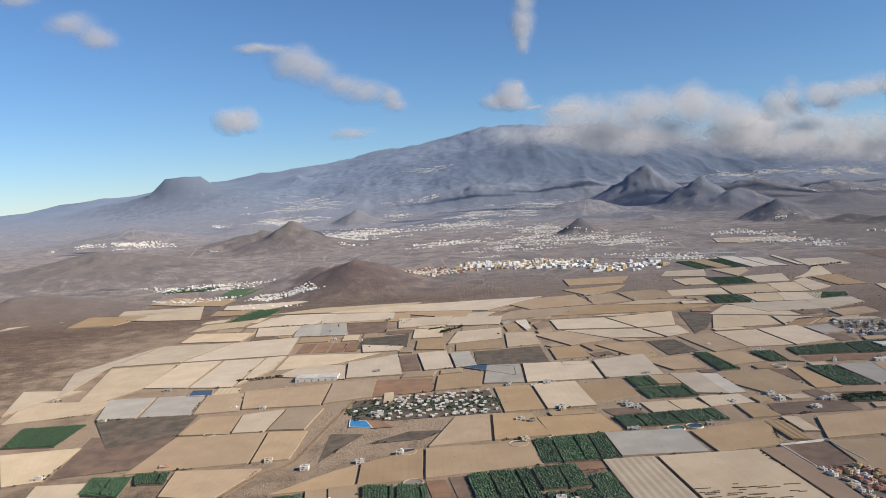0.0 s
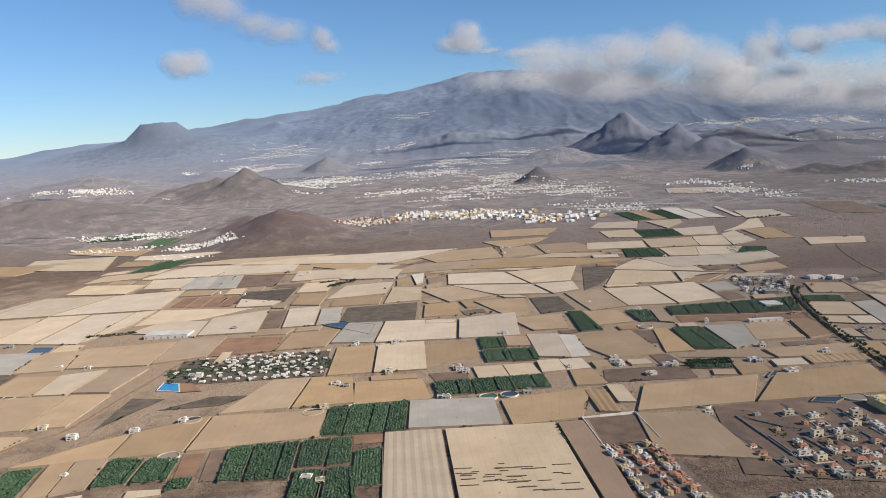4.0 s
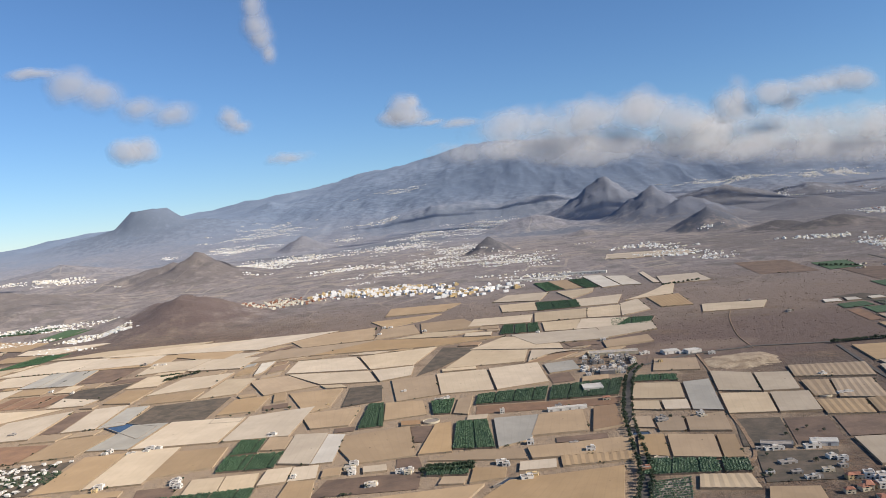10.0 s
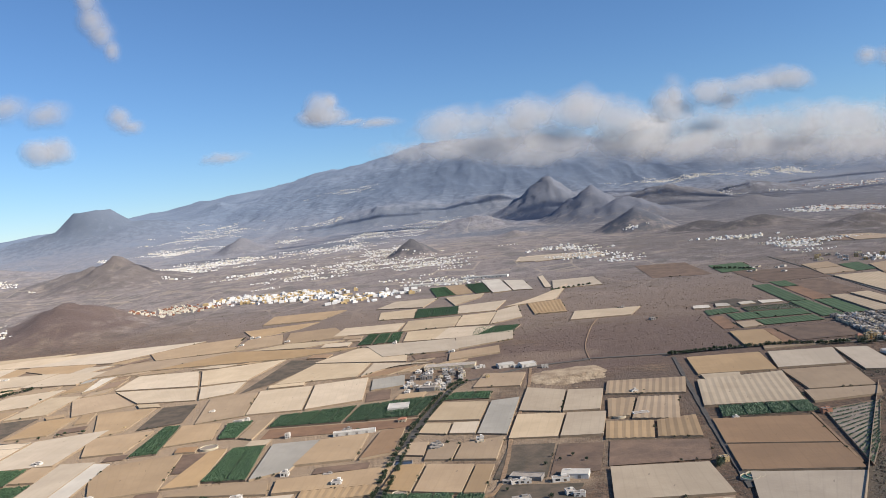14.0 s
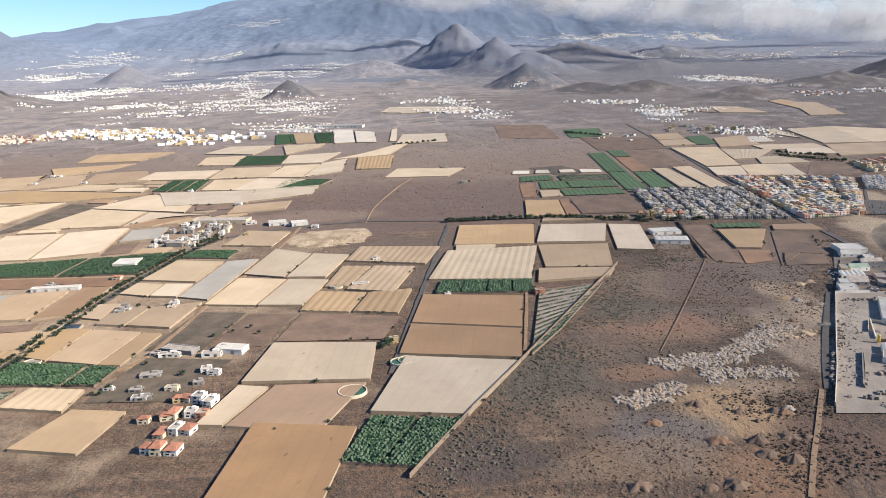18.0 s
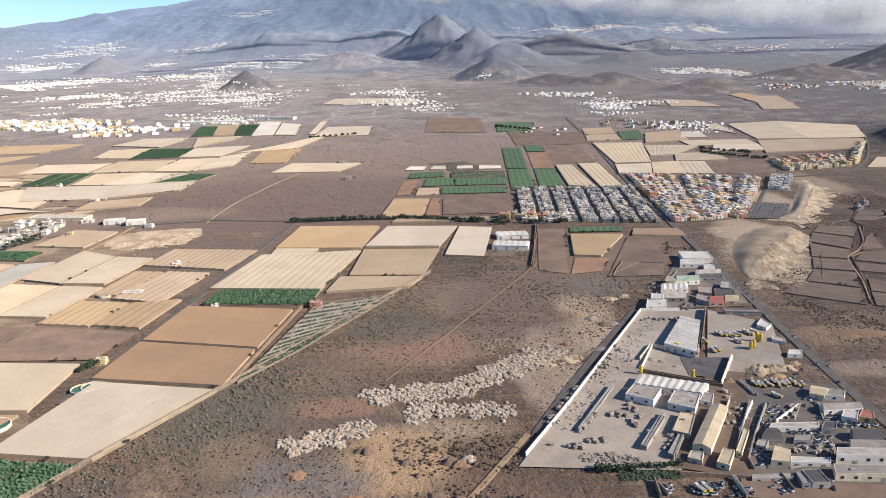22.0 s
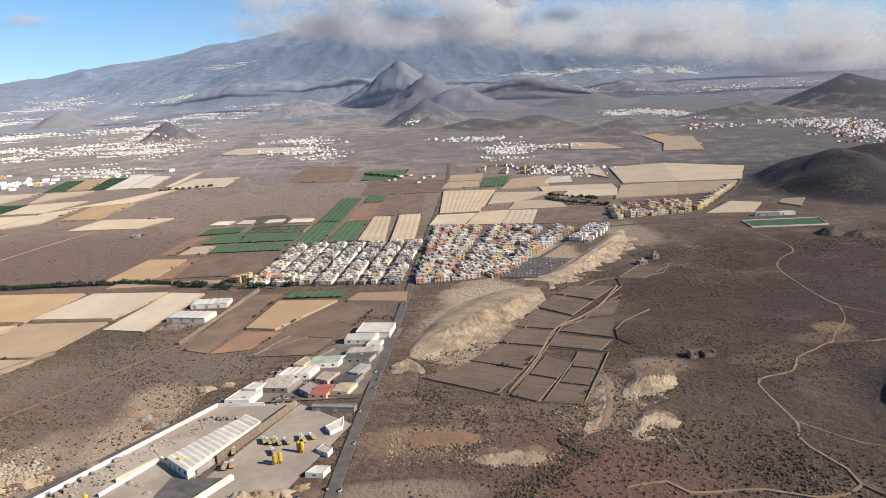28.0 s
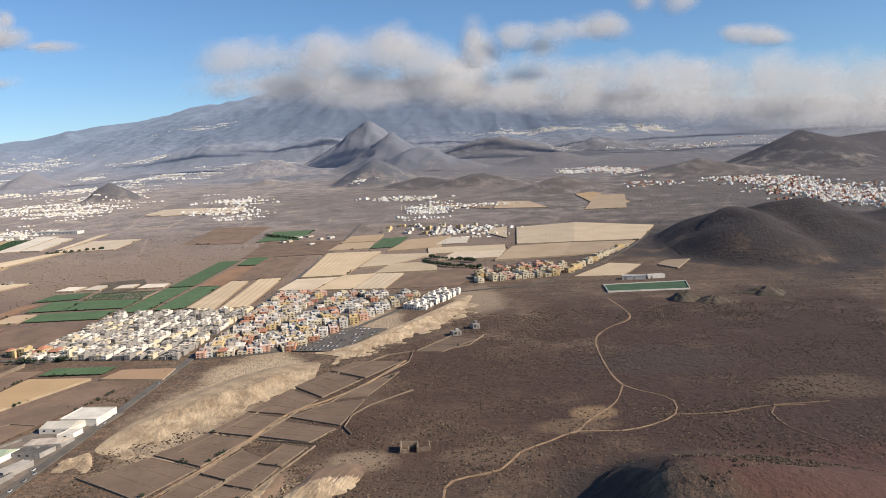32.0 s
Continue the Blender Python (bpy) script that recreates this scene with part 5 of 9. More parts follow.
bank("cliff", "pale eroded tuff cliff above a dry ravine", [(820.6, 593.2), (825.2, 614.2), (836.5, 643.5), (859.4, 670.6), (886.0, 680.8)], [(820.1, 579.4), (830.7, 593.3), (845.5, 609.5), (863.2, 631.7), (886.4, 658.4)], [(824.4, 564.7), (837.2, 563.1), (849.1, 579.4), (864.4, 604.3), (886.7, 635.4)], 3.4, 2.0, CHALK, PLATEAU)
bank("cliff", "small pale eroded cliff beside scrubland", [(903.4, 554.5), (912.9, 559.3), (921.1, 552.3)], [(896.5, 533.4), (906.4, 536.4), (916.9, 540.4)], [(892.1, 515.8), (901.9, 520.2), (912.1, 524.6)], 1.6, 2.4, CHALK, EARTH)
bank("cliff", "low pale eroded cliff beside scrubland", [(893.9, 512.5), (902.9, 517.3), (908.0, 511.0)], [(892.7, 505.4), (901.8, 510.3), (907.0, 505.6)], [(886.7, 491.4), (894.6, 494.3), (903.3, 497.2)], 1.0, 2.4, CHALK, EARTH)
bank("cliff", "pale eroded side of a dry gully", [(896.5, 552.5), (893.0, 528.8), (885.6, 503.0)], [(890.7, 549.2), (887.4, 524.6), (879.5, 501.6)], [(882.9, 535.0), (880.0, 516.3), (873.1, 497.2)], 0.8, 2.4, CHALK, EARTH)
bank("cliff", "low pale ledge of broken tuff", [(842.2, 496.7), (852.5, 496.7), (863.6, 496.7)], [(842.0, 487.4), (851.6, 487.4), (862.8, 488.1)], [(842.3, 481.3), (851.7, 481.0), (862.0, 482.3)], 0.8, 2.2, CHALK, EARTH)
bank("cliff", "pale knoll of tuff beside the road", [(812.6, 563.3), (819.2, 576.8), (826.6, 563.2)], [(814.1, 560.1), (819.9, 568.4), (826.2, 559.7)], [(815.7, 553.0), (820.7, 556.3), (825.9, 552.8)], 0.9, 1.5)
bank("cliff", "low pale ledge of broken tuff", [(821.4, 507.8), (832.1, 509.5), (844.6, 506.5)], [(822.5, 499.9), (832.9, 500.7), (844.2, 500.3)], [(823.5, 494.2), (833.7, 494.2), (843.8, 494.7)], 0.6, 1.2, ORANGE)
bank("cliff", "pale cliff edge below the town car park", [(873.8, 694.3), (902, 710.9), (933.2, 765.9), (968.4, 828.9)], [(893.2, 682.6), (909.7, 704.9), (929, 734.5), (961.5, 790)], [(886.9, 653.8), (912.8, 687.3), (929.5, 705.8), (976.9, 780.4)], 2.4)
bank("earth_bank", "pale eroded quarry bank between fields", [(467.2, 714.2), (491, 721), (515.6, 722.2)], [(465.3, 682.7), (495.6, 685.3), (521.2, 698.5)], [(477.4, 661.2), (499.7, 655.3), (522.6, 677.3)], 1.0, 1.5)


# ---- buildings ----
def unit_house(wall, storeys, tiled=False):
    """A house of unit size: walls, roof, parapet, door and windows."""
    base = new("house")
    s = Shape().box(-0.5, -0.5, -0.25, 0.5, 0.5, 0.94)
    if not tiled:
        s.box(-0.51, -0.51, 0.9, 0.51, -0.455, 1.03).box(-0.51, 0.455, 0.9, 0.51, 0.51, 1.03).box(-0.51, -0.455, 0.9, -0.455, 0.455, 1.03).box(0.455, -0.455, 0.9, 0.51, 0.455, 1.03)
    part("wall", s.mesh("wall", wall), base)
    s = Shape()
    if tiled:
        s.add([(-0.56, -0.56, 0.9), (0.56, -0.56, 0.9), (0.56, 0.56, 0.9), (-0.56, 0.56, 0.9), (-0.2, 0, 1.28), (0.2, 0, 1.28)], [(0, 1, 5, 4), (1, 2, 5), (2, 3, 4, 5), (3, 0, 4), (3, 2, 1, 0)])
        part("roof", s.mesh("roof", TILES), base, "orange clay tile roof")
    else:
        part("roof", s.box(-0.46, -0.46, 0.9, 0.46, 0.46, 0.955).mesh("roof", ROOF), base)
        part("stair_hut", Shape().box(0.02, 0.05, 0.95, 0.36, 0.40, 1.0 + 0.45 / storeys).mesh("stair_hut", wall), base)
    window = Shape().box(-0.13, -0.012, -0.24 / storeys, 0.13, 0.012, 0.24 / storeys).mesh("window", GLASS)
    for k in range(storeys):
        z = (k + 0.55) / storeys * 0.94
        part("window", window, base).location = (-0.2 + 0.1 * (k % 2), -0.505, z)
        if k == 0:
            w = part("window", window, base)
            w.location, w.rotation_euler = (0.505, 0.08, z), (0, 0, radians(90))
    part("door", Shape().box(0.14, -0.512, 0, 0.30, -0.49, 0.62 / storeys).mesh("door", BARK), base)
    return base


HOUSE_LOOKS = {
    "white": (WHITEWASH, 2, False, "whitewashed two-storey house with a flat roof"), "tall": (WHITEWASH, 4, False, "white four-storey block of flats with a flat roof"),
    "cream": (CREAM, 2, False, "cream two-storey house with a flat roof"), "yellow": (YELLOW, 3, False, "yellow three-storey house with a flat roof"),
    "red": (TERRACOTTA, 3, False, "terracotta-red three-storey house with a flat roof"), "pink": (PINK, 3, False, "salmon-pink three-storey house with a flat roof"),
    "grey": (GREYWALL, 3, False, "unplastered grey block house with a flat roof"), "villa": (CREAM, 2, True, "cream villa with an orange tiled roof"),
    "villa_yellow": (YELLOW, 2, True, "ochre villa with an orange tiled roof"), "villa_white": (WHITEWASH, 2, True, "white villa with an orange tiled roof"),
    "farm": (WHITEWASH, 1, False, "low whitewashed farm shed with a flat roof"), "hut": (GREYWALL, 1, False, "low grey farm hut with a flat roof"),
}
houses = {}


def house(kind, x, y, w, d, h, turn=0.0, group="houses"):
    wall, storeys, tiled, label = HOUSE_LOOKS[kind]
    size = Matrix.Diagonal((w, d, h, 1))
    place = pose(x, y, float(ground_height(x, y)[0]), 0, 0, turn)
    if kind not in houses:
        houses[kind] = tagged(unit_house(wall, storeys, tiled), label, "house", group)
        houses[kind].matrix_basis = place @ size
        return houses[kind]
    first = houses[kind].scale
    made = copy_thing(houses[kind], place @ Matrix.Diagonal((w / first.x, d / first.y, h / first.z, 1)))
    return tagged(made, group=group)


row_shapes = {}


def row_house(kind, x, y, w, d, h, turn):
    """A house of a dense quarter, joined with its neighbours."""
    wall, storeys, tiled, label = HOUSE_LOOKS[kind]
    m = pose(x, y, float(ground_height(x, y)[0]), 0, 0, turn) @ Matrix.Diagonal((w, d, h, 1))

    def add(material, s):
        row_shapes.setdefault(material, Shape()).add([m @ Vector(p) for p in s.v], s.f)

    add(wall, Shape().box(-0.5, -0.5, -0.3, 0.5, 0.5, 1.0))
    if tiled:
        add(TILES, Shape().add([(-0.56, -0.56, 1), (0.56, -0.56, 1), (0.56, 0.56, 1), (-0.56, 0.56, 1), (-0.2, 0, 1.3), (0.2, 0, 1.3)], [(0, 1, 5, 4), (1, 2, 5), (2, 3, 4, 5), (3, 0, 4)]))
    else:
        add(rng.choice((ROOF, ROOF, wall, wall, WHITEWASH)), Shape().box(-0.44, -0.44, 1.0, 0.44, 0.44, 1.01))
        add(wall, Shape().box(-0.5, -0.5, 1.0, 0.5, -0.44, 1.08).box(-0.5, 0.44, 1.0, 0.5, 0.5, 1.08).box(-0.5, -0.44, 1.0, -0.44, 0.44, 1.08).box(0.44, -0.44, 1.0, 0.5, 0.44, 1.08))
        a = rng.uniform(-0.4, 0.05)
        add(rng.choice((wall, ROOF, GREYWALL)), Shape().box(a, -0.1, 1.0, a + 0.4, 0.36, 1.0 + 0.8 / storeys))
    for k in range(storeys):
        z = (k + 0.5) / storeys
        for q in (-0.27, 0.2):
            add(GLASS, Shape().box(q - 0.1, -0.512, z - 0.2 / storeys, q + 0.1, -0.49, z + 0.2 / storeys))


def quarter(c, nu, nv, kinds, size, height, group, skip=0.1, jitter=0.12, street=0, joined=99, fill=0.62):
    """Houses in rows over a quarter between four corners; street: every so many columns a gap; rows from joined on are one mesh."""
    turn = math.degrees(math.atan2(c[1][1] - c[0][1], c[1][0] - c[0][0]))
    wide, deep = (math.dist(c[0], c[1]) + math.dist(c[3], c[2])) / 2 / nu, (math.dist(c[0], c[3]) + math.dist(c[1], c[2])) / 2 / nv
    for i in range(nu):
        if street and i % street == street - 1:
            continue
        for j in range(nv):
            if rng.random() < skip:
                continue
            x, y = bilinear(c, (i + 0.5 + rng.uniform(-jitter, jitter)) / nu, (j + 0.5 + rng.uniform(-jitter, jitter)) / nv)
            kind = rng.choice(kinds)
            k = {"tall": 1.4, "yellow": 1.2, "red": 1.2, "pink": 1.2, "grey": 1.05}.get(kind, 1)
            w, d = (min(s, size * 1.6) * rng.uniform(fill, 1.0) for s in (wide, deep))
            row = (kind, x, y, w, d, height * k * rng.uniform(0.65, 1.3), turn + rng.uniform(-5, 5) + rng.choice((0, 0, 0, 12)))
            if j >= joined:
                row_house(*row)
            else:
                house(*row, group)


def pavement(name, c, material, label, lift=0.3):
    v = draped(name, c, lift, material, 6.0)
    tagged(new(name, v), label, "pavement", kind="structure")


TOWN_A = ((726, 705), (811.5, 691), (823.5, 803), (734.5, 806))
TOWN_B = ((821, 690), (866, 698), (934, 824), (831, 851))
pavement("pavement", TOWN_A, ASPHALT, "grey streets of the town")
pavement("pavement", TOWN_B, ASPHALT, "grey streets of the town", 0.34)
# the many grey walls here stand in for cloud shade over this quarter
quarter(TOWN_A, 27, 16, ("white", "cream", "grey", "white", "grey", "grey", "white", "grey", "cream"), 6.0, 2.0, "houses of the town", 0.05, 0.08, 4, 0, 0.85)
quarter(TOWN_B, 14, 15, ("white", "cream", "cream", "yellow", "white", "cream", "yellow", "cream", "pink", "white", "red", "pink", "grey", "cream", "white", "tall", "villa_yellow"), 7.0, 2.3, "houses of the town", 0.06, 0.1, 6, 0, 0.85)
quarter(((714.3, 711.3), (753.2, 702.3), (750.7, 717.3), (710.8, 724.9)), 10, 1, ("yellow", "white", "cream", "villa_yellow"), 5.0, 3.4, "houses of the town", 0.1)
quarter(((846.4, 699.3), (876, 715.8), (880.2, 734), (845.2, 726.3)), 9, 2, ("white", "white", "yellow", "cream"), 5.0, 3.2, "houses of the town", 0.1)
pavement("pavement", ((255, 433.8), (350.2, 378), (336.7, 432.7), (297.2, 438.8)), EARTH, "bare trodden brown building land of the estate", 0.2)
pavement("pavement", ((240.6, 352.5), (324.3, 330.4), (350.5, 378.5), (254.8, 433.9)), EARTH, "bare trodden brown building land of the estate", 0.2)
for line in ([(248.1, 413.8), (253.4, 393.1), (258.7, 363.9), (261.4, 344)], [(289.9, 432.8), (295.7, 390), (299.4, 346.2)], [(310.7, 423.8), (310.7, 377.8), (314.2, 358)], [(264.3, 416.9), (280.9, 399.6), (299.2, 396.1), (314, 380)], [(270.6, 356.5), (287.4, 358.2), (305.3, 365), (328.2, 360.4)]):
    road("road", line, 2.2, ASPHALT, "narrow grey street of the villa estate", 0.3)
ESTATE = (("grey", (271.3, 417.7), 4, 3), ("cream", (286.9, 416.8), 6, 3.5), ("white", (297.6, 412.5), 5, 3.5), ("villa_white", (296, 402.7), 4, 3), ("cream", (317.6, 411.2), 6, 5), ("cream", (310.8, 398.6), 6, 4), ("white", (319.7, 396.6), 5, 5), ("white", (320.8, 389), 5, 5), ("villa", (338.9, 393.5), 11, 5), ("yellow", (336.9, 378.6), 6, 4), ("tall", (322.7, 374.6), 6, 5), ("red", (311.6, 364.3), 4.5, 4), ("villa", (322, 364.3), 7, 6), ("cream", (324.1, 352.3), 7, 5), ("white", (324.2, 343.4), 7, 6), ("yellow", (273.1, 396.9), 2.6, 2.4), ("cream", (288.1, 389.2), 6, 4), ("villa_yellow", (276.1, 377.1), 4.6, 4), ("yellow", (288.8, 379), 3, 3), ("white", (298.8, 391.1), 4, 3.4), ("cream", (300.7, 381.4), 4, 4), ("villa_white", (299, 369), 4, 4), ("white", (301.1, 362.7), 5, 3.5), ("villa", (290.9, 370.7), 6, 4), ("white", (273.1, 369.4), 7, 2.5), ("cream", (277.1, 362.8), 6, 4), ("villa", (292.1, 358.6), 6, 5), ("villa_white", (297.3, 359.3), 5, 5), ("villa_white", (254.1, 378.8), 4, 3), ("villa_yellow", (254.6, 369.4), 5, 3), ("villa_yellow", (255.1, 365.1), 4, 3), ("yellow", (310.7, 342.9), 8, 4), ("white", (320, 393.9), 4, 4), ("hut", (319.4, 403.9), 3, 3), ("white", (320.3, 378.6), 5, 4), ("cream", (295.9, 383.9), 4, 3), ("hut", (339.7, 370.2), 6, 4), ("cream", (286.9, 368.8), 4, 4), ("white", (285.7, 371.7), 3, 3), ("villa_white", (300.4, 348.4), 5, 4), ("cream", (294.6, 349.5), 6, 4), ("villa", (285.1, 346.5), 5, 4), ("white", (278.1, 350.2), 5, 4), ("villa_yellow", (270.4, 349.3), 4, 4), ("cream", (262.4, 350.8), 4, 3), ("white", (306.1, 347.3), 5, 4), ("hut", (261.4, 362.1), 3, 3))
for kind, p, w, d in ESTATE:
    house(kind, *p, w * 0.8, d * 0.8, rng.uniform(1.5, 2.2) * (1.5 if kind in ("tall", "cream") and w > 5 else 1), 6 + rng.uniform(-6, 6), "villas of the estate")
    if rng.random() < 0.75:
        a, b = w * 0.5 + rng.uniform(0.6, 2.0), d * 0.5 + rng.uniform(0.8, 2.2)
        fence = tagged(new("garden_wall"), "pale rendered garden wall round a villa", "wall", "garden walls")
        ring = [(p[0] + u * a - v * 0.1 * b, p[1] + v * b + u * 0.1 * a) for u, v in ((-1, -1), (1, -1), (1, 1), (-1, 1))]
        shade = rng.choice((WHITEWASH, CREAM, GREYWALL, STONE))
        for k in range(4):
            part("wall_side", side("wall_side", ring[k], ring[(k + 1) % 4], 0.7, shade, 0.18), fence)
for k in range(36):
    x, y = bilinear(((258.8, 349.1), (320.5, 335.4), (330.5, 401.3), (288.3, 411.2)), rng.random(), rng.random())
    if all(math.dist((x, y), p) > 4.2 for _, p, _, _ in ESTATE):
        house(rng.choice(("villa", "villa_yellow", "white", "cream", "red", "villa", "hut", "pink")), x, y, rng.uniform(2.4, 4.4), rng.uniform(2.2, 3.6), rng.uniform(1.3, 2.2), rng.uniform(-4, 16), "villas of the estate")
for line in ([(265.9, 413), (277.4, 400.4)], [(266, 390.4), (269.4, 363)], [(313.6, 421.2), (317.5, 388.2)], [(308.9, 390.1), (312.4, 363.6)], [(280.5, 387.2), (284.8, 369.2)], [(311.9, 380.4), (309.1, 354)], [(260.6, 417.8), (267.4, 367.4)]):
    long_wall(line, 0.9, GREYWALL, "grey block wall between building plots", 0.25)
TERRACES = ((194.4, 324.9), (223, 331.6), (214.7, 391.9), (187.6, 388.7))
pavement("pavement", TERRACES, DARK_FLOOR, "grey streets between terraced houses")
quarter(TERRACES, 9, 9, ("villa_yellow", "white", "villa_white", "red", "yellow", "white", "cream"), 3.2, 1.9, "terraced houses", 0.14, 0.22, 3)
pavement("pavement", ((187.9, 389.9), (216.1, 393.4), (212.2, 428), (184.5, 425.5)), EARTH, "dusty walled vehicle yard", 0.28)
long_wall([(187.9, 389.9), (184.5, 425.5), (212.6, 429.5), (216.1, 393.4)], 1.2, WHITEWASH, "white wall round a vehicle yard", 0.3)
quarter(((234.3, 309.9), (256, 312.9), (266.9, 332), (246.2, 331.2)), 7, 5, ("white", "cream", "white"), 3.6, 1.6, "white houses beside the avenue", 0.05, 0.1, 0, 0)
VILLAGE = ((370.9, 686.9), (401.5, 685.2), (427.4, 735.3), (382, 756.6))
quarter(VILLAGE, 9, 6, ("white", "cream", "hut", "white", "grey", "farm"), 4.2, 1.9, "houses of the hamlet", 0.25, 0.35, 0, 1)
quarter(((773.1, 1101.1), (814.6, 1061.4), (837.8, 1134.4), (787.5, 1156.3)), 6, 2, ("white", "farm", "cream"), 4.0, 1.6, "houses of the hamlet", 0.3, 0.3, 0, 0)
quarter(((883.1, 1133.2), (975.7, 1089.9), (991.1, 1176.4), (886.9, 1194.2)), 9, 3, ("white", "farm", "cream", "yellow"), 5.0, 2.6, "houses of the far hamlet", 0.3, 0.3, 0, 0)
quarter(((968.2, 851.3), (1028, 865.9), (1043.7, 904.1), (974.8, 899.5)), 11, 4, ("cream", "cream", "yellow", "pink", "villa", "cream"), 7.0, 3.2, "orange apartment estate", 0.03, 0.12, 0, 2)
quarter(((1035.8, 875.8), (1038.3, 870.1), (1113.8, 990.7), (1107.3, 987.7)), 1, 11, ("cream", "cream", "yellow"), 5.0, 3.2, "orange apartment estate", 0.0, 0.08)
quarter(((919.6, 780.5), (933.8, 775.1), (959.6, 820.9), (945, 829.9)), 3, 7, ("white", "white", "white"), 5.2, 2.6, "white terraced houses", 0.02, 0.06)
quarter(((456.9, 409.1), (468.9, 406.4), (475.3, 454.3), (459.1, 457.2)), 3, 4, ("villa", "villa_yellow", "white", "red", "villa_white"), 4.0, 2.3, "villas by the scrub plot", 0.08, 0.15)


def block_of_flats():
    """The yellow flats round a court, storey by storey."""
    x, y = (341, 413.6)
    base = tagged(new("apartment_block"), "large pale yellow four-storey apartment block round a court", "apartment block")
    base.matrix_basis = pose(x, y, z_at(x, y), 0, 0, 8) @ Matrix.Diagonal((0.85, 0.85, 0.8, 1))
    wings = ((-9, -4, 9, 1), (-9, 1, -4, 17), (4, 1, 9, 17), (-4, 13, 4, 17))
    window = Shape().box(-0.28, -0.05, -0.3, 0.28, 0.05, 0.3).mesh("window", GLASS)
    for x0, y0, x1, y1 in wings:
        part("wing", Shape().box(x0, y0, -0.5, x1, y1, 5.4).mesh("wing", FLATS), base, "pale yellow rendered wing")
        s = Shape()
        for a in np.arange(x0 + 1, x1 - 1, 2.5):
            for b in np.arange(y0 + 1, y1 - 1, 2.5):
                if rng.random() < 0.6:
                    s.box(a, b, 5.4, a + rng.uniform(0.8, 2.0), b + rng.uniform(0.8, 2.0), rng.uniform(5.8, 6.4))
        part("roof_hut", s.mesh("roof_hut", CREAM), base)
    for k in range(4):
        for i in range(9):
            part("window", window, base).location = (-8 + 2 * i, -4.02, 0.8 + 1.3 * k)
            w = part("window", window, base)
            w.location, w.rotation_euler = (9.02, -3 + 2.2 * i, 0.8 + 1.3 * k), (0, 0, radians(90))


block_of_flats()


def shed(a, b, depth, height, roof, wall=WHITEWASH, pitch=0.0, label="white industrial shed with a metal roof", bays=0):
    """A long building whose front runs from a to b."""
    w = math.dist(a, b)
    base = tagged(new("warehouse"), label, "warehouse", "workshops and warehouses")
    base.matrix_basis = pose(*a, z_at(*a), 0, 0, math.degrees(math.atan2(b[1] - a[1], b[0] - a[0])))
    part("wall", Shape().box(0, 0, -0.6, w, depth, height).mesh("wall", wall), base)
    if bays:
        for i in range(bays):
            t = Shape()
            x0, x1 = w * i / bays, w * (i + 1) / bays
            t.add([(x0, -0.15, height), (x1, -0.15, height), (x1, depth + 0.15, height), (x0, depth + 0.15, height), ((x0 + x1) / 2, -0.15, height + 0.22), ((x0 + x1) / 2, depth + 0.15, height + 0.22)], [(0, 4, 5, 3), (4, 1, 2, 5), (0, 1, 4), (2, 3, 5)])
            part("roof_bay", t.mesh("roof_bay", roof), base)
    elif pitch:
        part("roof", Shape().gable(0, 0, height, w, depth, pitch).mesh("roof", roof), base)
    else:
        part("roof", Shape().box(0.25, 0.25, height, w - 0.25, depth - 0.25, height + 0.08).mesh("roof", roof), base)
        s = Shape().box(-0.1, -0.1, height, w + 0.1, 0.25, height + 0.35).box(-0.1, depth - 0.25, height, w + 0.1, depth + 0.1, height + 0.35)
        part("parapet", s.box(-0.1, 0.25, height, 0.25, depth - 0.25, height + 0.35).box(w - 0.25, 0.25, height, w + 0.1, depth - 0.25, height + 0.35).mesh("parapet", wall), base)
    door = Shape().box(0, -0.06, 0, 1.4, 0.04, min(2.0, height * 0.7)).mesh("door", GREYWALL)
    for i in range(max(1, int(w / 6))):
        part("door", door, base).location = (1.5 + i * 6, 0, 0) if w > 4 else (0.4, 0, 0)
    return base


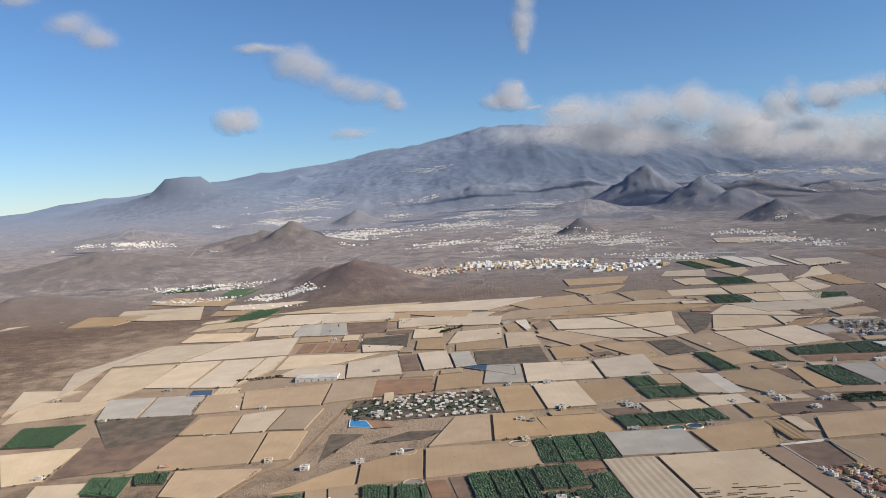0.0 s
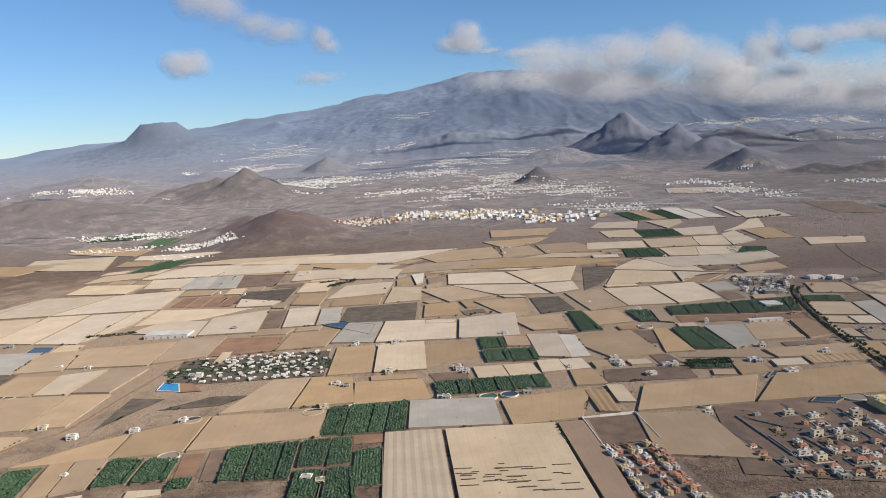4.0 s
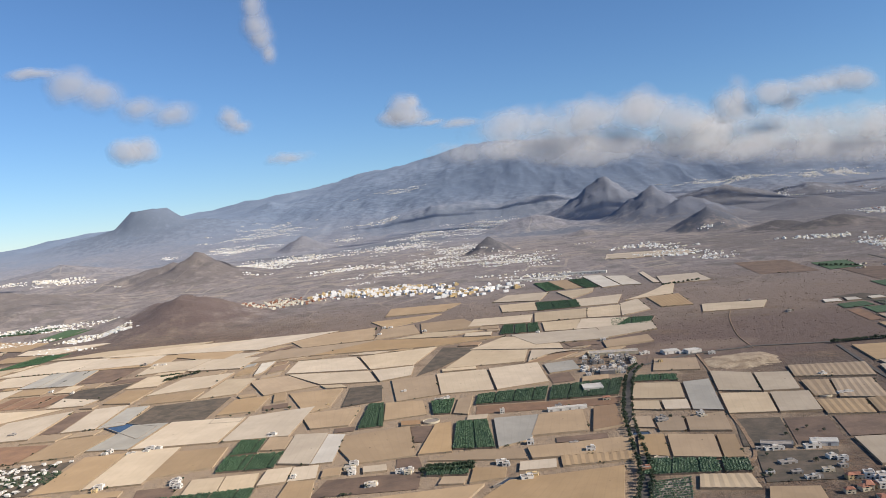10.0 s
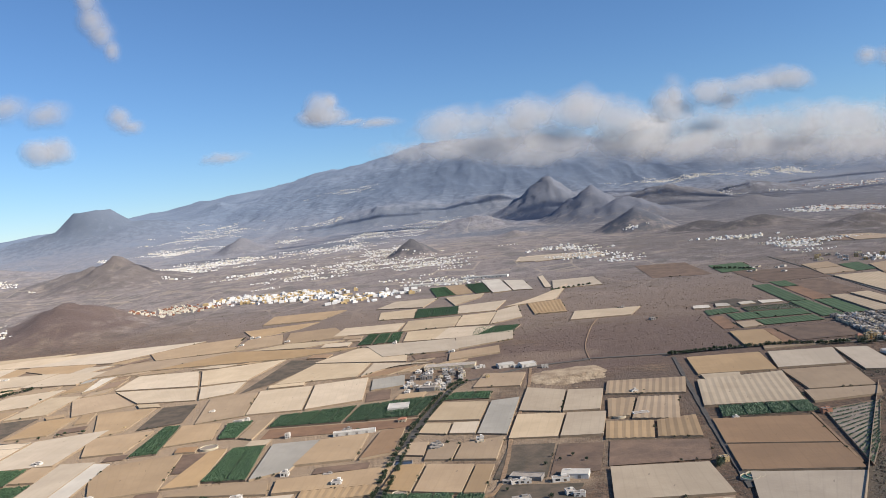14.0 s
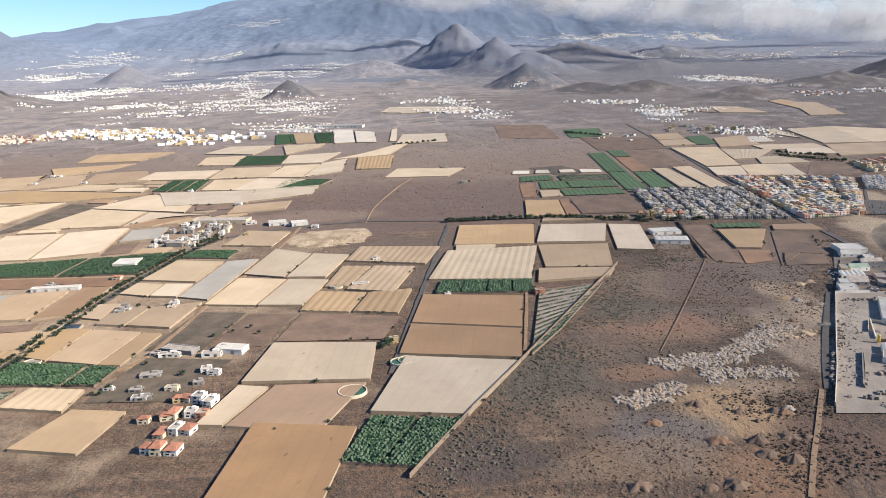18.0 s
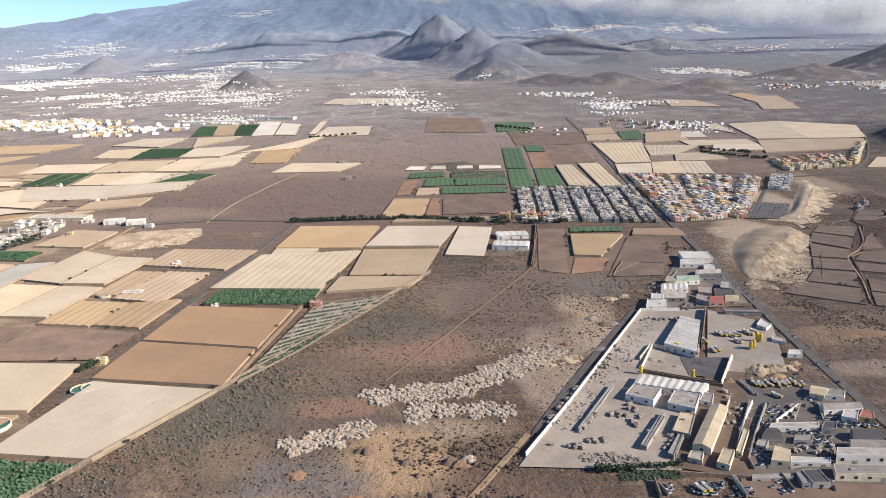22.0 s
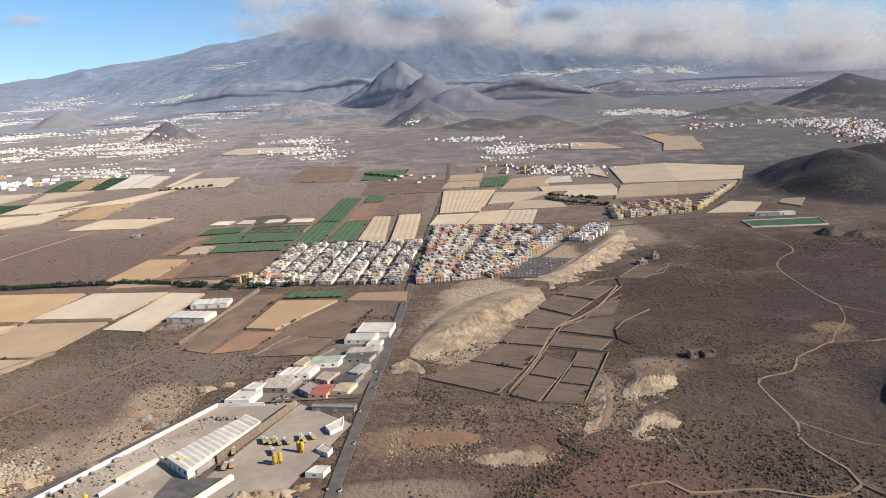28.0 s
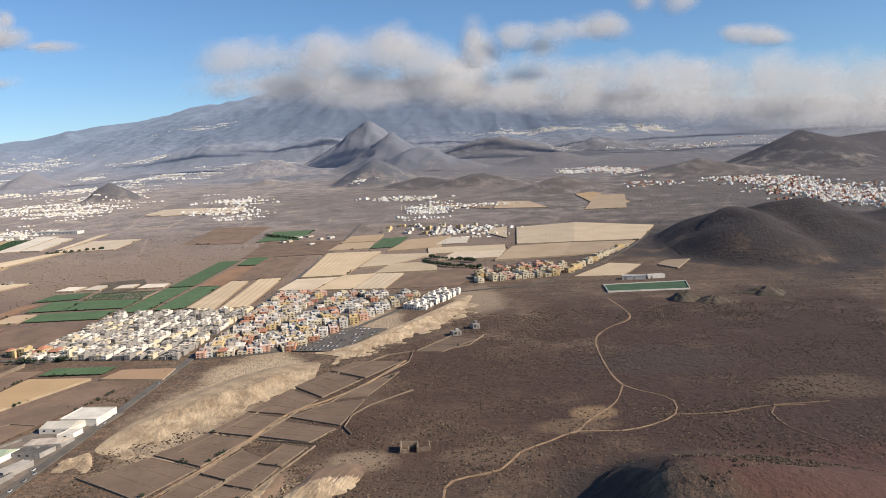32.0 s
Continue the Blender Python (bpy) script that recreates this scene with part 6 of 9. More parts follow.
def hall(c, height, roof, wall, style, label):
    """A workshop by its four eaves corners: flat with a parapet, ribbed, or pitched along or across."""
    base = tagged(new("warehouse"), label, "warehouse", "workshops and warehouses")
    mx, my = bilinear(c, 0.5, 0.5)
    base.matrix_basis = pose(mx, my, z_at(mx, my))
    q = [(x - mx, y - my) for x, y in c]

    def at(u, v, z):
        x, y = bilinear(q, u, v)
        return x, y, z

    def slab(u0, v0, u1, v1, z0, z1, s):
        s.add([at(u0, v0, z0), at(u1, v0, z0), at(u1, v1, z0), at(u0, v1, z0), at(u0, v0, z1), at(u1, v0, z1), at(u1, v1, z1), at(u0, v1, z1)],
              [(3, 2, 1, 0), (4, 5, 6, 7), (0, 1, 5, 4), (1, 2, 6, 5), (2, 3, 7, 6), (3, 0, 4, 7)])
        return s

    part("wall", slab(0, 0, 1, 1, -0.8, height, Shape()).mesh("wall", wall), base)
    lu, lv = math.dist(c[0], c[1]), math.dist(c[1], c[2])
    if style == "flat":
        part("roof", slab(0.2 / lu, 0.2 / lv, 1 - 0.2 / lu, 1 - 0.2 / lv, height, height + 0.06, Shape()).mesh("roof", roof), base)
        a, b = 0.2 / lu, 0.2 / lv
        s = slab(0, 0, 1, b, height, height + 0.25, Shape())
        for box in ((0, 1 - b, 1, 1), (0, b, a, 1 - b), (1 - a, b, 1, 1 - b)):
            slab(*box, height, height + 0.25, s)
        part("parapet", s.mesh("parapet", wall), base)
        for k in range(int(lu * lv / 70)):
            u, v = rng.uniform(0.1, 0.8), rng.uniform(0.15, 0.75)
            part("roof_box", slab(u, v, u + 1.2 / lu, v + 1.0 / lv, height + 0.05, height + rng.uniform(0.25, 0.6), Shape()).mesh("roof_box", GREYWALL), base)
    elif style == "ribs":
        n = max(4, round(max(lu, lv) / 2.4))
        for k in range(n):
            if lu > lv:
                a, b, m = (k / n, 0), ((k + 1) / n, 1), ((k + 0.5) / n, None)
                v = [at(a[0], 0, height), at(m[0], 0, height + 0.3), at(b[0], 0, height), at(a[0], 1, height), at(m[0], 1, height + 0.3), at(b[0], 1, height)]
            else:
                v = [at(0, k / n, height), at(0, (k + 0.5) / n, height + 0.3), at(0, (k + 1) / n, height), at(1, k / n, height), at(1, (k + 0.5) / n, height + 0.3), at(1, (k + 1) / n, height)]
            part("roof_bay", mesh("roof_bay", v, [(0, 1, 4, 3), (1, 2, 5, 4), (0, 2, 1), (3, 4, 5)], roof), base)
    else:
        rise_ = 0.16 * min(lu, lv)
        if style == "long":
            v = [at(0, 0, height), at(1, 0, height), at(1, 1, height), at(0, 1, height), at(0.5, 0, height + rise_), at(0.5, 1, height + rise_)]
            f = [(0, 4, 5, 3), (4, 1, 2, 5), (0, 1, 4), (2, 3, 5)]
        else:
            v = [at(0, 0, height), at(1, 0, height), at(1, 1, height), at(0, 1, height), at(0, 0.5, height + rise_), at(1, 0.5, height + rise_)]
            f = [(0, 1, 5, 4), (2, 3, 4, 5), (0, 4, 3), (1, 2, 5)]
        part("roof", mesh("roof", v, f, roof), base)
    n = max(1, int(lu / 3.2))
    for k in range(n):
        u = (k + 0.5) / n
        if rng.random() < 0.35:
            part("door", slab(u - 0.6 / lu, -0.06 / lv, u + 0.6 / lu, 0.03 / lv, 0, min(1.5, height * 0.75), Shape()).mesh("door", GREYWALL), base)
        else:
            part("window", slab(u - 0.45 / lu, -0.05 / lv, u + 0.45 / lu, 0.03 / lv, height * 0.45, height * 0.75, Shape()).mesh("window", GLASS), base)


YARD = ((686, 414.1), (729.9, 408.9), (783.2, 535), (754.2, 534.9))
pavement("pavement", YARD, CONCRETE, "dusty pale concrete works yard")
# the asphalt strip also stands in for the yard wall's cast shadow
road("road", [(693.5, 432.5), (706.8, 458.2), (726.1, 492.5), (752.3, 536.9)], 2.6, ASPHALT, "dark lane doubling as shadow outside the yard wall", 0.25)
road("road", [(652.3, 367.4), (665.1, 389.5), (676, 407.2), (691, 432.3)], 1.6, DIRT_ROAD, "narrow concrete lane below the works yard", 0.25)
pavement("pavement", ((728.3, 410.6), (748.1, 403.1), (772.7, 469.7), (761, 473.3)), EARTH, "oil-stained earth between workshops", 0.38)
pavement("pavement", ((760, 470.8), (787.5, 468.5), (803.3, 515.3), (783.4, 533.8)), CONCRETE, "dusty pale concrete works yard", 0.30)
# dark grey floor, with the shade between workshops put into its colour
pavement("pavement", ((744.9, 403.3), (780.6, 396.5), (799.1, 457.7), (770.7, 464.8)), DARK_FLOOR, "dark grey yard between workshops", 0.34)
pavement("pavement", ((740.1, 395.7), (777.3, 388.6), (781.5, 397.9), (744.3, 403.9)), EARTH, "dusty earth lane past the workshops", 0.36)
pavement("pavement", ((756, 536.4), (803.6, 537), (816.6, 614.4), (799, 616.3)), DARK_FLOOR, "dark grey yards between workshops", 0.3)
# flat dark patch added in place of a sunken pit
pavement("dark_heap_floor", ((752.8, 468.8), (763.9, 465.4), (773.6, 482.6), (754.9, 484.8)), CHAR, "flat dark patch standing in for a sunken pit", 0.42)
hall(((751.2, 492.2), (760.1, 482.9), (773.7, 515.9), (767.6, 521.9)), 2.8, SHEET, WHITEWASH, "ribs", "long white factory hall with a ribbed metal roof")
hall(((730.8, 460), (750.5, 450.4), (755.4, 457.2), (734.6, 467.1)), 2.4, SHEET, WHITEWASH, "ribs", "long white works hall with a ribbed roof")
hall(((725.8, 452), (733.4, 446.5), (738.7, 455.1), (730.7, 459.5)), 2.4, ROOF, WHITEWASH, "flat", "white flat-roofed workshop in a yard")
hall(((737.4, 444.7), (744.6, 439.9), (749.7, 449.6), (742.5, 453.6)), 2.4, ROOF, WHITEWASH, "flat", "white flat-roofed workshop in a yard")
hall(((736.2, 418.7), (740.5, 415.7), (755.4, 440.9), (750.7, 443)), 2.4, BEIGE_SHEET, CREAM, "long", "long beige workshop with a pitched roof")
hall(((747.3, 415.1), (748.5, 413.8), (756.1, 426.8), (754.9, 427.8)), 1.8, BEIGE_SHEET, CREAM, "flat", "low beige store shed with a sheet roof")
hall(((739.7, 409.5), (742.5, 407.5), (747.1, 415.2), (744.3, 416.8)), 2, BEIGE_SHEET, CREAM, "flat", "low beige store shed with a sheet roof")
hall(((732.9, 413.1), (736.3, 411.1), (738.3, 415.2), (735.1, 416.8)), 1.6, ROOF, CREAM, "flat", "small cream yard office")
hall(((733.4, 427.9), (737.7, 425), (743.9, 438), (739.7, 439.6)), 1.8, BEIGE_SHEET, GREYWALL, "flat", "open beige lean-to roof in the yard")
# narrow box added where a yard wall and its shadow lie
hall(((722, 420.9), (723.5, 419.9), (734.3, 437.3), (733, 438.6)), 1.5, GREYWALL, GREYWALL, "flat", "narrow grey block along a yard wall")
hall(((728.2, 415.8), (729.5, 414.4), (740.8, 433.3), (739.7, 434.5)), 1.5, GREYWALL, GREYWALL, "flat", "narrow grey block along a yard wall")
hall(((748.4, 446.9), (751.8, 444.5), (754.6, 450.9), (751.9, 452.5)), 1.8, ROOF, WHITEWASH, "flat", "white flat-roofed workshop in a yard")
hall(((784.9, 448.4), (788.6, 446.1), (792.7, 451.6), (788.5, 454.3)), 2.2, BEIGE_SHEET, CREAM, "wide", "cream workshop house with a pitched roof")
hall(((789.4, 446.8), (794.8, 445.5), (797.4, 449.4), (792.9, 451.6)), 2, ROOF, WHITEWASH, "flat", "white flat-roofed workshop in a yard")
hall(((783.7, 436.6), (796.2, 436.9), (797, 441.5), (784.9, 441.3)), 2.2, ROOF, WHITEWASH, "wide", "white workshop with a grey pitched roof")
hall(((786.7, 432.4), (790.6, 430.5), (793.6, 435.1), (789.9, 436.6)), 2, SHEET, WHITEWASH, "flat", "white flat-roofed workshop in a yard")
hall(((792.1, 432.4), (796, 430.5), (798.2, 435.1), (796, 437.1)), 1.8, RED_SHEET, YELLOW, "flat", "yellow shop with a red roof")
hall(((762.4, 427.8), (777.4, 427.3), (778.3, 429.9), (764.5, 430.3)), 1.8, ROOF, WHITEWASH, "flat", "long low workshop row with a worn roof")
hall(((757.4, 421.8), (763.4, 421), (764.8, 427.4), (762.4, 428.2)), 1.8, CHAR, GREYWALL, "wide", "grey shed with a dark pitched roof")
hall(((754.3, 418.3), (756.7, 416.9), (759.2, 420.6), (756.5, 421.5)), 1.6, ROOF, GREYWALL, "flat", "grey shed with a worn flat roof")
hall(((754.7, 409.4), (759.3, 408.1), (762.6, 414.4), (759.3, 417)), 2.2, BEIGE_SHEET, CREAM, "wide", "cream house with a pitched roof")
hall(((760, 409.1), (770.5, 407.7), (771.9, 410.4), (761.5, 411.9)), 1.4, SHEET, WHITEWASH, "flat", "long low white store building")
hall(((783.6, 420.2), (791.9, 418.9), (793.2, 423.8), (785.3, 424.8)), 2.2, CHAR, GREYWALL, "wide", "grey workshop with a pitched roof")
hall(((779.8, 414.5), (789, 413.5), (791.5, 417.7), (781.7, 418.9)), 2.2, ROOF, CREAM, "wide", "cream workshop with a pitched roof")
hall(((772.5, 409), (786.3, 407.7), (788.5, 411.5), (774.9, 413.1)), 3, ROOF, WHITEWASH, "flat", "long white office and workshop building")
hall(((768.1, 401), (782.1, 399.5), (784.8, 403.8), (770, 405.8)), 2.4, ROOF, CREAM, "flat", "cream workshop row beside the road")
hall(((760.5, 398.1), (765.2, 397.8), (765.5, 404.6), (760.7, 404.5)), 1.8, CHAR, GREYWALL, "flat", "grey shed with a worn flat roof")
hall(((757.9, 398.1), (760.1, 397.9), (760.9, 404.1), (758.8, 403.9)), 1.6, ROOF, GREYWALL, "flat", "grey shed with a worn flat roof")
hall(((746.5, 402.3), (757.5, 402.1), (758.3, 404.2), (747.3, 404.3)), 1, ROOF, GREYWALL, "flat", "long low grey store along the lane")
hall(((777.3, 426.1), (781.3, 425.1), (783.9, 429.4), (780.3, 430.1)), 1.8, CHAR, GREYWALL, "flat", "grey shed with a worn flat roof")
hall(((766.3, 420.4), (771.3, 419.7), (773.5, 423.1), (768.3, 423.5)), 1.4, ROOF, GREYWALL, "flat", "low grey shed among scrap vehicles")
hall(((756.8, 534.7), (765.6, 533.8), (768.4, 542.5), (760.6, 545.3)), 2.4, SHEET, WHITEWASH, "flat", "white warehouse with a flat roof")
hall(((761.3, 543.1), (766.3, 541.7), (768.8, 548.2), (763.9, 549.6)), 3, SHEET, WHITEWASH, "flat", "white warehouse with a flat roof")
hall(((766.7, 545.7), (777.1, 543.8), (781, 553.8), (770.7, 555.7)), 2.2, ROOF, GREYWALL, "wide", "grey workshop with a pitched roof")
hall(((770, 556.6), (782.9, 556.7), (785.6, 565.6), (773.1, 565.5)), 2.2, SHEET, WHITEWASH, "ribs", "white workshop with a ribbed roof")
hall(((780.8, 567.5), (792.4, 568.2), (794.7, 576.8), (784.2, 576.9)), 2.2, GREEN_SHEET, WHITEWASH, "wide", "long workshop with a pale green roof")
hall(((775.3, 566.2), (779.6, 564.8), (782.8, 573.6), (778.7, 575)), 2.8, ROOF, YELLOW, "flat", "pale yellow office with a flat roof")
hall(((791.9, 595.3), (803.8, 594.1), (807.1, 603.2), (794.6, 603.4)), 2.2, SHEET, WHITEWASH, "wide", "white workshop with a pitched roof")
hall(((799, 604.6), (808.2, 605.4), (809.7, 611.6), (801.8, 611.3)), 2.2, SHEET, CREAM, "flat", "white warehouse with a flat roof")
hall(((801.8, 588.6), (807.6, 589.1), (808.9, 594.3), (803.6, 594.3)), 1.8, SHEET, WHITEWASH, "flat", "white flat-roofed workshop in a yard")
hall(((794.2, 579.6), (807.4, 580.3), (809.2, 586.8), (797.6, 587)), 1.8, ROOF, GREYWALL, "wide", "grey workshop with a pitched roof")
hall(((792, 573.4), (804.6, 571.1), (806.9, 577.8), (794.9, 579)), 1.8, CHAR, GREYWALL, "flat", "grey flat-roofed workshop in a yard")
hall(((781.5, 543.2), (785.4, 538.3), (788.9, 545.8), (784.6, 550.5)), 2, ROOF, GREYWALL, "flat", "grey flat-roofed workshop in a yard")
hall(((785.7, 538.4), (792, 537), (795.2, 547), (789.4, 547.6)), 1.8, RED_SHEET, PINK, "wide", "workshop with a red metal roof")
hall(((792.9, 550.3), (801.4, 548.6), (803.8, 556.3), (794.7, 556.7)), 1.8, CHAR, GREYWALL, "flat", "dark workshop with a worn flat roof")
hall(((793.5, 540.1), (799.4, 538.7), (802.2, 547.7), (796.4, 548.2)), 1.8, BEIGE_SHEET, CREAM, "wide", "beige workshop with a pitched roof")
hall(((785.9, 552.1), (790.9, 549), (794.4, 558.4), (788.6, 559.9)), 2, ROOF, PINK, "flat", "pinkish workshop with a flat roof")
hall(((797.5, 556.6), (801.6, 554.4), (805.8, 565), (802, 566.3)), 2.2, GREYWALL, GREYWALL, "flat", "grey unfinished concrete workshop")
hall(((795.2, 511.7), (797.3, 507.4), (800.8, 511.2), (800.3, 519)), 1.4, SHEET, WHITEWASH, "flat", "white site container beside the road")
hall(((794.6, 496.4), (798.4, 493), (799.5, 496.6), (796.5, 500)), 1.2, ROOF, WHITEWASH, "flat", "low white weighbridge hut")
hall(((793.6, 481.6), (798.8, 480.6), (800.3, 484.8), (796, 485.5)), 1.4, SHEET, WHITEWASH, "flat", "low white site hut beside the road")
shed((788.4, 527.3), (803.2, 524.7), 3, 1.6, GREYWALL, GREYWALL, 0, "row of dark concrete storage bays")
shed((700.1, 641.7), (719.9, 637.3), 12, 2.4, SHEET, WHITEWASH, bays=6, label="white multi-bay glasshouse warehouse")
shed((705.2, 662.8), (724.1, 663.1), 11, 2.2, SHEET, WHITEWASH, bays=5, label="white multi-bay glasshouse warehouse")
shed((-135.8, 650.6), (-99.3, 649.7), 16, 3.2, SHEET, WHITEWASH, bays=4, label="white fruit packing hall with pitched roofs")
shed((367, 641.4), (380.7, 641.4), 14, 2.2, SHEET, WHITEWASH, label="long white storage shed among plantations")
shed((337.9, 599.2), (363.4, 600.4), 4, 1.8, SHEET, WHITEWASH, label="long low white farm store")
shed((461.5, 496.4), (473.5, 493), 7, 2.2, SHEET, WHITEWASH, 0.6, "white farm shed with a pitched roof")
shed((437.7, 500.6), (452, 495.1), 6, 1.6, ROOF, GREYWALL, 0, "low grey farm shed with flat roof")
shed((385.5, 687.6), (396.6, 685.5), 7, 2.4, ROOF, GREYWALL, 0, "grey unfinished building frame")
shed((462.9, 728.8), (474.3, 731.3), 9, 2.6, SHEET, WHITEWASH, 0, "white warehouse beside a lane")
shed((445.6, 734.5), (457.9, 736.9), 10, 2.4, SHEET, WHITEWASH, 0.7, "white warehouse beside a lane")
shed((386, 753.6), (426.8, 747.9), 12, 2.2, ROOF, CREAM, 0, "long low cream farm building")
shed((796.2, 603.1), (811, 600.9), 14, 2.8, SHEET, WHITEWASH, 0, "white warehouse with a flat roof")
shed((323.6, 1227.2), (359.9, 1223.5), 12, 2.2, SHEET, WHITEWASH, 0, "large white warehouse at the edge of fields")
shed((341, 1277.5), (422.1, 1268.4), 14, 2.4, SHEET, WHITEWASH, 0, "large white warehouse at the edge of fields")
shed((419.4, 1298.9), (488.6, 1279.1), 12, 2.6, SHEET, WHITEWASH, 0, "large white warehouse at the edge of fields")
shed((638.3, 1446.3), (644.4, 1444.5), 10, 2.4, SHEET, WHITEWASH, 0, "white warehouse on the slope")


def silo(x, y, h=3.4, r=0.62):
    base = tagged(new("silo"), "tall yellow steel silo in the works yard", "silo", "yellow silos")
    z = z_at(x, y)
    part("tank", Shape().tube(x, y, z + 1.2, z + h, r, r).tube(x, y, z + h, z + h + 0.4, r, r * 0.3).mesh("tank", SILO), base)
    part("cone", Shape().tube(x, y, z + 0.5, z + 1.2, r * 0.25, r).mesh("cone", SILO), base)
    for a in (-1, 1):
        for b in (-1, 1):
            part("leg", Shape().box(x + a * r * 0.7 - 0.08, y + b * r * 0.7 - 0.08, z - 0.3, x + a * r * 0.7 + 0.08, y + b * r * 0.7 + 0.08, z + 1.3).mesh("leg", SILO), base)


for p in ((783.4, 489.6), (784.9, 490.4), (789.1, 497.3), (790.3, 496.6), (736.5, 471.4), (753.2, 466.3), (755.2, 490.6), (755.9, 489.9)):
    silo(*p)


def water_tank(p, r, water=WATER, h=1.0):
    x, y = p
    z = z_at(x, y)
    base = tagged(new("water_tank"), "round pale concrete irrigation tank with still water", "water tank", "irrigation tanks")
    n = 36
    v = [(x + rr * math.cos(6.2832 * i / n), y + rr * math.sin(6.2832 * i / n), zz) for rr, zz in ((r, z - 0.5), (r, z + h), (r * 0.94, z + h), (r * 0.94, z + 0.3)) for i in range(n)]
    part("rim", mesh("rim", v, [(k * n + i, k * n + (i + 1) % n, (k + 1) * n + (i + 1) % n, (k + 1) * n + i) for k in range(3) for i in range(n)], CREAM), base)
    part("water", mesh("water", [(x + r * 0.95 * math.cos(6.2832 * i / n), y + r * 0.95 * math.sin(6.2832 * i / n), z + h * 0.62) for i in range(n)], [tuple(range(n))], water), base)


for p, r, w in (((543.5, 477.1), 4.2, WATER), ((522.6, 450), 5.4, WATER), ((540.5, 475.4), 4.2, WATER), ((137.8, 466.3), 5.4, WATER), ((149.9, 468.2), 5.2, DARKWATER), ((64.1, 460.3), 5.0, DARKWATER), ((38.6, 455.9), 6.0, DARKWATER),
                ((-29.7, 453.7), 6.0, DARKWATER), ((250.6, 434.4), 3.2, DARKWATER), ((330, 436.2), 6.5, CONCRETE), ((506.4, 582.6), 4.0, WHITEWASH), ((386.2, 495.1), 3.6, CONCRETE), ((-169.2, 516.1), 4.0, DARKWATER), ((62.8, 461.7), 5.0, CONCRETE),
                ((261.5, 601), 5.5, CONCRETE), ((-24, 403.7), 5.5, CONCRETE)):
    water_tank(p, r, w)


def pond(c, label="dark rectangular plastic-lined reservoir"):
    base = tagged(new("reservoir"), label, "reservoir", "reservoirs")
    part("water", draped("water", c, 0.75, DARKWATER), base)
    for i in range(4):
        part("rim", side("rim", c[i], c[(i + 1) % 4], 1.1, CONCRETE, 0.5), base)


pond(((3.9, 668.3), (14.4, 674.8), (54.2, 652.7), (52.9, 622.9)))
pond(((299.9, 474.6), (314.5, 476), (333.1, 480), (307.7, 484.9)))
pond(((-221.6, 624.9), (-199.9, 621.7), (-203.9, 640.2), (-223.1, 644)))
pond(((96, 645.7), (120, 643), (120.1, 653.9), (95, 660.3)))
pond(((305, 431.9), (316.6, 428.3), (326.2, 435.8), (310.4, 438)))
pond(((379.4, 533.7), (390.1, 533.6), (389.7, 539.9), (380.1, 541.4)))


# ---- football ground and car park ----
PITCH = ((1052, 800.5), (1104.2, 798.8), (1109.4, 823.5), (1053.7, 822.6))
pavement("turf", PITCH, TURF, "green artificial football pitch", 0.5)
long_wall([*PITCH, PITCH[0]], 1.0, WHITEWASH, "white wall round the football pitch")
shed((1070.6, 839.9), (1086.1, 836.3), 5, 2.4, SHEET, WHITEWASH, label="white clubhouse beside the football pitch")
shed((1088.6, 838.9), (1100.2, 839.3), 5, 2.2, SHEET, WHITEWASH, label="white clubhouse beside the football pitch")
PARK = ((867.5, 695.4), (891.4, 691.1), (914.7, 732.3), (892.8, 741.6))
pavement("car_park", PARK, ASPHALT, "grey asphalt car park beside the town", 0.4)


def unit_car():
    base = tagged(new("car"), "small car parked on grey asphalt", "car", "parked cars")
    part("body", Shape().box(-0.8, -0.36, 0.08, 0.8, 0.36, 0.36, 0.04).mesh("body", CARS), base)
    part("cabin", Shape().box(-0.46, -0.32, 0.34, 0.42, 0.32, 0.58, 0.1).mesh("cabin", GLASS), base)
    return base


first_car = unit_car()
x0, y0 = bilinear(PARK, 0.04, 0.1)
first_car.matrix_basis = pose(x0, y0, z_at(x0, y0) + 0.4, 0, 0, 60)
for i in range(10):
    for j in range(8):
        if (i, j) == (0, 0) or rng.random() < 0.3:
            continue
        x, y = bilinear(PARK, (i + 0.5) / 10, (j + 0.5) / 8)
        copy_thing(first_car, pose(x, y, z_at(x, y) + 0.4, 0, 0, 60 + rng.choice((0, 180))))
for i in range(10):
    k = rng.random()
    x, y = bilinear(((776.9, 473.9), (784.2, 402.7), (807.5, 471.6), (795.8, 482)), k, rng.random())
    copy_thing(first_car, pose(x, y, z_at(x, y) + 0.36, 0, 0, rng.uniform(0, 360)))
for k in range(26):
    i = rng.randrange(len(MAIN) - 2)
    t = rng.random()
    x, y = (MAIN[i][q] + (MAIN[i + 1][q] - MAIN[i][q]) * t for q in (0, 1))
    copy_thing(first_car, pose(x + rng.choice((-1.1, 1.1)), y, z_at(x, y) + 0.34, 0, 0, 88))


def ruin(p):
    x, y = p
    z = z_at(x, y)
    base = tagged(new("ruin"), "roofless ruined stone farmhouse in scrubland", "ruin")
    for a in ((-5, -2, -4.5, 3, 2.6), (-5, 2.5, 1, 3, 2.2), (0.5, -2, 1, 3, 1.8), (1, -1, 5, -0.5, 1.4), (4.5, -1, 5, 3, 2.0), (-2.5, -2, -2, 1, 1.5), (-4.5, -2, -2.5, -1.5, 1.2)):
        part("wall", Shape().box(x + a[0], y + a[1], z - 0.5, x + a[2], y + a[3], z + a[4], 0.05).mesh("wall", STONE), base)


ruin((934, 562.3))
house("hut", *(951.6, 713.6), 5, 4, 2.2, 20)
house("hut", *(962.4, 726), 4, 4, 2.6, 20)


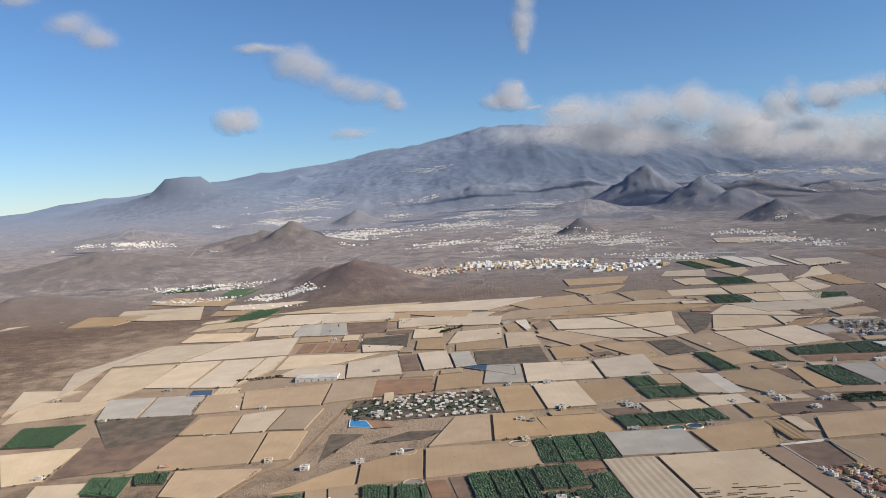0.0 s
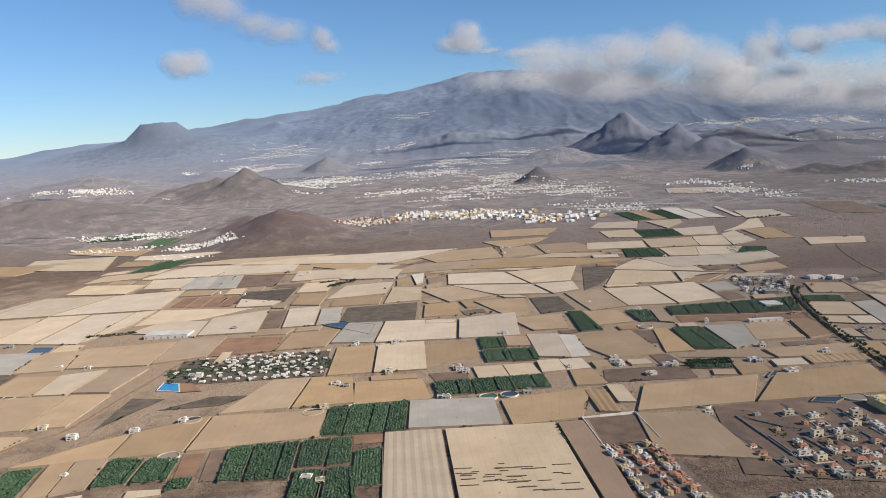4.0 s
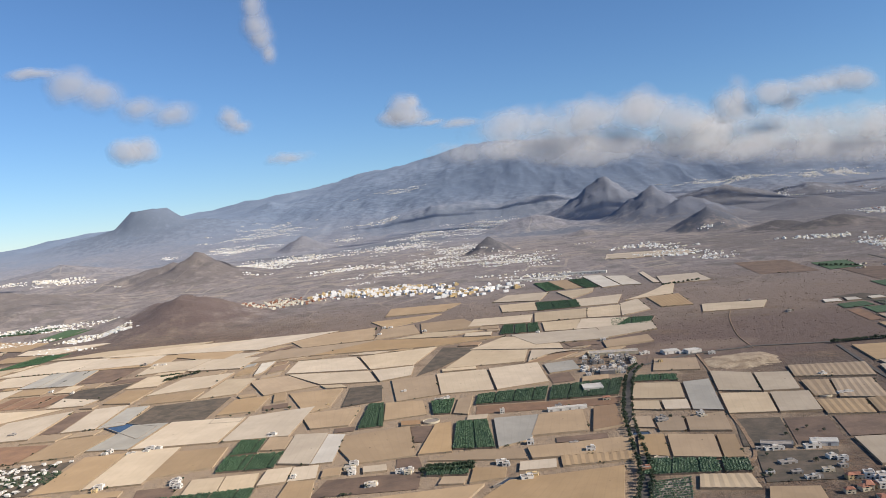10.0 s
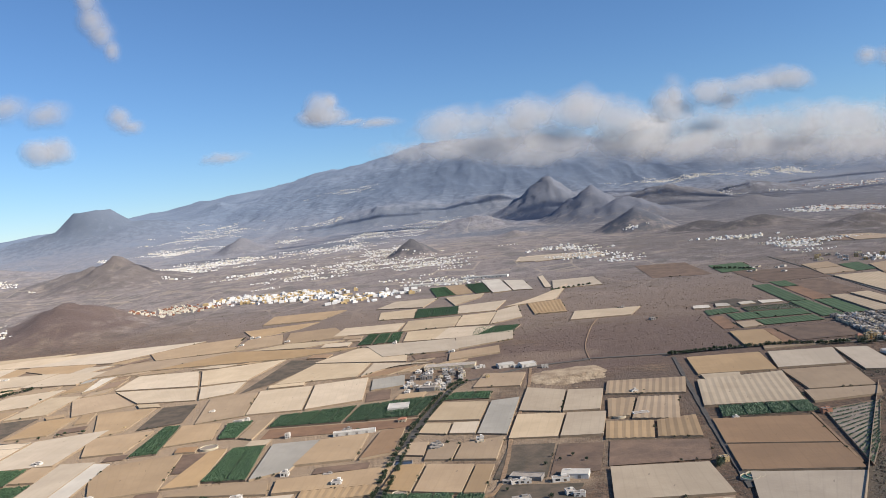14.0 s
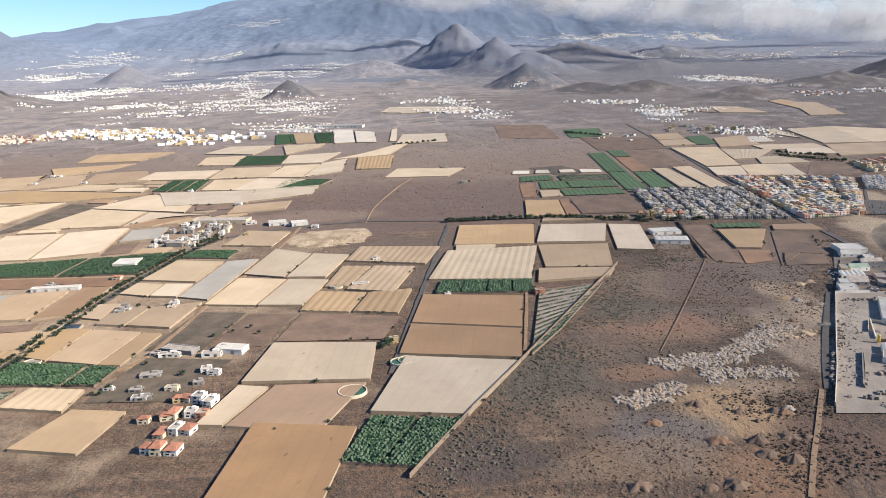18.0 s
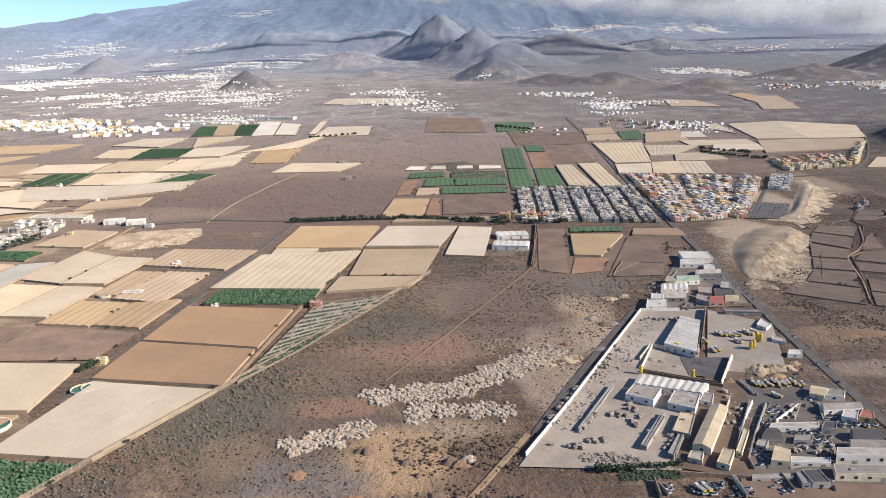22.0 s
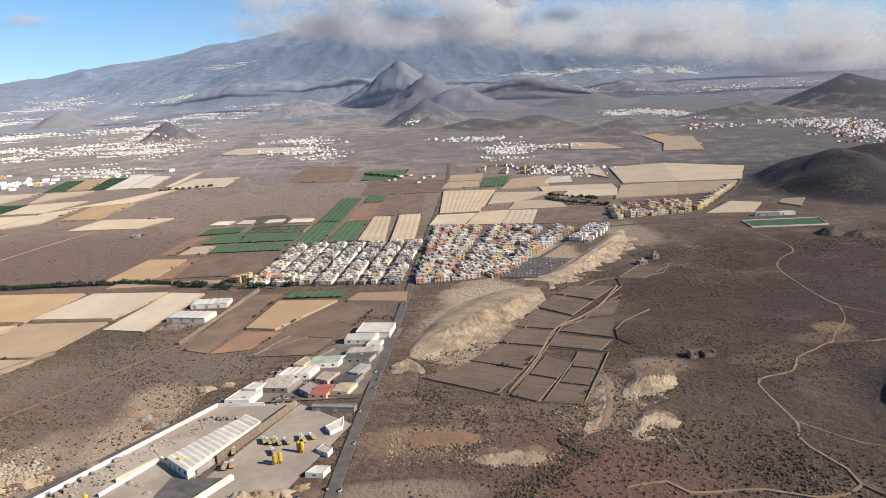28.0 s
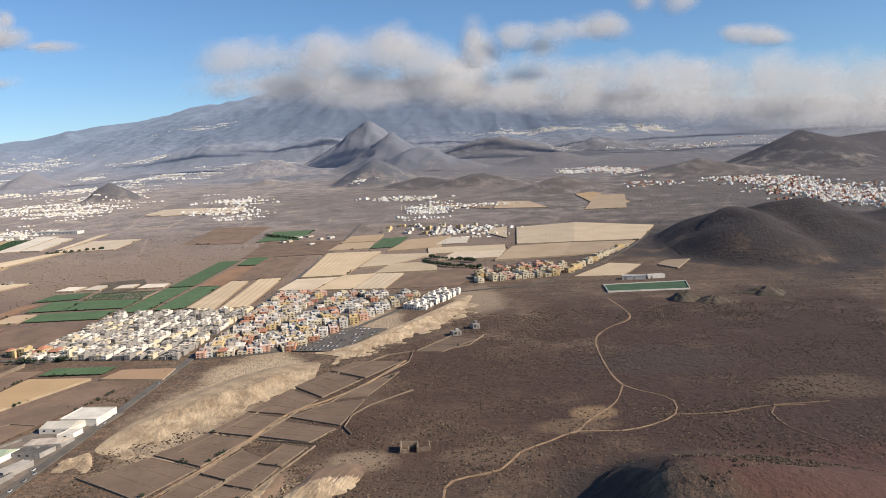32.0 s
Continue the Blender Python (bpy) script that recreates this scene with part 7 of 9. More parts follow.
# ---- works yard ----
def tipped_heap(p, r, hgt, material, label):
    """A tipped heap of sand or rubble."""
    x, y = p
    z, n, rings = z_at(x, y), 26, 9
    v = [(x, y, z + hgt)]
    for j in range(1, rings + 1):
        for i in range(n):
            a, k = 6.2832 * i / n, j / rings
            px, py = x + r * k * math.cos(a), y + r * k * math.sin(a)
            g = noise.fractal((px / 1.6, py / 1.6, 2.0), 0.7, 2.1, 4)
            o = 0.75 + 0.5 * noise.noise((x + 2 * math.cos(a), y + 2 * math.sin(a), 1.0))
            px, py = x + r * k * o * math.cos(a) * 1.25, y + r * k * o * math.sin(a)
            v.append((px + g * 0.4, py + g * 0.4, z + hgt * (1 - k * k) ** 1.6 + g * 0.6 * hgt * (1 - 0.7 * k) - (0.5 if j == rings else 0)))
    f = [(0, 1 + i, 1 + (i + 1) % n) for i in range(n)] + [(1 + j * n + i, 1 + (j + 1) * n + i, 1 + (j + 1) * n + (i + 1) % n, 1 + j * n + (i + 1) % n) for j in range(rings - 1) for i in range(n)]
    me = mesh("gravel_mound", v, f, material)
    me.polygons.foreach_set("use_smooth", [True] * len(me.polygons))
    tagged(new("gravel_mound", me), label, "mound", "mounds in the works yard")


for q, r, hgt, m, label in (((777.5, 470.6), 5.5, 2.0, CHALK, "tall pale heap of quarried sand"), ((782.8, 471.5), 5, 1.7, CHALK, "tall pale heap of quarried sand"), ((788.2, 472.4), 4.5, 1.2, CHALK, "pale heap of quarried sand"), ((782.7, 466.4), 3.5, 1.0, DIRT_ROAD, "brown heap of quarried sand"),
                         # the low dark mound in this row is added where the sunken pit lies
                         ((744, 482.9), 2.6, 0.9, RUBBLE, "low grey heap of gravel"), ((746.9, 481.2), 2.2, 0.7, CHALK, "low pale heap of gravel"), ((750.7, 476.3), 1.8, 0.9, RUBBLE, "low grey heap of gravel"), ((760.2, 478.8), 6, 0.7, CHAR, "low dark mound standing in for a sunken pit"),
                         ((764.5, 462.9), 2.6, 1.2, DIRT_ROAD, "brown heap of earth beside a wall"), ((816.4, 567), 4.5, 1.2, CHALK, "pale heap of quarried sand"), ((793.2, 476), 3, 0.8, DIRT_ROAD, "brown heap of quarried sand"),
                         ((669.7, 416.7), 3.4, 1.2, ORANGE, "brown heap of earth and rubble on waste ground"), ((672.3, 419.5), 2.6, 1.0, RUBBLE, "brown heap of earth and rubble on waste ground"), ((713, 485.7), 4.5, 0.8, CHALK, "pale heap of tuff on waste ground"),
                         ((731.9, 528.4), 3.6, 1.1, RUBBLE, "grey heap of rubble on waste ground"), ((738.5, 521.1), 4, 1.0, RUBBLE, "grey heap of rubble on waste ground"), ((745, 552.5), 4, 0.9, CHALK, "pale heap of tuff on waste ground"), ((726.7, 532.3), 4, 0.8, DIRT_ROAD, "brown heap of earth on waste ground"), ((727.7, 495.1), 4, 0.7, RUBBLE, "grey heap of rubble on waste ground"), ((752.3, 555.8), 3, 0.8, CHALK, "pale heap of tuff on waste ground")):
    tipped_heap(q, r, hgt, m, label)
for k in range(7):
    x, y = bilinear(((788.4, 527.6), (800.8, 525.7), (802.7, 530.1), (789.8, 531.2)), (k + 0.5) / 7, 0.5)
    tipped_heap((x, y), 1.7, 1.3, CHAR, "dark heap of gravel in a row of storage bays")


for p, r, hgt in (((1091.2, 772.4), 11, 4.5), ((1106.3, 763.4), 10, 3.0), ((1144.2, 778.6), 14, 4.0)):
    tipped_heap(p, r, hgt, SCRUB, "low dark lava knoll on the scrub plain")


def unit_truck():
    base = tagged(new("truck"), "grey and yellow tipper truck parked in the works yard", "truck", "parked trucks")
    part("cab", Shape().box(-0.5, 1.0, 0.3, 0.5, 1.9, 1.35, 0.05).mesh("cab", SHEET), base)
    part("load_bed", Shape().box(-0.55, -1.9, 0.5, 0.55, 0.9, 1.1, -0.06).mesh("load_bed", GREYWALL), base)
    part("tailgate", Shape().box(-0.55, -2.0, 0.5, 0.55, -1.85, 1.15).mesh("tailgate", SILO), base)
    for y in (-1.3, 1.4):
        part("axle", Shape().box(-0.52, y - 0.25, 0, 0.52, y + 0.25, 0.5, 0.03).mesh("axle", GLASS), base)
    return base


first_truck = unit_truck()
first_truck.matrix_basis = pose(*(777, 504.8), z_at(*(777, 504.8)) + 0.36, 0, 0, 20)
for p in ((778.5, 504), (780.4, 504.5), (781.8, 503.1), (784.2, 503.5), (788.4, 505.7), (789.4, 504.3), (791.7, 506.1), (769, 488.8), (770.8, 489.8), (781.6, 496.7), (769.1, 498.5), (775.2, 450.3), (727, 427.7), (731.4, 399.1), (733.2, 399.4)):
    copy_thing(first_truck, pose(*p, z_at(*p) + 0.36, 0, 0, rng.uniform(0, 40)))
for i in range(17):
    x, y = bilinear(((770.2, 458.8), (787.1, 456.7), (788.9, 460.4), (772.4, 462.7)), (i + rng.random()) / 17, rng.random())
    copy_thing(first_truck, pose(x, y, z_at(x, y) + 0.3, 0, 0, rng.uniform(-25, 25)) @ Matrix.Diagonal((0.8, 0.8, 0.8, 1)))


def unit_stack():
    base = tagged(new("block_stack"), "stack of pale concrete blocks on a pallet", "block stack", "block stacks")
    part("pallet", Shape().box(-0.6, -0.5, 0, 0.6, 0.5, 0.12).mesh("pallet", BARK), base)
    part("block_load", Shape().box(-0.55, -0.45, 0.12, 0.55, 0.45, 0.8, 0.02).mesh("block_load", RUBBLE), base)
    return base


first_stack = unit_stack()
first_stack.matrix_basis = pose(*(697, 425), z_at(*(697, 425)) + 0.3)
STORES = (((695.4, 434.5), (712.5, 464), (713.9, 461.9), (697.7, 434.3), 30), ((717.4, 469.9), (734.9, 499.2), (737.5, 497.6), (721.9, 469.5), 24), ((717.7, 441.1), (722.8, 439), (725, 444), (719.3, 444.4), 16),
          ((707.8, 425.7), (714.4, 424.5), (715.9, 427.4), (709.2, 428.7), 14), ((706.3, 433.6), (713.6, 444.9), (716.1, 444.7), (708.3, 433.5), 16), ((751.1, 523), (767.2, 521.6), (768.3, 525), (753.4, 526.4), 18), ((701.2, 421.7), (705.5, 421.4), (706.3, 424.8), (701.9, 425.1), 10))
for *c, count in STORES:
    for k in range(count):
        x, y = bilinear(c, rng.random(), rng.random())
        copy_thing(first_stack, pose(x, y, z_at(x, y) + 0.28, 0, 0, rng.choice((0, 90)) + rng.uniform(-10, 10) + 28) @ Matrix.Diagonal((1, 1, rng.uniform(0.7, 1.4), 1)))
for a, b, hgt in (((706.4, 432), (723.8, 461.4), 1.6), ((723.2, 420.5), (735.4, 440.3), 1.8), ((730.3, 415.5), (745.2, 442.2), 1.8), ((753.7, 427.5), (765.6, 446.2), 1.6), ((761.9, 485.7), (782.3, 533), 1.8), ((737.4, 473), (761, 460), 1.5),
                  ((761, 460), (773.5, 481.9), 1.8), ((738.1, 475.5), (748.5, 496.5), 1.4), ((749.7, 411.7), (757, 424.6), 1.6), ((757, 424.6), (769, 443.9), 1.6), ((767.2, 433), (779.1, 443.1), 1.4), ((767.9, 463), (769.1, 451.4), 1.3),
                  ((720.6, 396.8), (721.4, 404.6), 1.4), ((742.3, 403.8), (742, 395.3), 1.4), ((728.8, 407), (747.1, 403.5), 1.2)):
    long_wall([a, b], hgt, rng.choice((GREYWALL, STONE, WHITEWASH)), "pale block wall dividing the works yard", 0.4)
for a, b, n in (((773, 459.1), (788.8, 457.8), 10), ((731, 399.6), (742.9, 397.4), 16), ((783.5, 435.7), (793, 429.2), 14), ((767.7, 447.1), (773.4, 432.5), 10), ((753.3, 417.9), (757.1, 411.2), 8), ((768.2, 427.3), (776, 421.4), 10), ((780.7, 431.7), (797, 428.9), 16)):
    for k in range(n):
        u = rng.random()
        x, y = a[0] + (b[0] - a[0]) * u + rng.uniform(-2, 2), a[1] + (b[1] - a[1]) * u + rng.uniform(-2, 2)
        copy_thing(first_car, pose(x, y, z_at(x, y) + 0.3, 0, 0, rng.choice((10, 100)) + rng.uniform(-10, 10)))


for *c, count in (((760.2, 430.8), (768.3, 432.1), (772.8, 443.9), (768, 444.3), 22), ((765.9, 419.5), (776.7, 417.8), (780.9, 427.4), (770.1, 428.2), 34), ((749, 409.1), (754, 408.8), (757.5, 416.6), (754.7, 420.3), 14), ((778.3, 431.4), (795.9, 429.1), (796.6, 431.9), (780.7, 436.1), 24),
                 ((730.3, 397.1), (738.1, 396.6), (739.9, 402.2), (732.3, 402.7), 16), ((721.7, 397.7), (723.6, 397.6), (725.1, 403.2), (723.5, 403.3), 5), ((758.8, 398), (765.9, 396.1), (768.9, 401.6), (761.7, 402.1), 10), ((762.6, 554.2), (770.1, 555.7), (774.9, 571.1), (769.2, 571.7), 12), ((742, 396.3), (754.4, 395.5), (757, 401), (744.3, 401.9), 9),
                 ((771.1, 533), (797.1, 537.6), (798.5, 544.4), (774.3, 542.6), 14), ((779.4, 441.3), (785.1, 440.9), (788.5, 449.3), (783.6, 449.6), 8)):
    for k in range(count):
        x, y = bilinear(c, rng.random(), rng.random())
        copy_thing(first_car, pose(x, y, z_at(x, y) + 0.42, 0, 0, rng.choice((15, 105, 60)) + rng.uniform(-12, 12)))
for *c, count in (((750.2, 431.5), (755.8, 429.2), (762.4, 442.6), (757.5, 445.1), 10), ((769.2, 434), (773.7, 433.6), (778.5, 443.5), (775.7, 443.7), 12), ((752.7, 413.7), (756.9, 413.4), (759, 420), (755.6, 420.2), 6), ((764, 415.3), (774.5, 413.8), (776.7, 417.8), (765.8, 419.1), 16), ((728, 420.5), (730.3, 419.5), (734.6, 427.1), (732, 427.3), 8),
                 ((720.4, 435.7), (725.4, 433.4), (730.4, 447.2), (726.1, 449.7), 12), ((762.7, 550), (783.8, 550), (785.3, 554.2), (765.9, 560.5), 8), ((757, 451.7), (760.6, 450.3), (763.3, 455.8), (759.8, 456.1), 6)):
    for k in range(count):
        x, y = bilinear(c, rng.random(), rng.random())
        copy_thing(first_stack, pose(x, y, z_at(x, y) + 0.4, 0, 0, rng.uniform(0, 90)) @ Matrix.Diagonal((rng.uniform(0.7, 2.0), rng.uniform(0.7, 1.3), rng.uniform(0.6, 1.3), 1)))
for line, hgt in (([(758.7, 448.3), (742.3, 419.4)], 1.8), ([(764.4, 446.3), (748.3, 417.6)], 1.8), ([(730.6, 415.6), (745.2, 441.4)], 1.6), ([(769, 444.2), (760.2, 430.8), (753.8, 420.3), (750, 413), (749.3, 407.8), (752.8, 408.1)], 1.2), ([(780, 444.4), (772.8, 433.7), (765.5, 434.3)], 1.2), ([(785.7, 444), (781.5, 433.1)], 1.2),
                  ([(721.5, 402.7), (722.5, 397.6)], 1.2), ([(742, 404.2), (742, 396.3)], 1.3), ([(755.1, 404.8), (755, 396.8)], 1.5), ([(739.6, 483.3), (747.3, 495.7), (755.5, 489.9)], 1.6), ([(765.8, 492.6), (782.1, 532)], 2.6), ([(760.6, 459.6), (773, 481.8)], 2.2), ([(737.7, 472.6), (760.8, 458.8)], 1.3), ([(767.6, 462.6), (768.4, 452)], 1.2),
                  ([(759.4, 407.6), (773.7, 410.5)], 0.8), ([(788.5, 589.6), (756.6, 538.3)], 1.0), ([(781.7, 543.9), (787.9, 538.5), (804.6, 537.7)], 1.2)):
    long_wall(line, hgt, rng.choice((GREYWALL, STONE, CREAM)), "weathered block wall dividing the works yard", 0.25)


# ---- trees ----
def unit_tree(seed, narrow=1.0):
    """A tree one metre high: bent trunk, limbs, and a crown of leaf clumps."""
    r_ = random.Random(seed)
    base = new("tree")
    s = Shape().tube(0, 0, -0.1, 0.45, 0.045, 0.03, 7)
    for i in range(4):
        a = 1.57 * i + r_.random()
        s.add([(0.02, 0, 0.35), (-0.02, 0, 0.35), (0.28 * math.cos(a) * narrow, 0.28 * math.sin(a) * narrow, 0.68)], [(0, 1, 2)])
    part("trunk", s.mesh("trunk", BARK), base)
    v, f = [], []
    for k in range(170):
        a, u = r_.random() * 6.283, r_.uniform(-1, 1)
        rr = r_.random() ** 0.4 * (0.9 + 0.25 * math.sin(3 * a + seed))
        q = math.sqrt(1 - u * u)
        c = Vector((0.46 * narrow * rr * q * math.cos(a), 0.46 * narrow * rr * q * math.sin(a), 0.64 + 0.36 * rr * u))
        e1 = Vector((r_.gauss(0, 1), r_.gauss(0, 1), r_.gauss(0, 0.6))).normalized() * 0.085
        e2 = e1.cross(Vector((r_.gauss(0, 1), r_.gauss(0, 1), r_.gauss(0, 1)))).normalized() * 0.075
        n = len(v)
        v += [c - e1, c + e2, c + e1 * 1.1, c - e2 * 0.9]
        f.append((n, n + 1, n + 2, n + 3))
    part("crown", mesh("crown", v, f, TREE), base)
    return base


tree_kinds = []


def tree(x, y, h, group="trees", label="broad dark green roadside tree"):
    z = float(ground_height(x, y)[0])
    m = pose(x, y, z, 0, 0, rng.uniform(0, 360))
    w = h * rng.uniform(0.9, 1.35)
    if len(tree_kinds) < 4:
        t = tagged(unit_tree(len(tree_kinds) + 3), label, "tree", group)
        t.matrix_basis = m @ Matrix.Diagonal((w, w, h, 1))
        tree_kinds.append(t)
        return
    t = rng.choice(tree_kinds)
    tagged(copy_thing(t, m @ Matrix.Diagonal((w / t.scale.x, w / t.scale.y, h / t.scale.z, 1))), label, group=group)


def tree_line(points, space, h, group, label, off=0.0, skip=0.0):
    line = smooth(points, space)
    for (x, y), n in zip(line, normals(line)):
        if rng.random() >= skip:
            tree(x + n.x * off + rng.uniform(-0.5, 0.5), y + n.y * off + rng.uniform(-0.5, 0.5), h * rng.uniform(0.75, 1.25), group, label)


def hedge(points, space, h, label, off=0.0, skip=0.0):
    """A dense row of trees grown together."""
    line = smooth(points, space)
    v, f, n = [], [], 0
    crowns = [next(o for o in t.children if o.name.startswith("crown")).data for t in tree_kinds]
    for (x, y), side_ in zip(line, normals(line)):
        if rng.random() < skip:
            continue
        me = rng.choice(crowns)
        k = h * rng.uniform(0.75, 1.25)
        m = pose(x + side_.x * off + rng.uniform(-0.6, 0.6), y + side_.y * off + rng.uniform(-0.6, 0.6), float(ground_height(x, y)[0]) - 0.15 * k, 0, 0, rng.uniform(0, 360)) @ Matrix.Diagonal((k * 1.2, k * 1.2, k, 1))
        v += [m @ q.co for q in me.vertices]
        f += [tuple(i + n for i in p.vertices) for p in me.polygons]
        n = len(v)
    tagged(new("hedge", mesh("hedge", v, f, TREE)), label, "hedge", kind="stuff")


tree_line(AVENUE, 4.0, 2.9, "avenue trees", "dark green tree of the roadside avenue", -2.6, 0.05)
tree_line(AVENUE, 4.6, 2.7, "avenue trees", "dark green tree of the roadside avenue", 2.6, 0.12)
hedge([(574.7, 725.7), (642.1, 725.4), (699.8, 710), (710.8, 707.8)], 3.3, 3.8, "dense dark field hedge of grown-together trees", 3.0)
hedge([(705.6, 703), (736, 702.2), (751, 702.7)], 3.2, 3.0, "row of dark street trees at the edge of town", 3.0, 0.1)
hedge([(706.6, 410.1), (715.7, 410.7), (729.9, 411.6)], 2.0, 2.6, "dense dark shrubs along the yard edge", 0, 0.0)
hedge([(262.5, 505), (277.6, 503.9), (289.6, 503.8)], 2.2, 3.6, "small dense grove of dark trees", 0)
hedge([(265.6, 511.1), (289.7, 509.6)], 2.4, 3.4, "small dense grove of dark trees", 0)
hedge([(-9.5, 819.4), (2.6, 832.8), (13.7, 843.9)], 2.6, 3.4, "small dense grove of dark trees", 0)
hedge([(-190.1, 667.8), (-171.8, 669.3), (-152.2, 673.3)], 3.0, 2.8, "small dense grove of dark trees", 0)
hedge([(-21.3, 839.4), (-7.2, 845.2)], 2.6, 3.0, "small dense grove of dark trees", 0)
hedge([(930.5, 948.8), (949.6, 924.3), (975.3, 908.4)], 3.4, 4.2, "small dense grove of dark trees", 0)
hedge([(936.7, 967.6), (972, 937.8)], 4.0, 4.2, "small dense grove of dark trees", 0)
hedge([(532.3, 491.8), (535.8, 498.1)], 2.0, 3.0, "clump of trees beside a yellow pump house", 0)
hedge([(754.9, 1156.7), (790.8, 1128.8)], 5.0, 4.2, "row of dark orchard trees", 0)
hedge([(534.9, 1112.5), (585.1, 1130.3)], 6.0, 4.0, "row of dark orchard trees", 0)
house("yellow", *(537.5, 499.2), 4, 3, 2.2, 0)
house("red", *(611.6, 556), 5, 4, 2.4, 0)
for p in ((401, 556.4), (425.6, 564.4), (180.8, 995.3), (180.4, 955.1), (232.2, 945.9), (352.6, 877.2), (408.2, 813.8), (44.3, 503.3), (51.8, 498), (74.9, 595.9), (45.6, 598.1), (125.8, 515.6), (120.5, 526.3), (113.6, 469.1), (160.5, 470.5),
          (221.4, 521.2), (223.3, 514.7), (255.1, 507.7), (237.1, 491.4), (305.1, 509.1), (317.1, 481.6), (269.4, 656.1), (345.4, 606.1), (403.2, 558.9), (322.5, 538.2), (353.5, 516), (-252.7, 449.7), (-267.5, 570.7), (-114.4, 455), (-337.5, 639.9), (-247.1, 651.6),
          (-66.1, 667.2), (-73.1, 912.8), (401.5, 561), (464.5, 498.5), (526.1, 630.6), (587, 945.5), (599.1, 870.5), (-33.9, 452.8), (-89.1, 437.5), (-56.6, 905.1), (43.4, 464.6), (155.6, 600.9), (75.8, 525.5)):
    house(rng.choice(("farm", "farm", "white", "cream", "hut")), *p, rng.uniform(3.5, 6.5), rng.uniform(3, 4.5), rng.uniform(1.6, 2.4), rng.uniform(-12, 12), "farm buildings")
    for k in range(rng.randrange(2)):
        tree(p[0] + rng.uniform(-7, 7), p[1] + rng.uniform(-4, 5), rng.uniform(1.4, 2.6), "farm trees", "small dark tree beside a farm shed")


tears = tagged(new("torn_net_strips"), "dark open strips between lengths of shade net", "shade net")
for k in range(34):
    x, y = bilinear(((120.8, 348.4), (173, 342.4), (165.9, 372.8), (118.9, 374.9)), rng.random(), rng.random())
    w = rng.uniform(1.2, 4.5)
    part("strip", Shape().box(x - w, y - 0.16, z_at(x, y) + 0.6, x + w, y + 0.16, z_at(x, y) + 1.22).mesh("strip", SCRUB), tears)


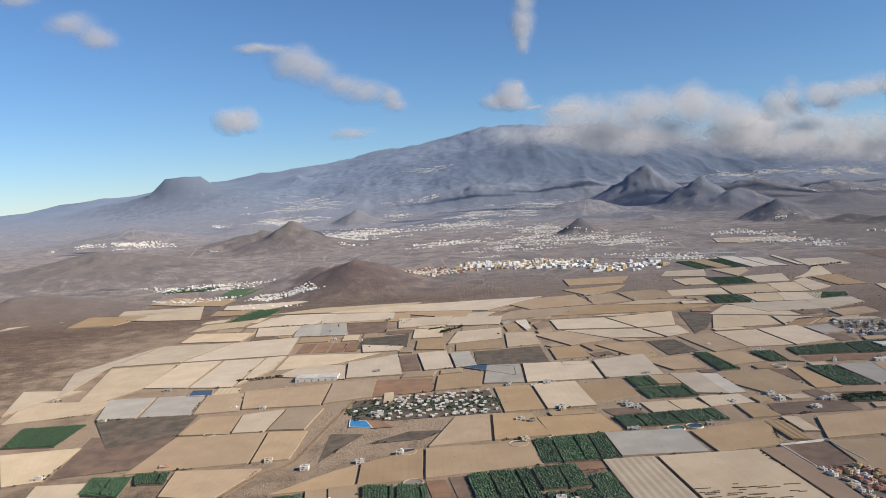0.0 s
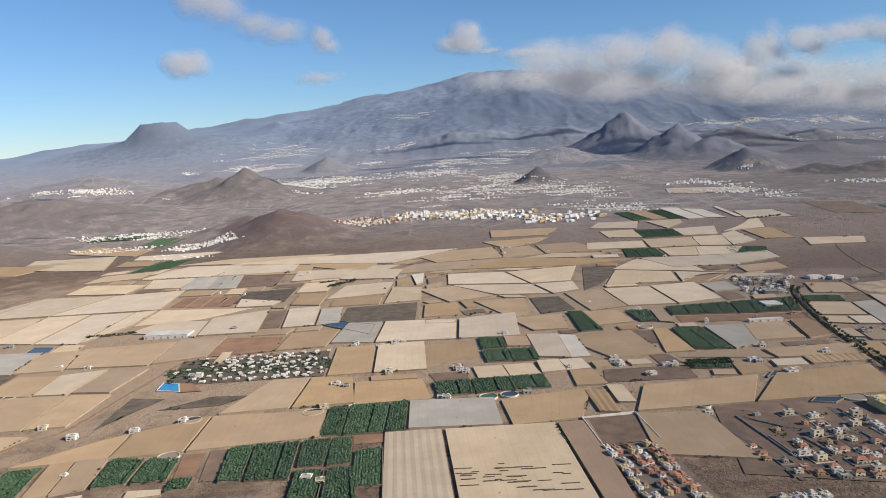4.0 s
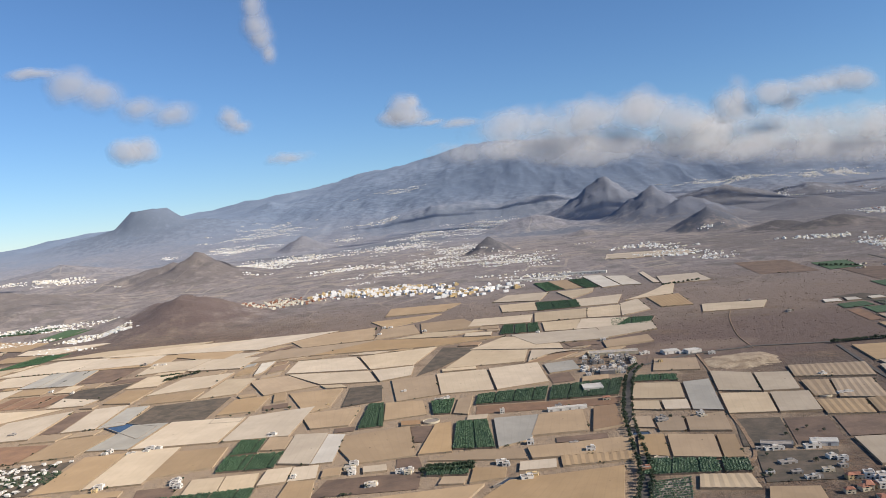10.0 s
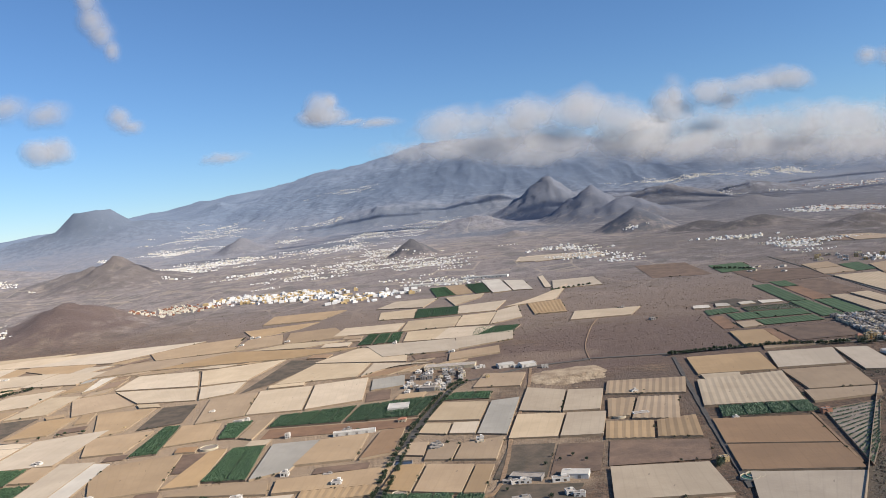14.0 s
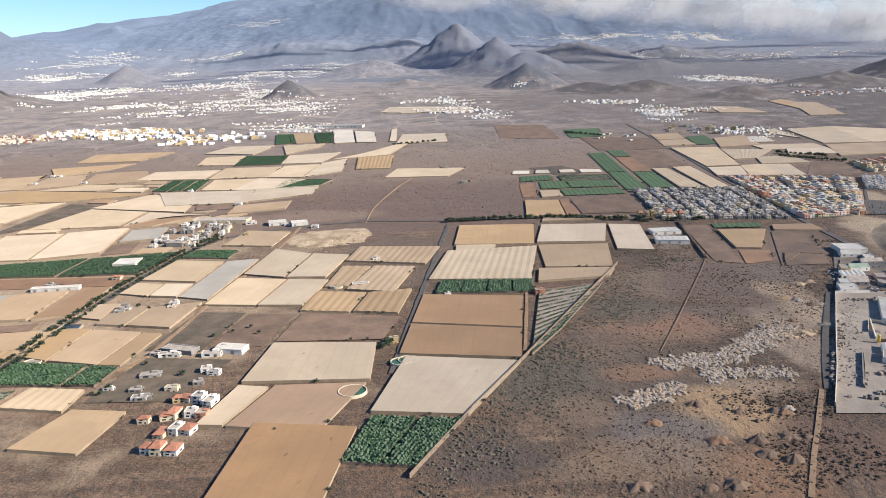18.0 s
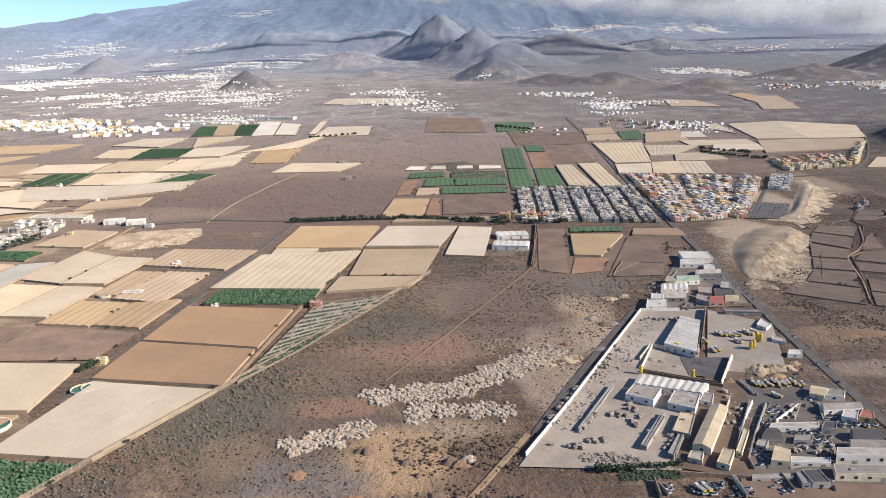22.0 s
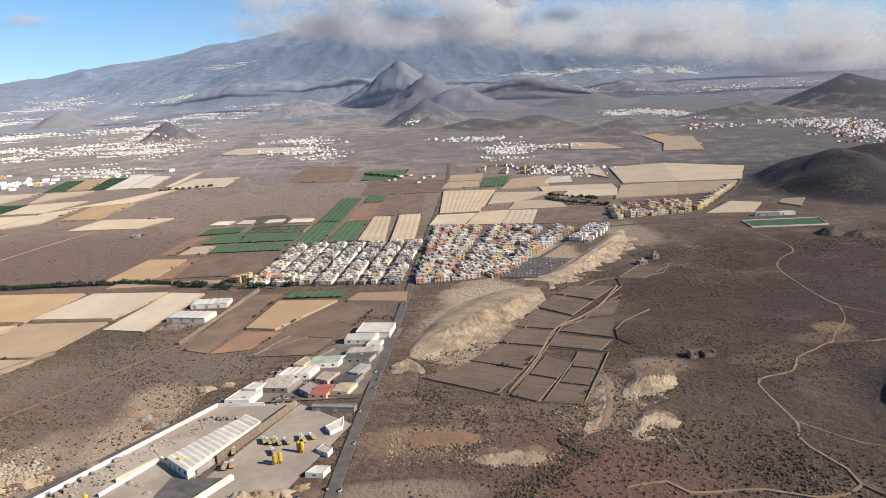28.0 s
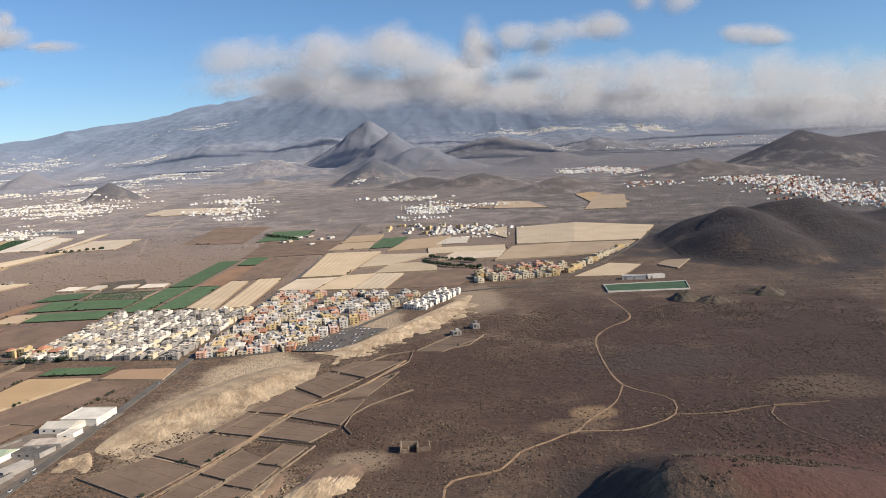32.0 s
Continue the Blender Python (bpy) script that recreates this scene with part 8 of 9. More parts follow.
for kind, p, w, d, h in (("farm", (460.9, 493.9), 8, 3.5, 1.8), ("hut", (436.7, 497.3), 5, 2.5, 1.4), ("farm", (444.5, 495.2), 6, 2, 1.4), ("white", (462.7, 477.1), 4, 4, 2.0), ("hut", (441.3, 475.3), 8, 4, 1.3), ("cream", (453.9, 460.6), 5, 3, 1.8), ("farm", (443.9, 454), 6, 3, 1.4), ("villa_yellow", (459, 450.5), 4, 3, 2.2),
                         ("white", (469.5, 448.5), 4, 3, 2.0), ("villa", (459, 437.1), 5, 4, 2.0), ("villa", (451.4, 435.2), 4, 3, 2.0), ("white", (466.8, 438.5), 4, 4, 2.4), ("hut", (462.5, 465.2), 4, 3, 1.5), ("hut", (440.1, 461.4), 5, 3, 1.3), ("farm", (429, 464), 4, 2, 1.2),
                         ("white", (-47, 903.3), 6, 4, 1.8), ("cream", (-53.1, 888.5), 5, 4, 1.6), ("farm", (-126.2, 824.1), 4, 3, 1.6), ("farm", (-95.3, 806.6), 3, 3, 1.8), ("white", (44.1, 594.1), 4, 2.5, 1.4), ("white", (64.3, 590), 6, 3, 1.2), ("farm", (74.4, 590.2), 4, 3, 1.5), ("yellow", (75.4, 520.8), 3, 2.5, 1.6), ("white", (121.9, 521.3), 5, 4, 1.8), ("farm", (155, 597.9), 3, 2, 1.2), ("yellow", (178.6, 669.8), 2.5, 2, 1.2),
                         ("white", (222.6, 527.8), 5, 3.5, 2.0), ("white", (224.1, 512.8), 4, 3, 1.8), ("cream", (255.5, 505), 4, 3, 1.8), ("farm", (239.5, 492), 3, 2, 1.2), ("farm", (191.4, 513.2), 3, 4, 1.6), ("white", (188.7, 991.7), 5, 4, 2.0), ("yellow", (319.9, 484.8), 6, 4, 2.2),
                         ("white", (402.9, 559.1), 5, 2.5, 1.4), ("cream", (425.7, 559.2), 4, 3, 1.6), ("farm", (442.4, 496.8), 9, 3, 1.3), ("red", (375.0, 480.7), 5, 4, 2.2), ("white", (466.4, 474.1), 5, 3, 1.8), ("hut", (445.3, 453.9), 6, 3, 1.4), ("villa", (378.5, 617.2), 5, 4, 2), ("yellow", (435.5, 707.2), 3, 3, 2.6), ("white", (459.8, 735.1), 6, 4, 1.6), ("white", (480.0, 724.1), 5, 4, 1.8), ("farm", (412.2, 756.7), 4, 3, 1.5), ("white", (264.4, 653.5), 7, 3, 1.6), ("white", (308.5, 607.3), 3, 3, 2.6), ("farm", (235.0, 688.6), 4, 3, 1.4), ("white", (250.9, 508.0), 5, 4, 1.8), ("cream", (238.0, 492.2), 5, 4, 1.8), ("farm", (307.6, 505.6), 4, 3, 1.6), ("farm", (343.6, 604.2), 6, 3, 1.4), ("hut", (346.4, 531.4), 5, 3, 1.2), ("farm", (249.2, 424.1), 4, 3, 1.6), ("white", (-146.3, 575.8), 5, 3, 1.5), ("farm", (-169.9, 581.4), 5, 3, 1.4), ("white", (-57.1, 442.5), 5, 4, 1.8), ("white", (51.1, 369.6), 5, 4, 2), ("cream", (57.8, 366.1), 4, 4, 1.8), ("white", (79.2, 596.2), 6, 3, 1.6), ("cream", (110.8, 470.6), 5, 3, 1.6), ("red", (-178.3, 456.1), 6, 4, 1.6), ("farm", (-67.8, 386.9), 3, 3, 1.4), ("farm", (564.8, 559.9), 3, 3, 1.2), ("farm", (430.9, 745.0), 8, 4, 1.5), ("white", (519.1, 583.9), 9, 4, 1.4)):
    house(kind, *p, w, d, h, rng.uniform(-10, 10), "farm buildings")
for p in ((-0.1, 838), (5.5, 843.6), (13.2, 843.6), (23.3, 842.5), (-4, 819.7), (0.5, 822.4), (-60.7, 769.5), (-51.7, 772.6), (-83, 771.3), (50.7, 791.9), (-10.1, 816.2), (120.3, 664.6), (132.8, 666.6), (136.4, 669.6), (149.6, 669.2), (106.2, 663.3), (429, 464), (454.1, 473.8), (435.7, 486.8), (476.6, 516.7), (464.2, 520.3), (471.2, 525.3), (456.3, 515.7), (427.3, 459.3), (424.1, 460.1)):
    tree(p[0], p[1], rng.uniform(1.5, 2.6), "farm trees", "small dark tree between plots")


for k in range(40):
    x, y = bilinear(((254.8, 349.9), (324.1, 334.8), (335.5, 407), (287.9, 422)), rng.random(), rng.random())
    tree(x, y, rng.uniform(0.9, 1.7), "garden trees", "small dark garden tree of the villa estate")


# ---- camp site with pool ----
CAMP = ((-70.8, 522), (33.3, 524.6), (27.9, 585), (-77.1, 578.9))


def unit_caravan():
    base = tagged(new("caravan"), "white caravan with a canvas awning among trees", "caravan", "caravans")
    part("body", Shape().box(-1.3, -0.6, 0.2, 1.3, 0.6, 1.25, 0.08).mesh("body", WHITEWASH), base)
    part("awning", Shape().add([(-1.2, -0.6, 1.15), (1.2, -0.6, 1.15), (1.2, -1.7, 0.85), (-1.2, -1.7, 0.85), (-1.2, -0.6, 1.22), (1.2, -0.6, 1.22), (1.2, -1.7, 0.92), (-1.2, -1.7, 0.92)],
                               [(3, 2, 1, 0), (4, 5, 6, 7), (0, 1, 5, 4), (2, 3, 7, 6), (1, 2, 6, 5), (3, 0, 4, 7)]).mesh("awning", SHEET), base)
    part("window", Shape().box(-0.6, -0.63, 0.65, 0.6, -0.57, 0.95).mesh("window", GLASS), base)
    return base


pavement("camp_ground", CAMP, SCRUB, "dark shaded ground of the camp site", 0.22)
first_caravan = unit_caravan()
x0, y0 = bilinear(CAMP, 0.5, 0.5)
first_caravan.matrix_basis = pose(x0, y0, z_at(x0, y0) + 0.2)
for k in range(210):
    u, v = rng.random(), rng.random()
    if rng.random() > 0.25 + u:
        continue
    x, y = bilinear(CAMP, u, v)
    copy_thing(first_caravan, pose(x, y, z_at(x, y) + 0.2, 0, 0, rng.choice((0, 90, 180, 270)) + rng.uniform(-8, 8)))
for k in range(50):
    u, v = rng.random() ** 1.3, rng.random()
    x, y = bilinear(CAMP, u, v)
    tree(x, y, rng.uniform(1.5, 3.0), "camp trees", "dark green tree shading the camp site")
POOLSIDE = ((-72.5, 512.9), (-55.5, 507.8), (-61.9, 525.5), (-73.7, 529.2))
base = tagged(new("swimming_pool"), "bright blue swimming pool at the camp site", "swimming pool")
part("water", draped("water", POOLSIDE, 0.5, POOL), base)
for i in range(4):
    part("rim", side("rim", POOLSIDE[i], POOLSIDE[(i + 1) % 4], 0.6, WHITEWASH, 0.6), base)
pavement("pavement", ((-56.1, 506.8), (-41.1, 507.1), (-52.6, 523.9), (-61.9, 525.5)), ORANGE, "terracotta paved terrace by the pool", 0.4)
house("white", *(-55, 537.6), 9, 5, 2.6, 5)


for material, s in row_shapes.items():
    tagged(new("town_houses", s.mesh("town_houses", material)), "densely packed small town houses with flat roofs", "houses", kind="stuff")


# ---- far towns ----
def far_town(label, places, size, colours):
    """Small pale buildings, too many to count, strung in streets along a slope: centre, half widths, number."""
    r_ = random.Random(len(label) + len(places))
    shapes = [Shape() for _ in colours]
    for cx, cy, rx, ry, count in places:
        spots = []
        while len(spots) < 1.9 * count:
            # short streets that follow the slope
            sx, sy = cx + r_.gauss(0, rx * 0.55), cy + r_.gauss(0, ry * 0.5)
            for k in range(r_.randint(2, 9)):
                spots.append((sx + k * size * r_.uniform(0.9, 1.5), sy + r_.gauss(0, size * 0.7)))
        spots = np.array(spots)
        spots = spots[ground_height(spots[:, 0], spots[:, 1])[1] < 14]
        heights = land_height(spots[:, 0], spots[:, 1])
        for (x, y), z in zip(spots, heights):
            w, d, h = size * r_.uniform(0.25, 0.95), size * r_.uniform(0.3, 0.8), size * r_.uniform(0.16, 0.42)
            b = Shape().box(-w / 2, -d / 2, -3, w / 2, d / 2, h)
            if r_.random() < 0.4:
                b.box(-w * 0.3, -d * 0.3, h, w * 0.1, d * 0.3, h * 1.5)
            m = pose(x, y, z, 0, 0, r_.choice((10, 14, 40)))
            shapes[r_.randrange(len(colours))].add([m @ Vector(p) for p in b.v], b.f)
    for s, c in zip(shapes, colours):
        if s.v:
            tagged(new("distant_town", s.mesh("distant_town", c)), label, "town", kind="stuff")


far_town("distant white town strung along a slope", ((-937, 2137, 126, 45, 160), (-840, 2777, 30, 31, 14), (-274, 2196, 176, 220, 420), (-622, 2831, 115, 79, 170), (-19, 1750, 72, 70, 70)), 6.1, (FAR_WHITE, FAR_CREAM, FAR_WHITE))
far_town("distant white houses in bands on a far slope", ((-599, 3220, 214, 220, 150), (-648, 3062, 161, 44, 60), (-85, 3734, 153, 79, 60), (-85, 3073, 129, 43, 60), (-185, 2771, 57, 66, 50), (125, 2609, 85, 137, 150), (67, 2291, 105, 164, 150), (-393, 1879, 122, 23, 20)), 6.1, (FAR_WHITE, FAR_CREAM, FAR_WHITE))
far_town("white and yellow apartment quarter on the plain", ((39, 1335, 25, 44, 34), (88, 1322, 22, 37, 34), (147, 1308, 43, 48, 90), (246, 1212, 16, 37, 40)), 9.4, (FAR_WHITE, FAR_WHITE, YELLOW))
far_town("orange roofed houses below a dark hill", ((-36, 1298, 35, 38, 70), (-68, 1254, 1, 12, 14)), 6.1, (FAR_CREAM, FAR_CREAM, TILES))
far_town("white village along the foot of dark hills", ((-433, 1305, 95, 35, 150), (-409, 1174, 47, 30, 70), (-253, 1158, 58, 32, 130), (-284, 1085, 61, 45, 20)), 4.6, (FAR_WHITE, FAR_CREAM, FAR_WHITE))
far_town("distant white town spread over the plain", ((323, 2682, 147, 196, 400), (243, 1937, 64, 174, 130), (343, 1523, 67, 102, 130), (169, 1676, 71, 116, 80), (109, 1571, 70, 97, 60), (371, 1302, 48, 47, 60)), 4.6, (FAR_WHITE, FAR_CREAM, FAR_WHITE))
far_town("distant white hill town below the clouds", ((1317, 3279, 211, 46, 200), (1727, 3259, 160, 86, 330), (1396, 2868, 149, 162, 40), (599, 1564, 52, 70, 50), (877, 1475, 37, 28, 40), (1212, 1925, 8, 98, 50), (606, 1424, 39, 27, 30)), 6.1, (FAR_WHITE, FAR_CREAM, FAR_WHITE))
far_town("distant white houses scattered over the plain", ((254, 1681, 133, 220, 260), (602, 1444, 69, 34, 50), (670, 1357, 34, 48, 30), (918, 1344, 27, 121, 110), (788, 1802, 22, 12, 12), (971, 1353, 37, 35, 50), (958, 1127, 29, 32, 60)), 4.6, (FAR_WHITE, FAR_CREAM, FAR_WHITE))
far_town("white and cream valley town with orange roofs", ((1297, 1894, 33, 165, 230), (1444, 1507, 48, 84, 260), (1453, 1361, 54, 89, 380), (1452, 1257, 43, 76, 330), (1981, 2828, 260, 99, 70), (1730, 2798, 105, 164, 60), (1266, 1534, 45, 48, 30)), 5.5, (FAR_WHITE, FAR_CREAM, FAR_WHITE, TILES))


# ---- scrub, rubble and stones ----
def scatter(name, label, boxes, material, low, high, seed, keep=None, flat=0.7, patchy=0.3):
    """Low lumps of bush or stone over stretches of the plain: x0, y0, x1, y1, number."""
    r_ = np.random.default_rng(seed)
    spots = np.concatenate([r_.uniform((x0, y0), (x1, y1), (count, 2)) for x0, y0, x1, y1, count in boxes])
    thick = np.array([noise.noise((x / 22, y / 22, 5.0)) for x, y in spots])
    spots = spots[thick > r_.uniform(-0.55, patchy, len(spots))]
    if keep:
        spots = spots[[keep(x, y) for x, y in spots]]
    n = len(spots)
    z = ground_height(spots[:, 0], spots[:, 1])[0] - 0.15
    r = low + (high - low) * r_.random(n) ** 2
    turn = r_.random(n)[:, None] * 6.28 + np.arange(5) * 1.2566
    k = r_.uniform(0.7, 1.2, (2, n, 5))
    lower = np.stack([spots[:, :1] + r[:, None] * np.cos(turn) * k[0], spots[:, 1:] + r[:, None] * np.sin(turn) * k[0], np.repeat(z[:, None] - 0.1, 5, 1)], -1)
    upper = np.stack([spots[:, :1] + 0.6 * r[:, None] * np.cos(turn + 0.6) * k[1], spots[:, 1:] + 0.6 * r[:, None] * np.sin(turn + 0.6) * k[1], z[:, None] + (r * flat)[:, None] * r_.uniform(0.7, 1.2, (n, 5))], -1)
    verts = np.concatenate([lower, upper], 1).reshape(-1, 3)
    tri = np.array([(i, (i + 1) % 5, 5 + i) for i in range(5)] + [((i + 1) % 5, 5 + (i + 1) % 5, 5 + i) for i in range(5)] + [(5, 6, 7), (5, 7, 8), (5, 8, 9)])
    faces = (tri[None] + 10 * np.arange(n)[:, None, None]).reshape(-1, 3)
    tagged(new(name, mesh(name, verts.tolist(), faces.tolist(), material)), label, name.replace("_", " "), kind="stuff")


EDGE = ((542.9, 388.9), (565.2, 430.5), (592.2, 476.8), (617.4, 520.7), (664.9, 602.4))


def open_scrub(x, y):
    edge = np.interp(y, [p[1] for p in EDGE], [p[0] for p in EDGE])
    wall = 689 + (y - 419) * 0.569
    if x < edge + 1.5 or (y < 545 and wall - 2 < x < 812) or 794 < x < 822:
        return False
    if 590 < y < 900 and x < 890 and x > 730:
        return False
    return not (y > 700 and x < 950)


scatter("dry_scrub", "dark dry scrub bushes over brown ground", ((500, 350, 800, 640, 30000), (820, 380, 1180, 760, 95000)), BUSH, 0.14, 0.6, 3, open_scrub)
scatter("dry_grass", "tufts of dry pale grass over brown ground", ((500, 350, 800, 640, 24000), (820, 380, 1100, 760, 36000)), STRAW, 0.12, 0.4, 13, open_scrub)
scatter("dry_scrub", "sparse dark bushes on bare fields", ((450, 740, 900, 1200, 5000), (-420, 900, 500, 1600, 5000), (1000, 700, 1700, 1500, 12000)), BUSH, 0.25, 0.75, 4)
UPPER_BAND = ((645.5, 461.0), (658.0, 463.0), (672.3, 466.6), (686.9, 476.1), (705.6, 492.2))
LOWER_BAND = ((622.0, 431.0), (636.5, 438.0), (648.2, 444.3), (662.7, 451.1), (684.0, 448.6))


def to_line(line, x, y):
    """Distance of a spot from a line on the plan."""
    best = 99
    for (ax, ay), (bx, by) in zip(line, line[1:]):
        t = max(0, min(1, ((x - ax) * (bx - ax) + (y - ay) * (by - ay)) / ((bx - ax) ** 2 + (by - ay) ** 2)))
        best = min(best, math.dist((x, y), (ax + (bx - ax) * t, ay + (by - ay) * t)))
    return best


def near_band(x, y):
    ragged = 4.5 * noise.noise((x / 6, y / 6, 2.0)) + 2 * noise.noise((x / 2, y / 2, 4.0))
    return min(to_line(UPPER_BAND, x, y) - 6.5, to_line(LOWER_BAND, x, y) - 5) + ragged < 0


scatter("stone_rubble", "pale grey stone rubble dumped on bare ground", ((612, 420, 716, 504, 24000),), RUBBLE, 0.2, 1.0, 5, near_band, 0.75, -0.54)
scatter("stone_rubble", "whitish broken blocks among dumped rubble", ((612, 420, 716, 504, 5000),), CHALK, 0.3, 1.2, 15, near_band, 0.7, -0.3)
for p, r, hgt in (((642.5, 426.1), 3.2, 1.5), ((654.6, 428.9), 1.6, 0.8), ((654.9, 418.8), 2.6, 1.1), ((660.3, 425.2), 1.4, 0.7), ((666.9, 418.3), 2.6, 1.2), ((657.9, 411.7), 1.6, 0.7), ((640.2, 400.4), 4.5, 1.3), ((652.3, 399), 3.6, 1.7), ((651.7, 390.9), 4.0, 1.3),
                  ((657.4, 386.8), 3.4, 1.8), ((663.1, 400.7), 3.6, 1.0), ((635, 375.5), 4.0, 1.4), ((624, 414), 3.6, 0.9), ((607.8, 377.6), 4.0, 1.2), ((627.1, 374.8), 3.0, 1.0), ((668.5, 400.1), 2.0, 0.8), ((715.7, 501.6), 2.0, 0.9), ((710.6, 484.1), 4.0, 1.0), ((735.8, 521.3), 3.4, 1.0), ((733.4, 530.4), 3.0, 0.8)):
    tipped_heap(p, r, hgt, rng.choice((ORANGE, SOIL, SOIL, EARTH)), "rough brown heap of earth and stones on waste ground")
scatter("spoil_heap", "scattered clods of earth and rock", ((*(617.6, 372.1), *(682.5, 428.5), 2500), (*(588.3, 374.1), *(623.6, 403.7), 1800)), SOIL, 0.1, 0.5, 6, flat=0.6)
scatter("stone_rubble", "stacked blocks and pallets in the works yard", ((700, 425, 735, 470, 420), (735, 480, 752, 525, 320)), RUBBLE, 0.3, 0.6, 8, lambda x, y: x > 693 + (y - 419) * 0.569)

def bush_strip(x, y):
    edge = np.interp(y, [p[1] for p in EDGE], [p[0] for p in EDGE])
    return edge + 2 < x < edge + 30 + 10 * noise.noise((x / 12, y / 12, 0))


scatter("dense_scrub", "dense grey-green bushes below the field wall", ((500, 350, 760, 640, 34000),), OLIVE, 0.22, 0.75, 31, bush_strip, 0.8, 0.1)
scatter("dense_scrub", "dark thicket along a lane", ((*(650.8, 371.6), *(687, 432.8), 900),), BUSH, 0.3, 0.8, 32, None, 0.8, -0.3)
def near_line(line, width):
    def test(x, y):
        return to_line(line, x, y) < width * (0.8 + 0.9 * noise.noise((x / 8, y / 8, 7.0)))
    return test


def strewn(name, label, line, width, count, material, low, high, seed, flat=0.8):
    """Bushes or stones along a line on the ground."""
    box = (min(p[0] for p in line) - width, min(p[1] for p in line) - width, max(p[0] for p in line) + width, max(p[1] for p in line) + width)
    scatter(name, label, ((*box, count),), material, low, high, seed, near_line(line, width), flat, -0.4)


def edge_shrubs():
    """Small trees and shrubs here and there along the lanes between plots."""
    r_ = random.Random(77)
    crown = [next(o for o in t.children if o.name.startswith("crown")).data for t in tree_kinds]
    tops = [([v.co.copy() for v in me.vertices], [tuple(p.vertices) for p in me.polygons][::2]) for me in crown]
    v, f = [], []
    for a, b in plot_edges:
        if r_.random() < 0.5:
            continue
        start, run = r_.random(), r_.uniform(0.05, 0.5)
        for k in range(max(1, int(run * math.dist(a, b) / r_.uniform(1.8, 5)))):
            t = start + run * r_.random()
            if t > 1:
                continue
            x, y = a[0] + (b[0] - a[0]) * t + r_.uniform(-0.5, 0.5), a[1] + (b[1] - a[1]) * t + r_.uniform(-0.5, 0.5)
            h = r_.uniform(0.8, 2.2)
            m = pose(x, y, z_at(x, y) - 0.1 * h, 0, 0, r_.uniform(0, 360)) @ Matrix.Diagonal((h, h, h, 1))
            points, faces = r_.choice(tops)
            n = len(v)
            v += [m @ q for q in points]
            f += [tuple(i + n for i in q) for q in faces]
    tagged(new("lane_shrubs", mesh("lane_shrubs", v, f, TREE)), "small dark trees and shrubs along lanes between plots", "shrubs", kind="stuff")


edge_shrubs()
# bushes on the gully lines also stand in for gully shade; none is dug
strewn("dark_bushes", "dense dark bushes standing for a shaded gully", [(873.9, 497.7), (861.8, 473.7), (845.8, 454.5), (837.5, 447.8)], 5, 1800, BUSH, 0.2, 0.8, 21)
strewn("dark_bushes", "dense dark bushes standing for a shaded gully", [(807.2, 441.5), (822.2, 440.3), (838.5, 430.8), (848.2, 424)], 4, 1560, BUSH, 0.15, 0.55, 22)
strewn("dark_bushes", "dark bushes along the road verge", [(806.9, 542.3), (802.8, 489), (799.8, 450.7), (796.9, 422.1)], 3, 3000, BUSH, 0.2, 0.6, 25)
strewn("dark_bushes", "dense dark bushes standing for a shaded gully", [(876.0, 488.1), (867.9, 482.1), (859.8, 473.9), (850.1, 464.8)], 4.5, 3000, BUSH, 0.15, 0.55, 51)
strewn("dark_bushes", "dense dark bushes standing for a shaded gully", [(870.3, 496.0), (873.8, 492.0), (876.5, 488.8)], 2.5, 2500, BUSH, 0.25, 0.8, 52)
strewn("dark_bushes", "dark bushes below the terraces", [(816.4, 537.9), (828.5, 536.4), (844.4, 518.0), (843.5, 495.8)], 4, 1800, BUSH, 0.15, 0.55, 53)
strewn("stored_goods", "small stacked goods along the inside of the yard wall", [(702.1, 435.4), (715.2, 457.5), (733.4, 487.9), (753.3, 521.4)], 4.5, 3600, RUBBLE, 0.25, 0.8, 26, 1.1)
strewn("stored_goods", "dark stacked goods along the inside of the yard wall", [(704.1, 434.4), (717.2, 456.5), (735.4, 486.9), (753.3, 519.4)], 4.0, 2600, CHAR, 0.2, 0.6, 29, 1.1)
strewn("boulders", "row of round pale boulders at the yard edge", [(706.0, 417.2), (712.5, 416.6), (718.8, 414.6)], 2.6, 420, RUBBLE, 0.5, 0.9, 30, 1.0)
strewn("stored_goods", "small stacked goods and scrap in the works yard", [(765.1, 417.8), (773.7, 424.2), (779, 422), (785.6, 432.7)], 7, 1500, RUBBLE, 0.2, 0.7, 27, 1.0)
strewn("stored_goods", "small stacked goods and scrap in the works yard", [(750.9, 433.4), (761.4, 442.7), (763.6, 434.4), (758.2, 420)], 6, 1500, RUBBLE, 0.2, 0.7, 28, 1.0)
scatter("dark_bushes", "dense dark bushes along the yard edge", ((*(712.5, 405.6), *(730.5, 412), 700),), TREE, 0.2, 0.6, 24, lambda x, y: True, 0.9, -0.5)
scatter("pale_stones", "pale broken tuff stones on eroded ground", ((*(815.1, 486.2), *(849, 509.7), 700), (*(846, 481.9), *(869.7, 491.4), 700), (*(869.1, 491.4), *(903.7, 547.2), 700), (*(869.1, 503.2), *(898.9, 547.9), 900), (*(683.1, 455.4), *(711.7, 509.9), 1500), (*(717.6, 509.4), *(746, 555.5), 900)), CHALK, 0.12, 0.5, 22, patchy=0.0)

